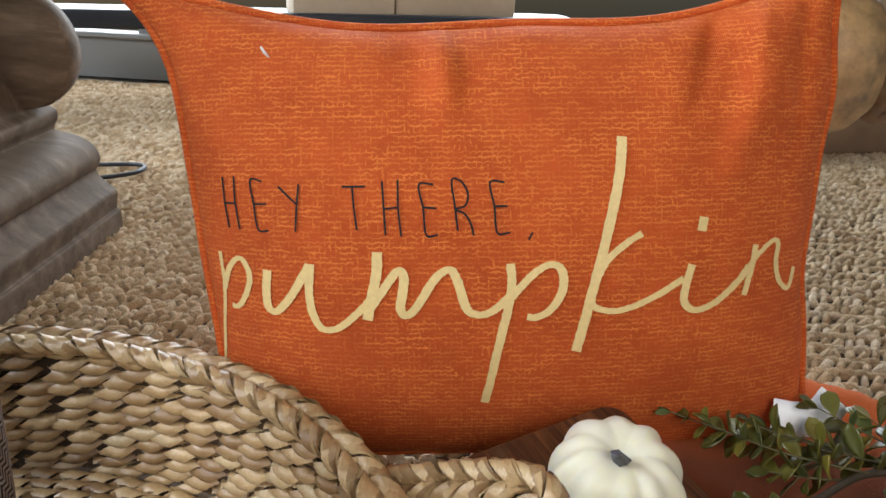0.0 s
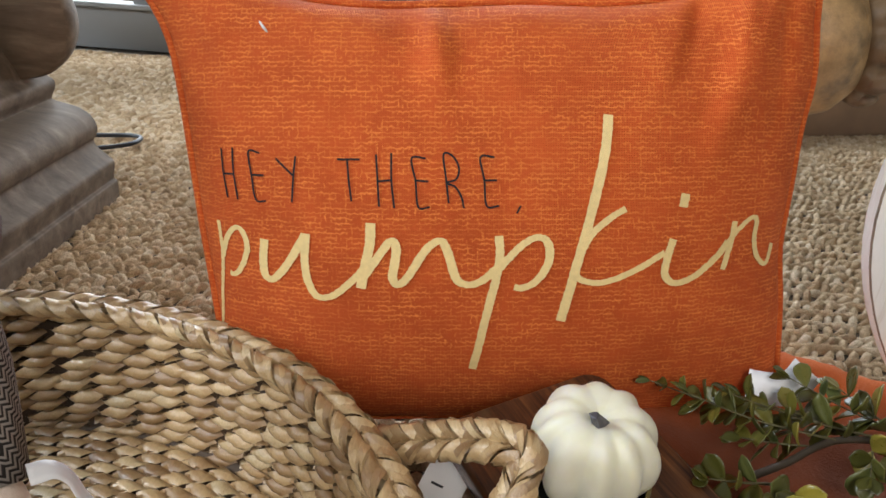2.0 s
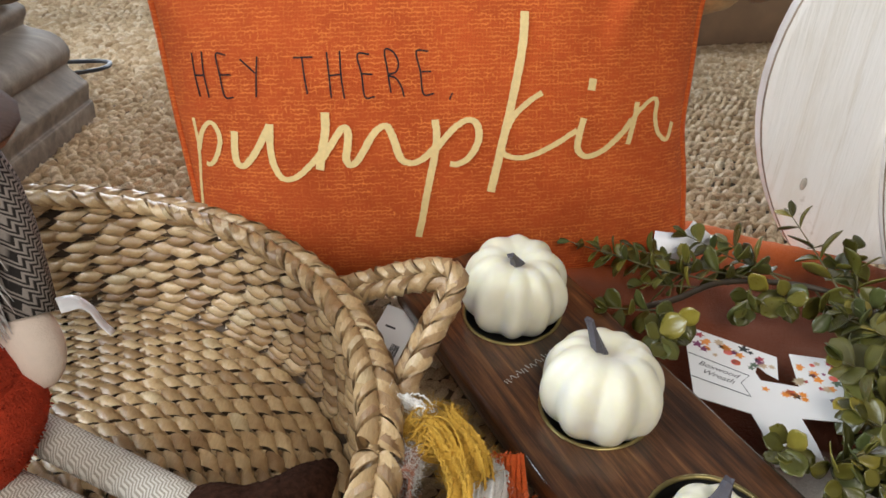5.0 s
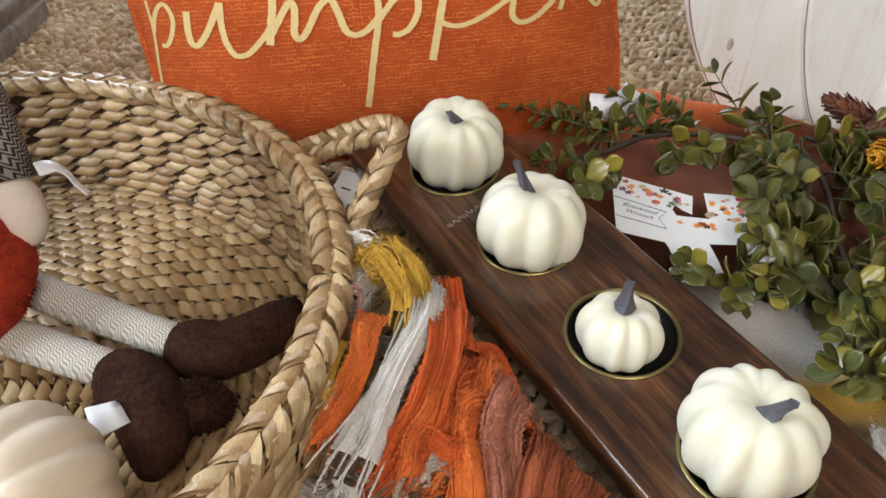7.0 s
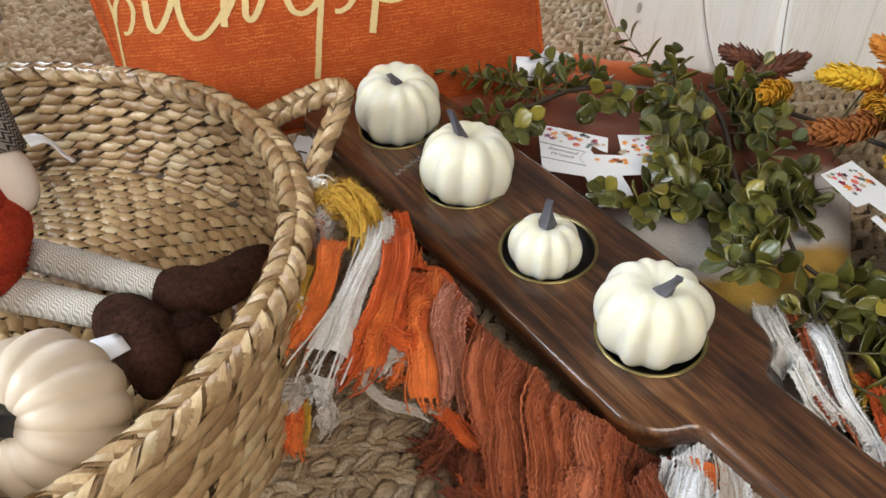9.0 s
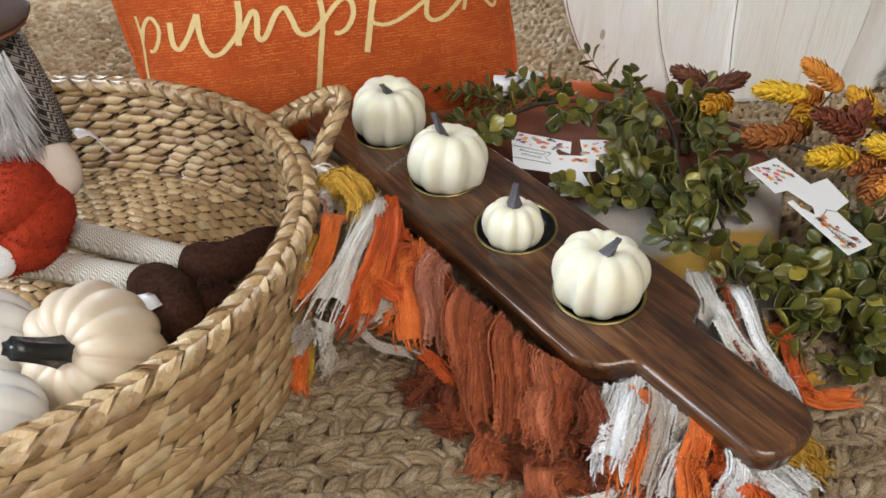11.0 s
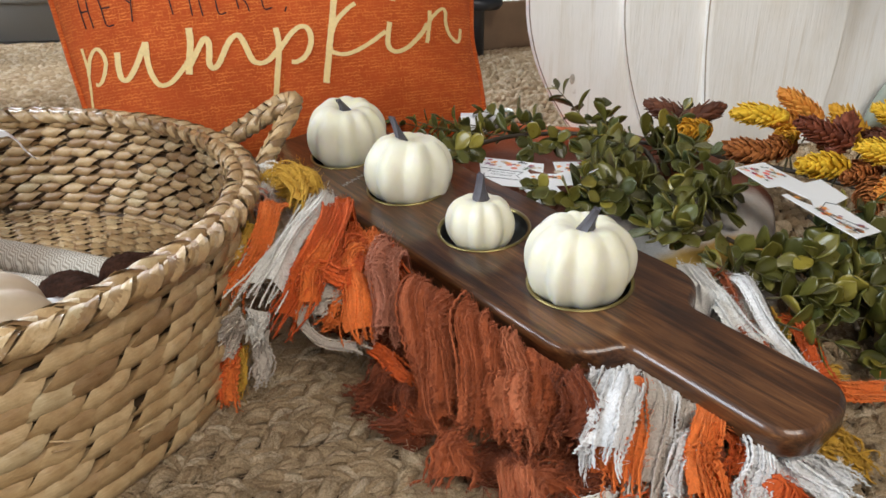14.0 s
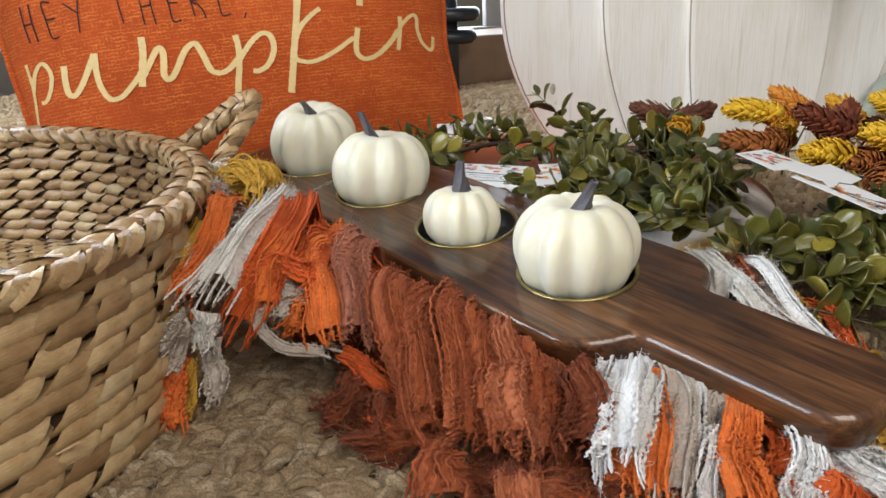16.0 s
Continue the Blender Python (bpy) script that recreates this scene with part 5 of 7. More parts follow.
lock(WHITE_Y, [(0.278, -0.051, 0.060), (0.263, -0.071, 0.052), (0.254, -0.095, 0.036), (0.250, -0.113, 0.018)], 0.0061, 0.0050, "e")
lock(ORANGE_Y, [(0.306, -0.050, 0.052), (0.290, -0.086, 0.046), (0.279, -0.109, 0.030), (0.269, -0.125, 0.010)], 0.0173, 0.0194, "a")
lock(ORANGE_Y, [(0.281, -0.050, 0.050), (0.271, -0.083, 0.038), (0.260, -0.120, 0.008)], 0.0194, 0.0130, "b")
lock(GREY_Y, [(0.324, -0.036, 0.050), (0.319, -0.064, 0.052), (0.307, -0.090, 0.042), (0.290, -0.111, 0.026), (0.276, -0.138, 0.004)], 0.0163, 0.0164, "a")
lock(WHITE_Y, [(0.327, -0.048, 0.052), (0.323, -0.072, 0.050), (0.312, -0.094, 0.040), (0.299, -0.110, 0.028)], 0.0080, 0.0066, "a")
lock(GREY_Y, [(0.335, -0.072, 0.042), (0.323, -0.097, 0.036), (0.308, -0.118, 0.020), (0.290, -0.139, 0.003)], 0.0205, 0.0202, "b")
lock(WHITE_Y, [(0.322, -0.102, 0.038), (0.309, -0.118, 0.028), (0.293, -0.134, 0.010)], 0.0097, 0.0087, "a")
lock(ORANGE_Y, [(0.344, -0.072, 0.044), (0.333, -0.101, 0.042), (0.326, -0.124, 0.026), (0.313, -0.153, 0.003)], 0.0190, 0.0217, "a")
lock(ORANGE_Y, [(0.331, -0.122, 0.032), (0.333, -0.141, 0.018), (0.335, -0.160, 0.003)], 0.0041, 0.0037, "a")
lock(DEEP_Y, [(0.359, -0.094, 0.038), (0.354, -0.109, 0.028), (0.343, -0.128, 0.010)], 0.0157, 0.0152, "b")
lock(WHITE_Y, [(0.367, -0.106, 0.036), (0.360, -0.122, 0.032), (0.349, -0.136, 0.016), (0.335, -0.153, 0.003)], 0.0179, 0.0221, "a")
lock(DEEP_Y, [(0.370, -0.118, 0.020), (0.370, -0.135, 0.012), (0.365, -0.157, 0.004)], 0.0274, 0.0303, "b")
lock(WHITE_Y, [(0.376, -0.123, 0.030), (0.386, -0.133, 0.020), (0.401, -0.147, 0.008), (0.412, -0.163, 0.003)], 0.0132, 0.0158, "a")
lock(WHITE_Y, [(0.387, -0.118, 0.028), (0.407, -0.126, 0.016), (0.428, -0.138, 0.005)], 0.0103, 0.0141, "b")
lock(GOLD_Y, [(0.410, -0.114, 0.026), (0.428, -0.115, 0.014), (0.444, -0.123, 0.004)], 0.0122, 0.0171, "b")
lock(CREAM_Y, [(0.268, -0.119, 0.010), (0.248, -0.125, 0.012), (0.228, -0.123, 0.006), (0.214, -0.125, 0.003)], 0.0108, 0.0119, "b")
lock(DEEP_Y, [(0.289, -0.128, 0.006), (0.260, -0.137, 0.010), (0.238, -0.133, 0.004)], 0.0219, 0.0210, "b")
lock(CREAM_Y, [(0.407, 0.077, 0.070), (0.404, 0.042, 0.070), (0.405, 0.009, 0.062), (0.411, -0.017, 0.048), (0.414, -0.045, 0.038)], 0.0165, 0.0233, "f")
lock(RUST_Y, [(0.427, 0.071, 0.068), (0.421, 0.031, 0.066), (0.417, 0.003, 0.056), (0.416, -0.016, 0.046), (0.420, -0.050, 0.034)], 0.0099, 0.0092, "f")
lock(WHITE_Y, [(0.435, 0.054, 0.068), (0.433, 0.021, 0.068), (0.431, -0.012, 0.056), (0.443, -0.036, 0.040), (0.443, -0.052, 0.032), (0.436, -0.082, 0.022)], 0.0164, 0.0173, "f")
lock(GOLD_Y, [(0.450, 0.029, 0.052), (0.449, 0.005, 0.044), (0.447, -0.013, 0.034)], 0.0130, 0.0127, "f")
lock(DEEP_Y, [(0.460, 0.015, 0.048), (0.459, -0.018, 0.042), (0.462, -0.037, 0.026), (0.461, -0.051, 0.014)], 0.0162, 0.0157, "f")
lock(ORANGE_Y, [(0.465, -0.039, 0.012), (0.472, -0.054, 0.018), (0.495, -0.056, 0.014), (0.521, -0.055, 0.008)], 0.0159, 0.0197, "g")
lock(GOLD_Y, [(0.468, -0.028, 0.018), (0.477, -0.030, 0.018), (0.496, -0.019, 0.012)], 0.0118, 0.0144, "g")
lock(GOLD_Y, [(0.437, -0.094, 0.020), (0.440, -0.108, 0.010), (0.437, -0.129, 0.003)], 0.0128, 0.0165, "g")
lock(CREAM_Y, [(0.412, -0.113, 0.020), (0.419, -0.118, 0.012), (0.423, -0.132, 0.003)], 0.0114, 0.0143, "g")


# ---- boxwood wreath ----
def make_leaf():
    n = Nodes("waxy_leaf", 0.30, spec=0.5)
    r = n.math("FRACT", n.math("ADD", n.island(), n.piece()))
    w = n.coords()
    c = n.ramp(r, (0.0, (0.046, 0.046, 0.009)), (0.3, (0.086, 0.082, 0.015)), (0.55, (0.145, 0.128, 0.022)), (0.8, (0.068, 0.090, 0.032)), (1.0, (0.28, 0.22, 0.032)))
    v = n.noise(w, 160, 3)
    n.colour(n.mix(0.4, c, n.ramp(v, (0.3, (0.55, 0.55, 0.5)), (0.7, (1, 1, 1))), "MULTIPLY")).rough(v, 0.22, 0.38).bump(v, 0.0003)
    n.p.inputs["Transmission Weight"].default_value = 0.0
    return n.m


LEAF = make_leaf()
TWIG = plain("green_brown_twig", (0.10, 0.085, 0.035), 0.6, 0.4, 90).m
DARKTWIG = plain("dark_vine", (0.045, 0.032, 0.02), 0.6, 0.4, 90).m


def leaf_mesh(seed, slim=1.0):
    """A small round-tipped leaf, cupped along its midrib, lying along +x from the origin; unit length."""
    rnd = random.Random(seed)
    verts, faces = [], []
    cup, droop = rnd.uniform(0.05, 0.20), rnd.uniform(-0.05, 0.22)
    for i in range(7):
        f = i / 6
        w = slim * 0.35 * (math.sin(math.pi * f**1.35) ** 0.6 if 0 < f < 1 else 0.0) + 0.012
        for k in (-1, -0.5, 0, 0.5, 1):
            verts.append((f, w * k, cup * (k * k) * w * 1.6 - droop * f * f * 0.6 + 0.02 * math.sin(5 * f + seed)))
    for i in range(6):
        for k in range(4):
            q = i * 5 + k
            faces.append((q, q + 5, q + 6, q + 1))
    # underside, a little below
    top = len(verts)
    for x, y, z in list(verts):
        verts.append((x, y, z - 0.035))
    for f in list(faces):
        faces.append(tuple(q + top for q in f)[::-1])
    for i in range(6):
        faces.append((i * 5, top + i * 5, top + (i + 1) * 5, (i + 1) * 5))
        faces.append(((i + 1) * 5 + 4, top + (i + 1) * 5 + 4, top + i * 5 + 4, i * 5 + 4))
    faces.append((30, top + 30, top + 31, 31))
    faces.append((33, top + 33, top + 34, 34))
    return verts, faces


LEAVES = [leaf_mesh(i, 0.92 + 0.12 * (i % 3)) for i in range(8)]
leaf_data = []
for v, f in LEAVES:
    me = bpy.data.meshes.new("leaf")
    me.from_pydata(v, [], f)
    me.polygons.foreach_set("use_smooth", [True] * len(f))
    me.materials.append(LEAF)
    leaf_data.append(me)

wreath_ob = thing("boxwood_wreath", Matrix(), "artificial boxwood wreath with waxy green leaves, lying on the throw", "wreath")
wr = random.Random(21)
leaf_v, leaf_f, leaf_n, leaf_slim = [], [], 0, 1.0
twig_v, twig_f = [], []


def put_leaf(p, d, up, size):
    """A leaf at p that points along d."""
    global leaf_n
    d = Vector(d).normalized()
    y = Vector(up).cross(d)
    y = y.normalized() if y.length > 1e-4 else Vector((0, 1, 0))
    z = d.cross(y)
    m = Matrix.Translation(p) @ Matrix((d, y, z)).transposed().to_4x4() @ Matrix.Rotation(wr.uniform(-0.5, 0.5), 4, "X") @ Matrix.Scale(size, 4) @ Matrix.Diagonal((1, leaf_slim, 1, 1))
    i = wr.randrange(8)
    if leaf_n < 300 and p[1] < 0.42:
        ob = new("leaf", leaf_data[i])
        ob.parent, ob.matrix_basis = wreath_ob, m
        leaf_n += 1
    else:
        b = len(leaf_v)
        leaf_v.extend(m @ Vector(q) for q in LEAVES[i][0])
        leaf_f.extend(tuple(b + k for k in g) for g in LEAVES[i][1])


def sprig(start, aim, length, pairs, size):
    """A twig with pairs of leaves, each pair turned a quarter against the last, and a tuft at its tip."""
    start, aim = Vector(start), Vector(aim).normalized()
    bend = Vector((wr.uniform(-0.3, 0.3), wr.uniform(-0.3, 0.3), wr.uniform(-0.1, 0.35)))
    path = spline([start, start + aim * length * 0.5 + bend * length * 0.12, start + (aim + bend * 0.5) * length], 8)
    for p in path:
        p.z = max(p.z, 0.02)
    tube(path, [0.0012 - 0.0007 * i / 8 for i in range(9)], 5, twig_v, twig_f)
    fr = frames_along(path)
    spin = wr.uniform(0, 3.14)
    for k in range(pairs):
        q = 0.22 + 0.78 * (k + 0.5) / pairs
        p, t, s, u = fr[min(8, int(q * 8))]
        spin += math.pi / 2 + wr.uniform(-0.3, 0.3)
        for sgn in (1, -1):
            o = (s * math.cos(spin) + u * math.sin(spin)) * sgn
            d = t * wr.uniform(0.35, 0.8) + o
            put_leaf(p, d, t + Vector((0, 0, 0.6)), size * wr.uniform(1.15, 1.75) * (1 - 0.22 * q))
    p, t, s, u = fr[-1]
    for k in range(3):
        a = wr.uniform(0, 6.28)
        put_leaf(p, t + (s * math.cos(a) + u * math.sin(a)) * 0.5, u, size * wr.uniform(0.7, 1.0))


def vine(ctrl, every, length, pairs, size, rise, thick=0.0022):
    path = spline(ctrl, 40)
    part("vine", tube(path, thick, 6), DARKTWIG, wreath_ob, "dark wire-cored vine")
    acc = 0.0
    for a, b in zip(path, path[1:]):
        acc += (b - a).length
        if acc >= every:
            acc = 0.0
            t = (b - a).normalized()
            side = t.cross(Vector((0, 0, 1))).normalized() * (1 if wr.random() < 0.5 else -1)
            aim = t * wr.uniform(0.0, 0.9) + side * wr.uniform(0.2, 1.0) + Vector((0, 0, wr.uniform(*rise)))
            sprig(b, aim, length * wr.uniform(0.7, 1.25), max(2, pairs + wr.randrange(-1, 2)), size)


# the bare wire arc with a few sprigs along it
ARC = [(0.250, 0.395, 0.100), (0.293, 0.430, 0.088), (0.344, 0.465, 0.086), (0.396, 0.471, 0.086), (0.440, 0.462, 0.086), (0.468, 0.441, 0.086), (0.480, 0.403, 0.086), (0.479, 0.370, 0.085), (0.459, 0.329, 0.082), (0.425, 0.295, 0.076)]
part("vine", tube(spline(ARC, 60), 0.0030, 8), DARKTWIG, wreath_ob, "dark wire-cored vine")
sprig((0.457, 0.440, 0.090), (-0.20, 0.80, 0.36), 0.088, 4, 0.022)
sprig((0.412, 0.468, 0.086), (-0.55, 0.60, 0.20), 0.070, 4, 0.021)
sprig((0.440, 0.462, 0.084), (0.10, -0.85, -0.10), 0.045, 3, 0.022)
sprig((0.380, 0.470, 0.084), (-0.35, -0.75, -0.12), 0.042, 3, 0.021)
sprig((0.410, 0.470, 0.084), (-0.10, -0.85, -0.12), 0.040, 3, 0.022)
sprig((0.470, 0.440, 0.088), (0.30, 0.70, 0.30), 0.060, 4, 0.020)
sprig((0.478, 0.400, 0.088), (-0.75, -0.10, 0.30), 0.044, 2, 0.021)
sprig((0.480, 0.372, 0.086), (-0.80, 0.25, 0.25), 0.048, 2, 0.021)

# the leaf-thick side: sprigs that spread out of a core of several wires
CORE = spline([(0.525, 0.480, 0.088), (0.520, 0.420, 0.090), (0.505, 0.360, 0.090), (0.486, 0.310, 0.090), (0.474, 0.265, 0.088), (0.466, 0.225, 0.084)], 60)
part("vine", tube([p - Vector((0, 0, 0.022)) for p in CORE], 0.0032, 8), DARKTWIG, wreath_ob, "dark wire-cored vine")
for i, p in enumerate(CORE):
    t = (CORE[min(60, i + 1)] - CORE[max(0, i - 1)]).normalized()
    out = t.cross(Vector((0, 0, 1))).normalized()
    for sgn in (1, -1):
        if wr.random() < (0.42 if sgn > 0 else 0.30):
            far = wr.uniform(0.0, 0.020)
            aim = out * sgn * wr.uniform(0.3, 1.0) + t * wr.uniform(-0.3, 0.9) + Vector((0, 0, wr.uniform(0.0, 0.60)))
            size = wr.uniform(0.0180, 0.0235)
            sprig(p + out * sgn * far + Vector((0, 0, wr.uniform(-0.036, -0.008))), aim, wr.uniform(0.036, 0.058), 2 + wr.randrange(2), size)
for at, aim, long in (
    ((0.440, 0.320, 0.084), (-0.80, 0.10, 0.35), 0.046), ((0.430, 0.285, 0.080), (-0.80, -0.20, 0.35), 0.044), ((0.430, 0.250, 0.080), (-0.75, 0.10, 0.32), 0.046),
    ((0.415, 0.235, 0.078), (-0.60, -0.35, 0.36), 0.040), ((0.450, 0.220, 0.080), (-0.20, -0.70, 0.36), 0.040), ((0.480, 0.215, 0.078), (0.50, -0.60, 0.30), 0.042),
):
    sprig(at, aim, long, 3, 0.0220)

# low sprigs in the shade beside the board and under the hang tag
for at, aim, long, size in (
    ((0.262, 0.385, 0.104), (-0.85, -0.15, 0.06), 0.046, 0.0185), ((0.258, 0.372, 0.104), (-0.25, -0.90, 0.06), 0.054, 0.0185), ((0.276, 0.392, 0.100), (-0.1, -0.9, 0.0), 0.034, 0.0185),
    ((0.330, 0.250, 0.086), (-0.45, -0.70, 0.20), 0.040, 0.0165), ((0.350, 0.235, 0.082), (-0.15, -0.90, 0.10), 0.045, 0.0165), ((0.385, 0.240, 0.078), (-0.30, -0.80, 0.10), 0.045, 0.0165),
    ((0.345, 0.225, 0.084), (0.35, -0.40, 0.70), 0.030, 0.0180), ((0.405, 0.250, 0.078), (-0.60, -0.45, 0.10), 0.050, 0.0165),
):
    sprig(at, aim, long, 3, size)

# the trailing ends that run down over the throw to the rug
vine([(0.474, 0.198, 0.082), (0.466, 0.146, 0.078), (0.453, 0.079, 0.070), (0.452, 0.030, 0.058), (0.442, -0.010, 0.046)], 0.026, 0.036, 2, 0.0210, (-0.1, 0.25))
vine([(0.464, 0.135, 0.076), (0.435, 0.122, 0.078), (0.406, 0.112, 0.078)], 0.012, 0.028, 3, 0.0215, (0.1, 0.6))
vine([(0.466, 0.120, 0.074), (0.498, 0.076, 0.060), (0.520, 0.046, 0.048), (0.560, 0.044, 0.038)], 0.014, 0.038, 3, 0.0195, (-0.1, 0.35))
vine([(0.560, 0.130, 0.050), (0.585, 0.080, 0.042), (0.590, 0.030, 0.032), (0.570, -0.010, 0.022)], 0.013, 0.046, 3, 0.0195, (-0.1, 0.4))
vine([(0.640, 0.190, 0.060), (0.655, 0.130, 0.052), (0.650, 0.070, 0.042), (0.620, 0.010, 0.028)], 0.012, 0.048, 3, 0.0195, (-0.1, 0.4))
vine([(0.525, 0.095, 0.055), (0.540, 0.055, 0.045), (0.530, 0.010, 0.032)], 0.015, 0.044, 3, 0.0205, (-0.1, 0.4))
vine([(0.600, 0.190, 0.060), (0.600, 0.150, 0.055), (0.615, 0.105, 0.048)], 0.013, 0.044, 3, 0.0205, (0.0, 0.4))

# the long low sprigs by the pillow carry slimmer leaves
leaf_slim = 0.68
for at, aim, long, pairs, size in (
    ((0.345, 0.464, 0.088), (-1.0, 0.18, 0.03), 0.140, 8, 0.0150), ((0.392, 0.470, 0.088), (-1.0, 0.16, 0.02), 0.115, 6, 0.0165), ((0.310, 0.490, 0.088), (-1.0, 0.02, 0.02), 0.100, 7, 0.0130),
    ((0.330, 0.456, 0.086), (-1.0, -0.05, 0.00), 0.070, 4, 0.0150), ((0.420, 0.475, 0.088), (-0.9, 0.35, 0.06), 0.095, 6, 0.0170), ((0.360, 0.476, 0.088), (-0.9, 0.40, 0.06), 0.080, 5, 0.0160),
):
    sprig(at, aim, long, pairs, size * 1.25)
leaf_slim = 1.0
tagged(mesh_thing("leaf_mass", leaf_v, leaf_f, LEAF, wreath_ob), "packed small waxy leaves", kind="stuff")
tagged(mesh_thing("twig_mass", twig_v, twig_f, TWIG, wreath_ob), kind="stuff")


# ---- hop flowers ----
def bract_mat(name, a, b):
    n = Nodes(name, 0.55, spec=0.35)
    r = n.island()
    w = n.coords()
    v = n.noise(w, 130, 3)
    n.colour(n.mix(0.4, n.ramp(r, (0.0, a), (1.0, b)), n.ramp(v, (0.3, (0.6, 0.5, 0.4)), (0.7, (1, 1, 1))), "MULTIPLY")).bump(v, 0.0005)
    return n.m


YELLOW_H = bract_mat("yellow_bract", (0.72, 0.42, 0.025), (0.85, 0.58, 0.05))
GOLD_H = bract_mat("gold_bract", (0.62, 0.30, 0.02), (0.75, 0.42, 0.04))
ORANGE_H = bract_mat("orange_bract", (0.66, 0.24, 0.04), (0.80, 0.36, 0.06))
RUST_H = bract_mat("rust_bract", (0.30, 0.10, 0.03), (0.48, 0.18, 0.05))
REDBROWN_H = bract_mat("red_brown_bract", (0.115, 0.028, 0.014), (0.24, 0.065, 0.03))
BROWN_H = bract_mat("brown_bract", (0.085, 0.030, 0.018), (0.19, 0.065, 0.03))
hop_rng = random.Random(5)
hop_ob = thing("hop_flower_garland", Matrix(), "artificial hop flower garland in yellow, orange and brown", "flower garland")


def hop(mat, at, aim, size=0.053, length=0.078):
    """A hop cone: whorls of slim pointed bracts that overlap round an axis and curl out at their tips."""
    rnd = hop_rng
    aim = (Vector(aim) + Vector((rnd.uniform(-0.1, 0.1), rnd.uniform(-0.1, 0.1), rnd.uniform(-0.1, 0.1)))).normalized()
    base = Vector(at) - aim * length * 0.5
    x = aim.cross(Vector((0.2, 0.3, 0.93))).normalized()
    y = aim.cross(x)
    verts, faces = [], []
    rows = 11
    for r in range(rows):
        f = r / (rows - 1)
        rad = size * 0.20 * math.sin(math.pi * (0.25 + 0.70 * f)) ** 0.8
        n = 10 if r < rows - 3 else 6
        for k in range(n):
            a = 2 * math.pi * (k + 0.5 * (r % 2)) / n + rnd.uniform(-0.22, 0.22)
            o = x * math.cos(a) + y * math.sin(a)
            side = aim.cross(o)
            p0 = base + aim * (length * (0.0 + 0.78 * f)) + o * rad * 0.5
            ln, w = length * rnd.uniform(0.22, 0.31) * (0.75 + 0.45 * math.sin(math.pi * f)), size * rnd.uniform(0.100, 0.130)
            lift = 0.80 - 0.60 * f + rnd.uniform(-0.12, 0.12)
            b = len(verts)
            for g, ww in ((0.0, 0.55), (0.35, 1.0), (0.70, 0.80), (0.90, 0.42), (1.0, 0.05)):
                c = p0 + aim * (ln * (g * 0.75 + 0.15 * g * g)) + o * (ln * lift * (g - 0.50 * g * g + 0.22 * g**4))
                for q in (-1, 0, 1):
                    verts.append(c + side * (w * ww * q) + o * (0.0012 * (1 - q * q)))
            for i in range(4):
                for q in (0, 1):
                    v = b + i * 3 + q
                    faces.append((v, v + 1, v + 4, v + 3))
    cone = mesh_thing("hop_cone", verts, faces, mat, hop_ob)
    cone.modifiers.new("thick", "SOLIDIFY").thickness = 0.0005
    part("core", tube([base, base + aim * length * 0.45, base + aim * length * 0.85], [size * 0.14, size * 0.20, size * 0.05], 8), mat, cone)
    foot = Vector((at[0] + 0.03, at[1] + 0.02, 0.05))
    part("stalk", tube(spline([foot, base * 0.6 + foot * 0.4 + Vector((0, 0, 0.01)), base], 8), 0.0013, 5), TWIG, cone, "thin green stalk")


for mat, at, aim in (
    (BROWN_H, (0.576, 0.485, 0.104), (-0.8, 0.3, 0.25)),
    (BROWN_H, (0.616, 0.462, 0.104), (0.55, 0.2, 0.10)),
    (GOLD_H, (0.572, 0.400, 0.100), (-0.7, -0.5, 0.2)),
    (YELLOW_H, (0.652, 0.393, 0.118), (-1.0, 0.1, 0.12)),
    (ORANGE_H, (0.700, 0.400, 0.104), (-0.6, -0.4, 0.1)),
    (ORANGE_H, (0.757, 0.462, 0.112), (-0.7, 0.2, 0.60)),
    (RUST_H, (0.585, 0.300, 0.100), (-0.9, -0.2, 0.05)),
    (RUST_H, (0.634, 0.318, 0.096), (-0.8, -0.5, 0.05)),
    (REDBROWN_H, (0.668, 0.285, 0.122), (-0.8, 0.1, 0.30)),
    (REDBROWN_H, (0.706, 0.300, 0.116), (0.5, 0.3, 0.35)),
    (YELLOW_H, (0.644, 0.245, 0.096), (-0.9, -0.1, 0.10)),
    (RUST_H, (0.694, 0.245, 0.084), (-0.8, -0.3, 0.0)),
    (ORANGE_H, (0.705, 0.200, 0.080), (-0.9, -0.2, 0.0)),
    (RUST_H, (0.680, 0.205, 0.070), (-0.6, -0.6, -0.1)),
    (YELLOW_H, (0.712, 0.232, 0.110), (-0.9, 0.1, 0.15)),
    (GOLD_H, (0.750, 0.345, 0.112), (-0.5, 0.2, 0.5)),
    (BROWN_H, (0.775, 0.300, 0.104), (-0.7, 0.2, 0.1)),
    (YELLOW_H, (0.818, 0.352, 0.118), (-0.8, 0.2, 0.3)),
    (ORANGE_H, (0.780, 0.255, 0.100), (-0.8, -0.1, 0.1)),
    (BROWN_H, (0.745, 0.240, 0.080), (-0.6, -0.5, 0.0)),
    (RUST_H, (0.720, 0.340, 0.096), (-0.6, -0.5, 0.1)),
    (GOLD_H, (0.665, 0.345, 0.100), (-0.4, -0.6, 0.2)),
):
    hop(mat, at, aim)
part("stem", tube(spline([(0.56, 0.53, 0.05), (0.63, 0.42, 0.055), (0.70, 0.32, 0.055), (0.76, 0.22, 0.05), (0.82, 0.16, 0.04)], 24), 0.003, 6), DARKTWIG, hop_ob, "brown garland stem")


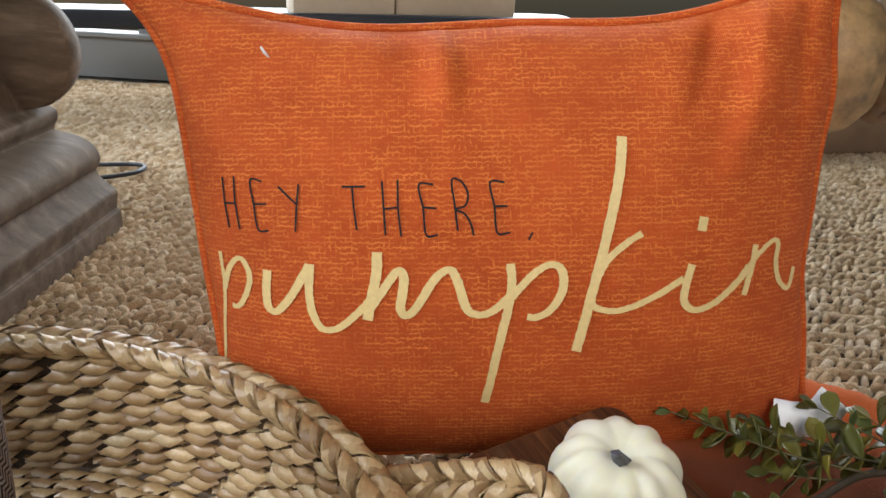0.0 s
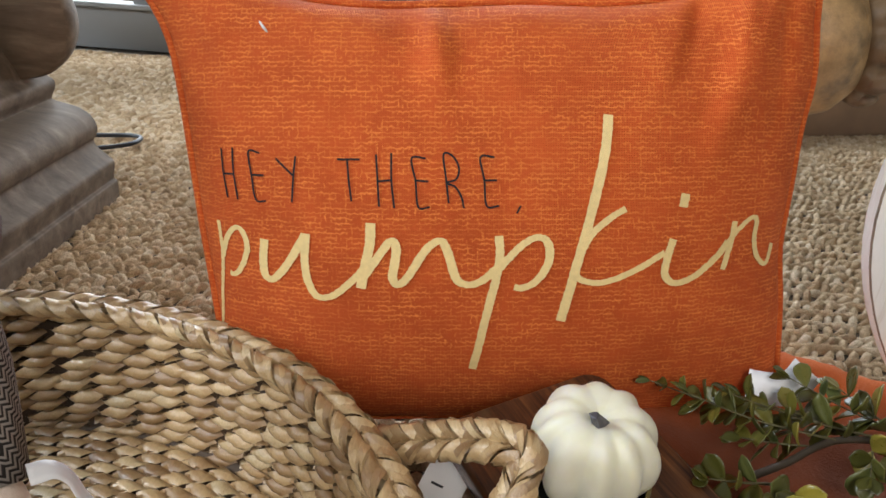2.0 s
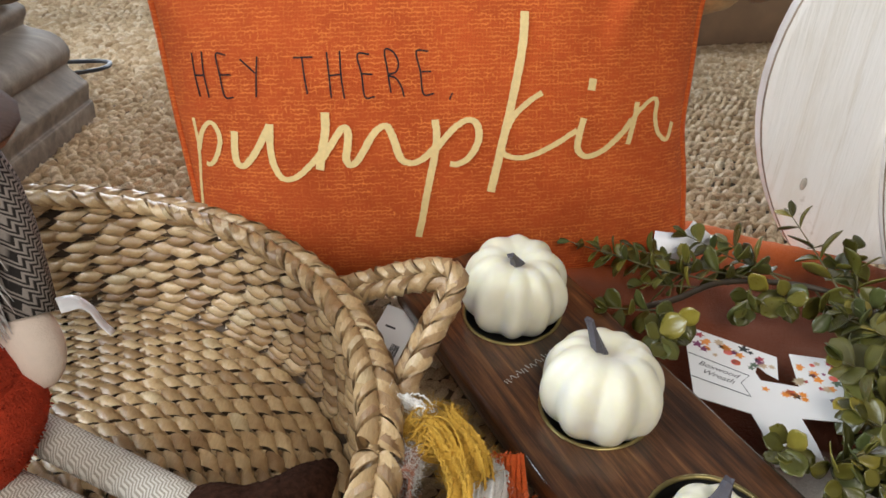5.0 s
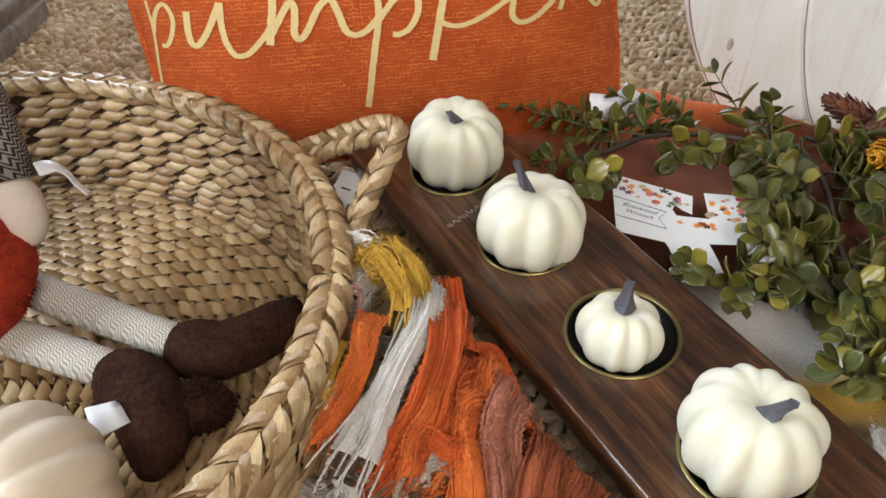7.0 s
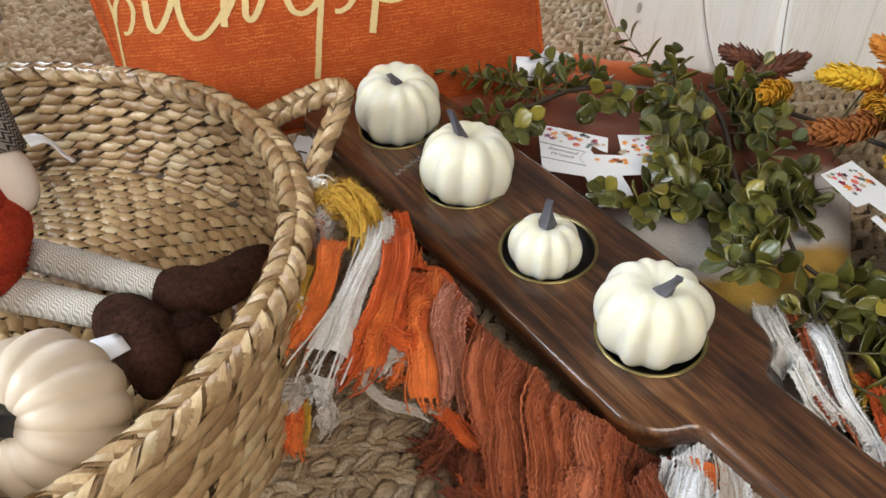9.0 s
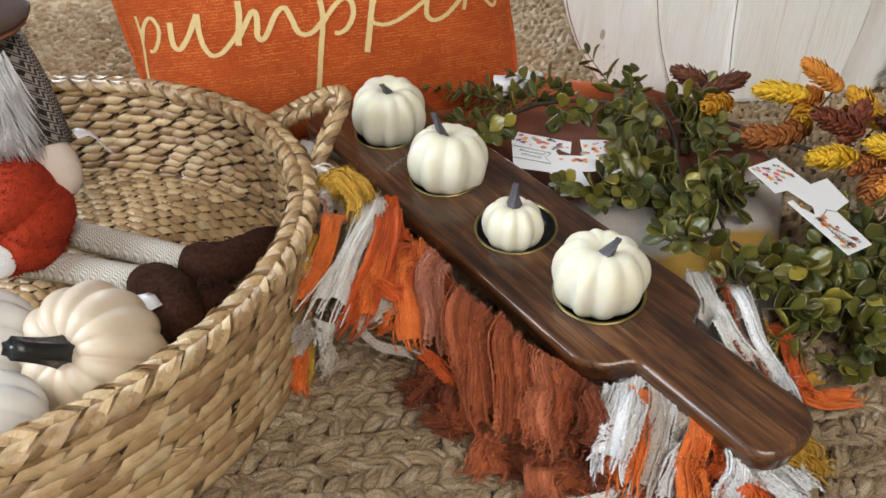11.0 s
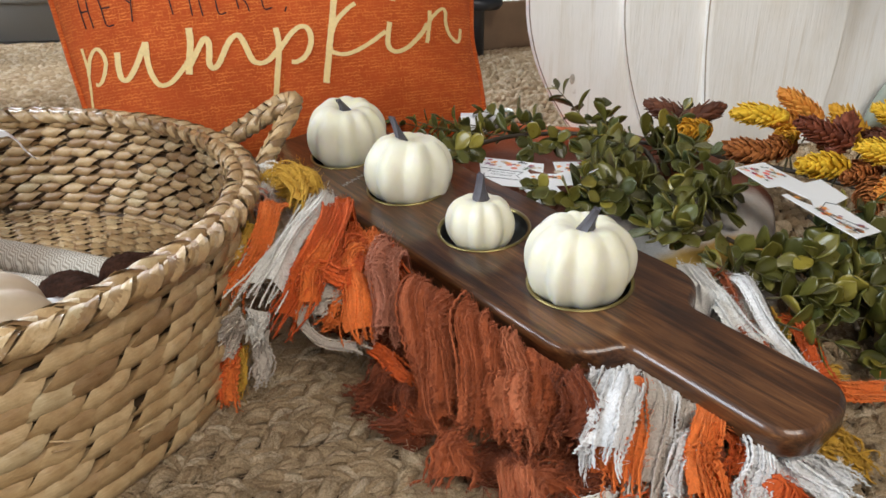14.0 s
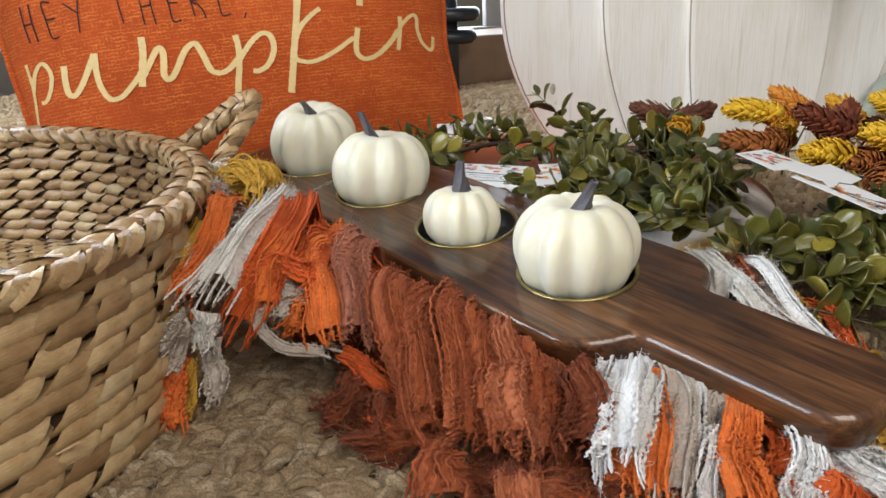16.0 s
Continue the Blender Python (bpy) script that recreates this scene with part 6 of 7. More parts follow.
# ---- paper tags ----
CARD = plain("white_card", (0.80, 0.80, 0.80), 0.45, 0.03, 30, 0.0).m
PRINT = {k: plain(k + "_print", c, 0.5, 0.1, 60, 0.0).m for k, c in (("orange", (0.78, 0.28, 0.04)), ("berry", (0.42, 0.04, 0.06)), ("green", (0.10, 0.15, 0.10)), ("coral", (0.75, 0.16, 0.12)), ("black", (0.015, 0.015, 0.018)), ("plum", (0.20, 0.03, 0.12)), ("sand", (0.55, 0.42, 0.28)))}


def words(name, text, size, mat, parent, m):
    """Lettering in the built-in font, as a thin mesh."""
    cu = bpy.data.curves.new(name, "FONT")
    cu.body, cu.size, cu.shear, cu.align_x = text, size, 0.25, "CENTER"
    ob = bpy.data.objects.new(name, cu)
    me = bpy.data.meshes.new_from_object(ob)
    bpy.data.objects.remove(ob)
    me.materials.clear()
    me.materials.append(mat)
    out = new(name, me)
    out.parent, out.matrix_basis = parent, m
    return out


def card_bm(outline, thick=0.0006):
    n = len(outline)
    verts = [(x, y, 0.0) for x, y in outline] + [(x, y, -thick) for x, y in outline]
    faces = [tuple(range(n)), tuple(range(n, 2 * n))[::-1]] + [(i, n + i, n + (i + 1) % n, (i + 1) % n) for i in range(n)]
    return raw(verts, faces)


def motif(kind, x, y, size, turn, parent):
    """A printed leaf, berry or flower, a hair above the card."""
    bm = bmesh.new()
    if kind == "dot":
        bmesh.ops.create_circle(bm, cap_ends=True, segments=10, radius=size)
    else:
        pts = []
        for i in range(14):
            a = 2 * math.pi * i / 14
            r = size * (1 + (0.45 if kind == "leaf" else 0.3) * math.cos((5 if kind == "leaf" else 7) * a))
            pts.append(bm.verts.new((r * math.cos(a), r * math.sin(a), 0)))
        bm.faces.new(pts)
    return Matrix.Translation((x, y, 0.00025)) @ Matrix.Rotation(turn, 4, "Z"), bm


def hang_tag(m, label, seed, outline, zones, banner, text):
    """A die-cut card with a hook slot, printed leaves in the given zones and a ribbon banner."""
    rnd = random.Random(seed)
    top = thing("hang_tag", m, label, "tag", "paper tags on the greenery")
    part("card", card_bm(outline), CARD, top, smooth=False)
    kinds = (("orange", "flower"), ("berry", "leaf"), ("green", "leaf"), ("coral", "dot"), ("black", "leaf"), ("orange", "leaf"), ("plum", "leaf"), ("sand", "flower"))
    for x0, x1, y0, y1, slope, count in zones:
        for i in range(count):
            x = rnd.uniform(x0, x1)
            y = rnd.uniform(y0, y1) + slope * (x - x0)
            c, k = kinds[rnd.randrange(8)]
            mm, bm = motif(k, x, y, rnd.uniform(0.0016, 0.0042), rnd.uniform(0, 6), top)
            part("motif", bm, PRINT[c], top, m=mm, smooth=False)
    part("banner_line", tube([(x, y, 0.0003) for x, y in banner], 0.00035, 4), PRINT["black"], top, "thin black banner outline")
    x, y, turn = text
    m = Matrix.Translation((x, y, 0.0004)) @ Matrix.Rotation(radians(turn), 4, "Z")
    words("lettering", "Boxwood", 0.0084, PRINT["black"], top, m)
    words("lettering", "Wreath", 0.0084, PRINT["black"], top, m @ Matrix.Translation((0.002, -0.0092, 0)))
    return top


def frame_from(o, x, y):
    """A pose from an origin, a point along +x and a point in the -y direction."""
    o, x, y = Vector(o), Vector(x), Vector(y)
    a = (x - o).normalized()
    c = a.cross(o - y).normalized()
    return Matrix.Translation(o) @ Matrix((a, c.cross(a), c)).transposed().to_4x4()


OUT_A = [(0.0, 0.0), (0.080, -0.016), (0.081, -0.047), (0.072, -0.0425), (0.0646, -0.0355), (0.0628, -0.0448), (0.0672, -0.054), (0.097, -0.050), (0.090, -0.0067), (0.125, 0.0), (0.1336, -0.0513), (0.1324, -0.0795), (0.0977, -0.0893), (0.107, -0.114), (0.114, -0.138), (0.078, -0.151), (0.0687, -0.117), (0.0607, -0.099), (0.017, -0.096)]
hang_tag(frame_from((0.291, 0.396, 0.082), (0.385, 0.361, 0.082), (0.256, 0.302, 0.080)), "white hang tag with floral print, lying on the rust throw", 3, OUT_A, ((0.003, 0.076, -0.030, -0.004, -0.20, 30), (0.095, 0.128, -0.046, -0.006, 0.0, 22), (0.066, 0.128, -0.066, -0.056, 0.0, 10)), [(0.008, -0.040), (0.058, -0.052), (0.052, -0.064), (0.060, -0.079), (0.013, -0.071)], (0.033, -0.0565, -11))
OUT_B = [(0.0, 0.0), (0.056, 0.0), (0.046, -0.052), (0.080, -0.053), (0.060, -0.092), (0.026, -0.096), (0.006, -0.148), (-0.038, -0.146), (-0.016, -0.062), (-0.006, -0.062), (-0.010, -0.075), (-0.007, -0.090), (0.006, -0.080), (0.006, -0.048), (-0.014, -0.046)]
hang_tag(frame_from((0.513, 0.200, 0.115), (0.562, 0.227, 0.110), (0.585, 0.069, 0.090)), "white hang tag with floral print, propped on green leaves", 8, OUT_B, ((0.002, 0.046, -0.034, -0.004, 0.0, 24), (-0.032, 0.000, -0.142, -0.104, 0.0, 18), (-0.012, 0.000, -0.100, -0.066, 0.0, 6)), [(0.024, -0.098), (0.016, -0.090), (-0.012, -0.098), (-0.026, -0.142)], (-0.010, -0.124, -80))


def ribbon(name, ctrl, wide, mat, label, category, up=(0, 0, 1), thick=0.0006):
    """A limp strip of cloth or paper along a path."""
    path = spline(ctrl, 16)
    verts, faces = [], []
    for i, p in enumerate(path):
        t = (path[min(i + 1, 16)] - path[max(i - 1, 0)]).normalized()
        s = t.cross(Vector(up)).normalized() * wide / 2
        verts += [p - s, p - s * 0.3, p + s * 0.3, p + s]
    for i in range(16):
        for k in range(3):
            q = i * 4 + k
            faces.append((q, q + 1, q + 5, q + 4))
    ob = mesh_thing(name, verts, faces, mat)
    s = ob.modifiers.new("thick", "SOLIDIFY")
    s.thickness = thick
    return tagged(ob, label, category)


SATIN = plain("white_satin", (0.78, 0.78, 0.80), 0.4, 0.04, 60, 0.0002).m
ribbon("cloth_label", [(0.294, 0.531, 0.090), (0.310, 0.528, 0.090), (0.326, 0.530, 0.090), (0.340, 0.537, 0.094), (0.350, 0.544, 0.104)], 0.030, SATIN, "curled white care label of the orange pillow", "label", (0, -1, 0.5))
ribbon("cloth_label", [(-0.196, 0.262, 0.170), (-0.187, 0.270, 0.168), (-0.180, 0.273, 0.160), (-0.174, 0.271, 0.151), (-0.166, 0.269, 0.143)], 0.013, SATIN, "small white satin label beside the doll", "label", (-0.75, -0.3, -0.45))
ribbon("cloth_label", [(-0.128, 0.118, 0.068), (-0.122, 0.108, 0.070), (-0.114, 0.098, 0.064)], 0.022, SATIN, "small white label by the doll boot", "label", (0.5, -0.6, 0.9))


def price_tag():
    top = thing("price_tag", frame_from((0.020, 0.420, 0.075), (0.058, 0.405, 0.070), (0.000, 0.345, 0.040)), "white price tag hanging beside the basket handle", "tag")
    part("card", card_bm([(0, 0), (0.034, 0), (0.034, -0.085), (0, -0.085)]), CARD, top, smooth=False)
    for i in range(7):
        part("print_bar", box(bmesh.new(), 0.022 + 0.0012 * i, 0.0226 + 0.0012 * i + 0.0003 * (i % 2), -0.050, -0.036, 0.0001, 0.0003), PRINT["black"], top, smooth=False)
    part("print_bar", box(bmesh.new(), 0.008, 0.018, -0.022, -0.020, 0.0001, 0.0003), PRINT["black"], top, smooth=False)


price_tag()
lint = pillow_at(-0.188, 0.166, 0.002)
part("lint", tube([lint + Vector(p) for p in ((-0.003, 0, 0.0045), (0, -0.0006, 0.0), (0.0035, 0, -0.0045))], [0.0008, 0.0013, 0.0007], 6), SATIN, pillow_ob, "speck of white lint")


# ---- what lies in the basket ----
def weave_mat(name, a, b, size, turn):
    """Herringbone cloth."""
    n = Nodes(name, 0.85, spec=0.2)
    w = n.coords((1, 1, 1), turn)
    sep = n.add("SeparateXYZ")
    n.link(w, sep.inputs[0])
    zig = n.math("PINGPONG", n.math("MULTIPLY", sep.outputs[1], size), 1.0)
    v = n.math("FRACT", n.math("ADD", n.math("MULTIPLY", sep.outputs[0], size * 1.6), n.math("MULTIPLY", zig, 1.0)))
    fuzz = n.noise(w, 500, 3)
    n.colour(n.mix(0.35, n.ramp(v, (0.40, a), (0.60, b)), n.ramp(fuzz, (0.3, (0.5, 0.5, 0.5)), (0.7, (1, 1, 1))), "MULTIPLY")).bump(n.math("ADD", v, fuzz), 0.0006)
    return n.m


DOLL = [
    weave_mat("grey_herringbone", (0.030, 0.026, 0.024), (0.34, 0.30, 0.27), 260, (0, 60, 20)),
    weave_mat("cream_herringbone", (0.40, 0.36, 0.30), (0.74, 0.70, 0.63), 230, (0, 0, -24)),
    plain("brown_felt", (0.060, 0.026, 0.016), 0.95, 0.75, 240, 0.004, spec=0.08).m,
    plain("red_boucle", (0.42, 0.045, 0.018), 0.95, 0.35, 130, 0.0025, spec=0.15).m,
    plain("white_plush", (0.90, 0.90, 0.91), 0.95, 0.08, 120, 0.002).m,
    plain("cream_felt", (0.74, 0.62, 0.53), 0.9, 0.06, 120, 0.0006).m,
    plain("dark_felt_hat", (0.075, 0.040, 0.028), 0.9, 0.3, 100, 0.001).m,
    plain("rust_felt_lining", (0.26, 0.105, 0.050), 0.9, 0.3, 100, 0.001).m,
]


def doll():
    """A soft seated gnome doll, one plain mesh in coloured cloths."""
    bm = bmesh.new()

    def blob(at, size, mat, aim=None, seg=20):
        m = Matrix.Translation(at)
        if aim is not None:
            m = m @ Vector(aim).to_track_quat("Z", "Y").to_matrix().to_4x4()
        r = bmesh.ops.create_uvsphere(bm, u_segments=seg, v_segments=seg * 2 // 3, radius=1.0, matrix=m @ Matrix.Diagonal((*size, 1)))
        for f in {f for v in r["verts"] for f in v.link_faces}:
            f.material_index = mat

    def limb(ctrl, radii, mat, seg=16):
        v, f = [], []
        tube(spline(ctrl, len(radii) - 1), radii, seg, v, f)
        vs = [bm.verts.new(q) for q in v]
        for q in f:
            bm.faces.new([vs[k] for k in q]).material_index = mat

    limb([(-0.275, 0.275, 0.062), (-0.180, 0.232, 0.056), (-0.085, 0.190, 0.050)], [0.0150, 0.0155, 0.0155, 0.0155, 0.0150, 0.0145], 1)
    limb([(-0.300, 0.235, 0.044), (-0.220, 0.205, 0.046), (-0.128, 0.165, 0.046)], [0.0155, 0.0160, 0.0160, 0.0160, 0.0155, 0.0150], 1)
    limb([(-0.100, 0.197, 0.048), (-0.070, 0.190, 0.046), (-0.035, 0.205, 0.048), (-0.008, 0.240, 0.052)], [0.018, 0.024, 0.025, 0.023, 0.022, 0.021, 0.017, 0.006], 2)
    limb([(-0.140, 0.172, 0.046), (-0.118, 0.150, 0.046), (-0.096, 0.120, 0.044), (-0.092, 0.080, 0.036)], [0.018, 0.025, 0.028, 0.029, 0.029, 0.026, 0.020, 0.008], 2)
    blob((-0.070, 0.135, 0.044), (0.026, 0.020, 0.019), 2)
    for i in range(7):
        a = 2 * math.pi * i / 7
        blob((-0.268 + 0.030 * math.cos(a), 0.222, 0.104 + 0.028 * math.sin(a)), (0.034, 0.048, 0.036), 3)
    limb([(-0.270, 0.312, 0.280), (-0.243, 0.298, 0.226), (-0.221, 0.264, 0.158)], [0.016, 0.020, 0.021, 0.021, 0.021, 0.021], 0)
    blob((-0.300, 0.318, 0.190), (0.050, 0.045, 0.085), 0)
    blob((-0.219, 0.258, 0.139), (0.021, 0.020, 0.034), 5, (0.25, -0.25, -1))
    rnd = random.Random(2)
    blob((-0.270, 0.256, 0.212), (0.040, 0.028, 0.068), 4)
    for i in range(900):
        x, z = rnd.uniform(-1, 1), rnd.uniform(-0.2, 1)
        p = Vector((-0.270 + 0.040 * x, 0.256 - 0.028 * math.sqrt(max(0, 1 - x * x)) * 0.9, 0.205 + 0.060 * z))
        d = Vector((0.012 * x + rnd.uniform(-0.006, 0.006), -0.008 + rnd.uniform(-0.004, 0.004), -0.040))
        limb([p, p + d * 0.5 + Vector((0, -0.003, 0)), p + d], [0.0009, 0.0008, 0.0002], 4, 3)
    blob((-0.295, 0.280, 0.288), (0.084, 0.070, 0.011), 6, (0.1, -0.12, 1))
    blob((-0.295, 0.277, 0.282), (0.081, 0.067, 0.009), 7, (0.1, -0.12, 1))
    blob((-0.312, 0.292, 0.296), (0.048, 0.042, 0.028), 6)
    blob((-0.275, 0.176, 0.080), (0.022, 0.004, 0.022), 4)
    # the nap of the boots and of the red body
    bm.normal_update()
    nap = [(f.calc_center_median(), f.normal.copy(), [v.co.copy() for v in f.verts], f.material_index) for f in bm.faces if f.material_index in (2, 3)]
    for c, n, vs, mat in nap:
        for _ in range(5 if mat == 2 else 3):
            w = [rnd.random() for _ in vs]
            p = sum((v * k for v, k in zip(vs, w)), Vector()) / sum(w)
            d = n * rnd.uniform(0.001, 0.0024) + Vector((rnd.uniform(-1, 1), rnd.uniform(-1, 1), rnd.uniform(-1, 1))) * 0.0016
            limb([p - n * 0.0008, p + d * 0.6 + n * 0.0006, p + d], [0.0008, 0.0007, 0.0002], mat, 3)
    ob = add("gnome_doll", bm, DOLL)
    tagged(ob, "seated gnome doll with red body, striped legs and brown boots", "doll")


doll()
MATTE = plain("matte_cream_resin", (0.66, 0.55, 0.42), 0.45, 0.08, 30, 0.0004).m
MATTE_W = plain("matte_white_resin", (0.74, 0.73, 0.70), 0.45, 0.06, 30, 0.0004).m
BLACKSTEM = plain("black_stem", (0.020, 0.019, 0.020), 0.22, 0.3, 100, 0.0004).m


def resin_pumpkin(at, r, h, aim, mat, label, seed):
    m = Matrix.Translation(at) @ Vector(aim).to_track_quat("Z", "Y").to_matrix().to_4x4() @ Matrix.Translation((0, 0, -h / 2))
    top = thing("decor_pumpkin", m, label, "pumpkin", "pumpkins in the basket")
    part("body", pumpkin_bm(r, h, 12, 0.12, 0.13, seed=seed), mat, top)
    part("stem", stem_bm(r * 0.66, r * 0.22, r * 0.13, (-r * 0.30, 0.0), 12, seed, 0.2), BLACKSTEM, top, "black stem", Matrix.Translation((0, 0, h * 0.86)))


resin_pumpkin((-0.150, 0.038, 0.070), 0.060, 0.100, (-0.27, -0.70, 0.66), MATTE, "beige ribbed pumpkin lying on its side in the basket", 4)
resin_pumpkin((-0.248, 0.050, 0.072), 0.056, 0.092, (-0.6, -0.3, 0.7), MATTE_W, "white ribbed pumpkin among others in the basket", 5)
resin_pumpkin((-0.205, -0.048, 0.074), 0.048, 0.076, (-0.7, -0.2, 0.55), MATTE_W, "small white ribbed pumpkin near the basket rim", 6)


# ---- furniture behind ----
def make_greywood():
    n = Nodes("weathered_carved_wood", 0.7, spec=0.3)
    w = n.coords((1, 6, 6))
    g = n.noise(w, 6, 5, 0.65, 0.3)
    d = n.noise(n.coords(), 14, 4)
    c = n.ramp(g, (0.3, (0.078, 0.054, 0.035)), (0.55, (0.150, 0.108, 0.074)), (0.75, (0.24, 0.18, 0.128)))
    n.colour(n.mix(0.5, c, n.ramp(d, (0.35, (0.55, 0.52, 0.5)), (0.65, (1, 1, 1))), "MULTIPLY")).bump(g, 0.001)
    return n.m


GREYWOOD = make_greywood()
HONEY = plain("honey_brown_wood", (0.27, 0.165, 0.070), 0.5, 0.75, 48, 0.0012).m
BASEWOOD = plain("brown_wood", (0.20, 0.125, 0.075), 0.55, 0.3, 9, 0.0005).m
CARVED = plain("dark_carved_wood", (0.15, 0.092, 0.045), 0.55, 0.4, 40, 0.001).m
BLACKMETAL = plain("black_metal", (0.012, 0.014, 0.02), 0.35, 0.3, 60, 0.0002).m
BOXCARD = plain("cardboard", (0.42, 0.32, 0.22), 0.8, 0.1, 30, 0.0003).m


def pedestal():
    """A carved trestle foot: stacked mouldings under a scroll."""
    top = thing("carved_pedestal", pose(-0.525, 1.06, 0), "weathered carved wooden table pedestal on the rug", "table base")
    prof = [(0.0, 0.0), (0.0, 0.030), (-0.006, 0.036), (-0.002, 0.062), (-0.012, 0.070), (-0.030, 0.082), (-0.036, 0.092), (-0.030, 0.100), (-0.026, 0.116), (-0.036, 0.132), (-0.060, 0.142), (-0.100, 0.146), (-0.104, 0.152), (-0.096, 0.166), (-0.096, 0.178), (-0.110, 0.186), (-0.116, 0.200), (-0.135, 0.235), (-0.16, 0.30), (-0.16, 0.55)]
    prof = [(p.x, p.y) for p in spline([(x, z, 0) for x, z in prof], 90)]
    n = len(prof)
    verts, faces = [], []
    for x, z in prof:
        verts += [(x, -x * 0.3, z), (x, -0.62 + x * 0.3, z), (-0.34 - x * 0.2, -0.62 + x * 0.3, z), (-0.34 - x * 0.2, -x * 0.3, z)]
    for i in range(n - 1):
        for j in range(4):
            k = (j + 1) % 4
            faces.append((i * 4 + j, (i + 1) * 4 + j, (i + 1) * 4 + k, i * 4 + k))
    faces.append(tuple(range((n - 1) * 4, n * 4)))
    bm = raw(verts, faces)
    bmesh.ops.recalc_face_normals(bm, faces=bm.faces)
    part("base", bm, GREYWOOD, top, smooth=False)
    for y in (-0.010, -0.60):
        bm = lathe([(0.0, -0.02), (0.030, -0.02), (0.046, -0.014), (0.056, -0.022), (0.070, -0.030), (0.084, -0.020), (0.088, 0.0), (0.084, 0.020), (0.0, 0.022)], 40)
        part("scroll", bm, GREYWOOD, top, "carved round scroll", Matrix.Translation((-0.118, y, 0.275)) @ Matrix.Rotation(radians(90), 4, "X"))
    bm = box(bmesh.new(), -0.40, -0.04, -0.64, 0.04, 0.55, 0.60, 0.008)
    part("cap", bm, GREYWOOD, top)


pedestal()


def stretcher():
    """A turned stretcher with a ball and a leaf-carved collar, hanging between two legs."""
    a = Matrix.Translation((0.372, 0.790, 0.356)) @ Vector((1, -0.02, 0.10)).to_track_quat("Z", "Y").to_matrix().to_4x4()
    top = thing("turned_stretcher", a, "turned honey-brown wooden table stretcher with carved collar", "table stretcher")
    prof = [(0.026, -0.082), (0.043, -0.075), (0.062, -0.060), (0.075, -0.032), (0.079, -0.004), (0.074, 0.024), (0.060, 0.043), (0.050, 0.048)]
    part("ball", lathe(prof, 48), HONEY, top, "smooth turned ball")
    prof = [(0.058, 0.043), (0.064, 0.048), (0.067, 0.056), (0.060, 0.072), (0.053, 0.092), (0.050, 0.106), (0.044, 0.112)]
    part("collar", lathe(prof, 60, 10, 0.16), CARVED, top, "leaf-carved collar")
    prof = [(0.042, 0.108), (0.055, 0.112), (0.058, 0.120), (0.054, 0.129), (0.045, 0.132), (0.040, 0.142), (0.036, 0.18), (0.034, 0.30), (0.034, 0.55)]
    part("shaft", lathe(prof, 40), HONEY, top)
    for i in range(10):
        t = 2 * math.pi * i / 10
        bm = bmesh.new()
        bmesh.ops.create_uvsphere(bm, u_segments=10, v_segments=8, radius=1.0, matrix=Matrix.Translation((0.060 * math.cos(t), 0.060 * math.sin(t), 0.064)) @ Matrix.Rotation(t, 4, "Z") @ Matrix.Diagonal((0.009, 0.015, 0.016, 1)))
        part("carved_tip", bm, CARVED, top)
    part("end_block", box(bmesh.new(), -0.05, 0.05, -0.05, 0.05, 0.51, 0.61, 0.006), BASEWOOD, top)
    part("leg", tube([(0.36, 0.0, 0.60), (0.0, 0.0, 0.56), (-0.40, 0.0, 0.52)], 0.04, 20), BASEWOOD, top)


stretcher()


def plinth():
    bm = box(bmesh.new(), -0.30, 1.35, 0.0, 0.26, 0.0, 0.138, 0.008)
    along = Matrix.Translation((0.567, 1.704, 0)) @ Matrix.Rotation(radians(18), 4, "Z")
    ob = tagged(add("wooden_plinth", bm, BASEWOOD, m=along, smooth=False), "low brown wooden cabinet plinth at the rug edge", "plinth")
    top = thing("metal_stand", pose(0.55, 1.64, 0.0), "rounded black metal stand beside the wooden plinth", "stand")
    for z, r in ((0.148, 0.075), (0.205, 0.085)):
        bm = lathe([(0.0, z - 0.020), (r - 0.01, z - 0.020), (r, z - 0.008), (r, z + 0.004), (r - 0.008, z + 0.014), (0.0, z + 0.014)], 32)
        part("pad", bm, BLACKMETAL, top)
    part("post", tube([(0, 0, 0.0), (0, 0, 0.26)], 0.025, 16), BLACKMETAL, top)


plinth()


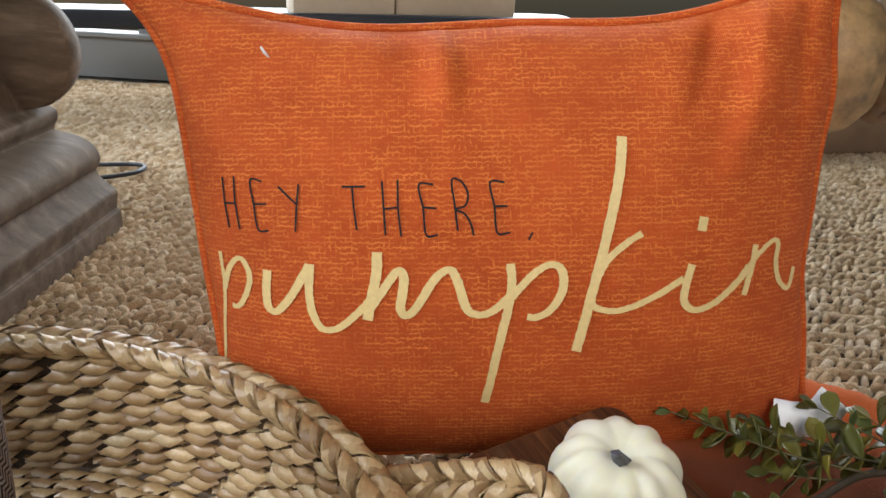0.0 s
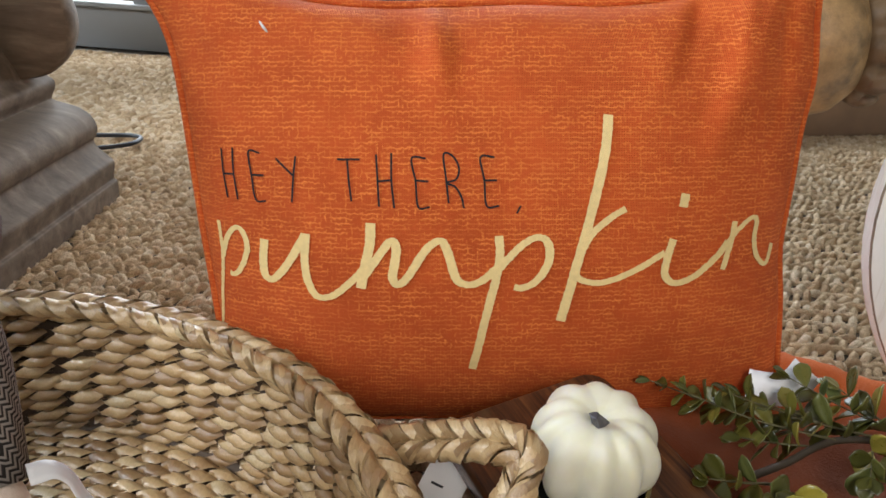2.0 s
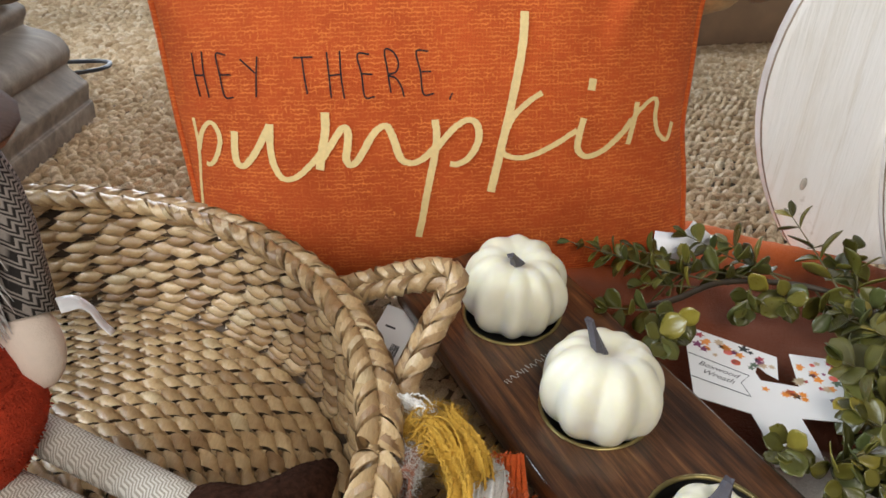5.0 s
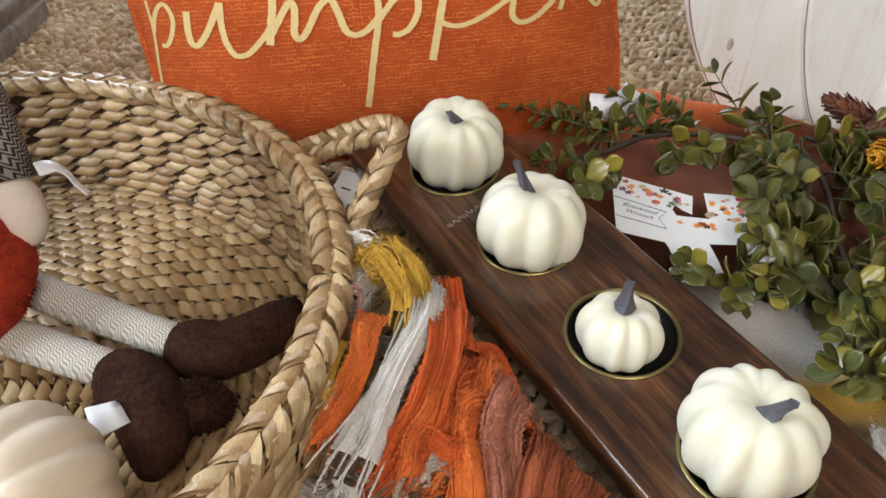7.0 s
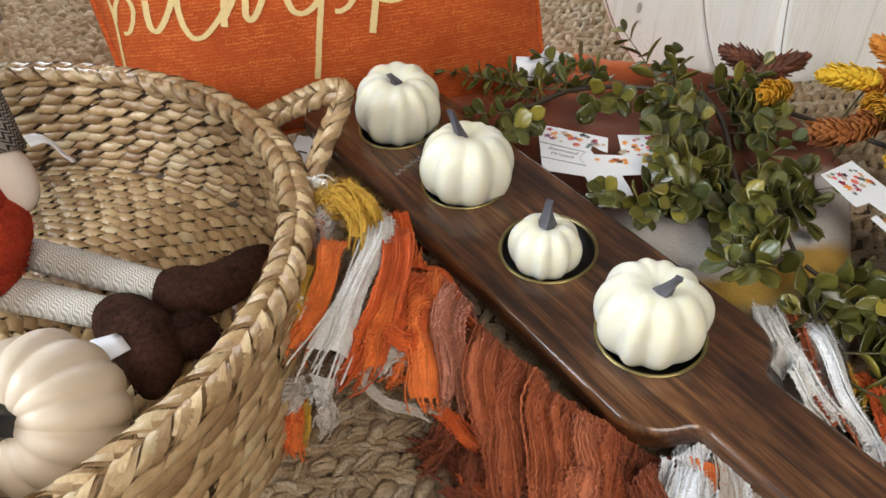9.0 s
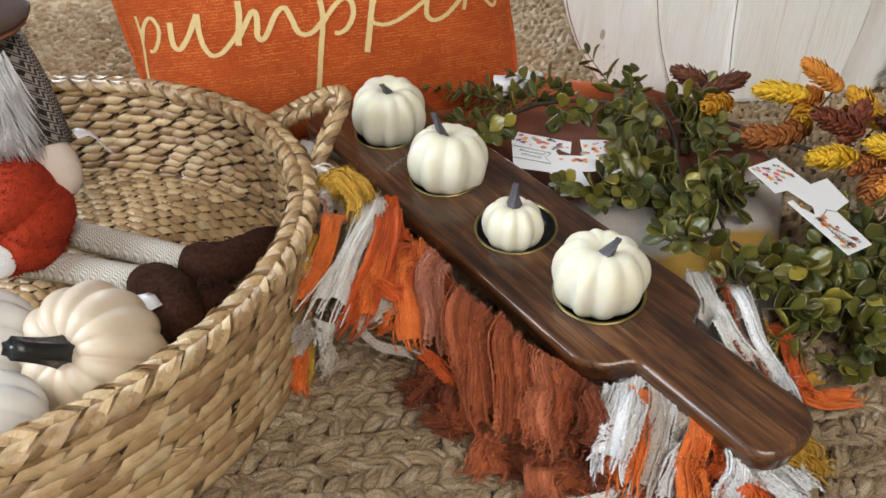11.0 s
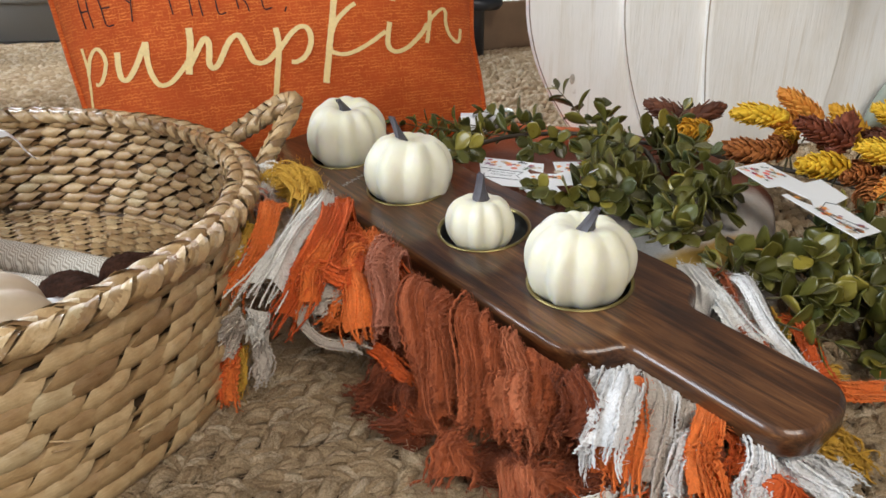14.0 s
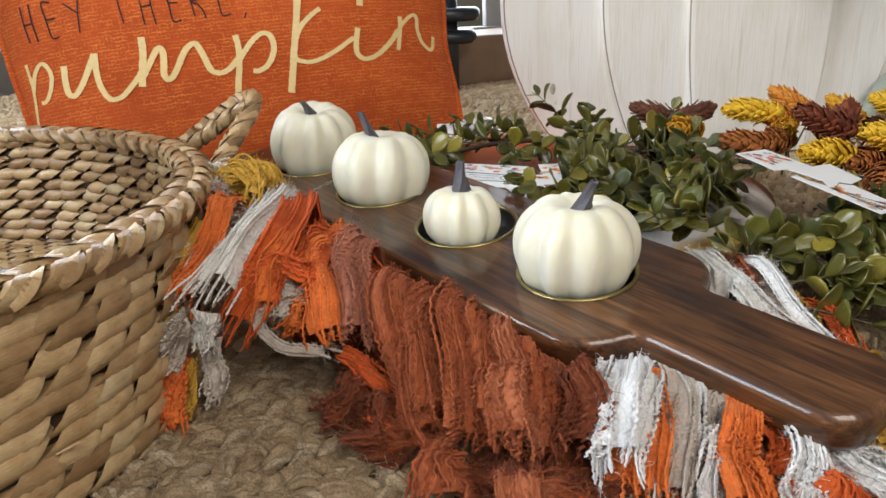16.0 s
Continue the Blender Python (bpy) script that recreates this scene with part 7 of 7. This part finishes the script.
def low_shelf():
    ax = Vector((0.942, 0.335, 0)).normalized()
    m = Matrix.Translation((-1.3, 1.648, 0.205)) @ Matrix((ax, Vector((-ax.y, ax.x, 0)), Vector((0, 0, 1)))).transposed().to_4x4()
    top = thing("black_shelf", m, "low black metal shelf rail behind the pillow", "shelf")
    part("rail", box(bmesh.new(), 0.0, 1.75, 0.0, 0.03, 0.0, 0.045, 0.006), BLACKMETAL, top)
    part("plate", box(bmesh.new(), 0.0, 1.75, 0.03, 0.26, 0.020, 0.032), BLACKMETAL, top)
    for x in (0.02, 1.72):
        part("leg", box(bmesh.new(), x - 0.015, x + 0.015, 0.08, 0.11, -0.205, 0.020, 0.003), BLACKMETAL, top)
    b = thing("cardboard_box", m @ Matrix.Translation((0.90, 0.15, 0.032)), "brown cardboard box with a white label on the shelf", "box")
    part("body", box(bmesh.new(), 0.0, 0.62, -0.10, 0.09, 0.0, 0.22, 0.003), BOXCARD, b)
    part("flap_seam", box(bmesh.new(), 0.27, 0.273, -0.1025, -0.1, 0.0, 0.22), plain("seam", (0.16, 0.11, 0.07), 0.8).m, b)
    part("shipping_label", box(bmesh.new(), 0.15, 0.25, -0.102, -0.1, 0.048, 0.11), CARD, b, "white paper label")
    part("sticker", box(bmesh.new(), 0.44, 0.465, -0.102, -0.1, 0.055, 0.08), plain("green_sticker", (0.08, 0.42, 0.05), 0.5).m, b, "small green sticker")


low_shelf()


def wire_loop():
    p = spline([(-0.76, 1.330, 0.010), (-0.68, 1.345, 0.012), (-0.630, 1.350, 0.014), (-0.606, 1.335, 0.014), (-0.612, 1.300, 0.013), (-0.650, 1.270, 0.012), (-0.72, 1.240, 0.010)], 30)
    ob = add("cable", tube(p, 0.0045, 8), BLACKMETAL)
    tagged(ob, "thin black cable looped on the rug", "cable")


wire_loop()


def door_frame():
    """White frame of the glazed door in the north wall."""
    top = tagged(thing("door_1", Matrix(), "white framed glazed door", "door", kind="structure"), kind="structure")
    for x in (-1.86, -0.97, -0.06, 0.85, 1.31):
        part("post", box(bmesh.new(), x - 0.035, x + 0.035, 2.25, 2.30, 0.12, 2.25, 0.004), WALLP, top)
    part("rail", box(bmesh.new(), -1.9, 1.35, 2.252, 2.298, 2.18, 2.25, 0.004), WALLP, top)
    part("threshold", box(bmesh.new(), -1.9, 1.35, 2.225, 2.30, 0.12, 0.135, 0.003), WALLP, top)


door_frame()
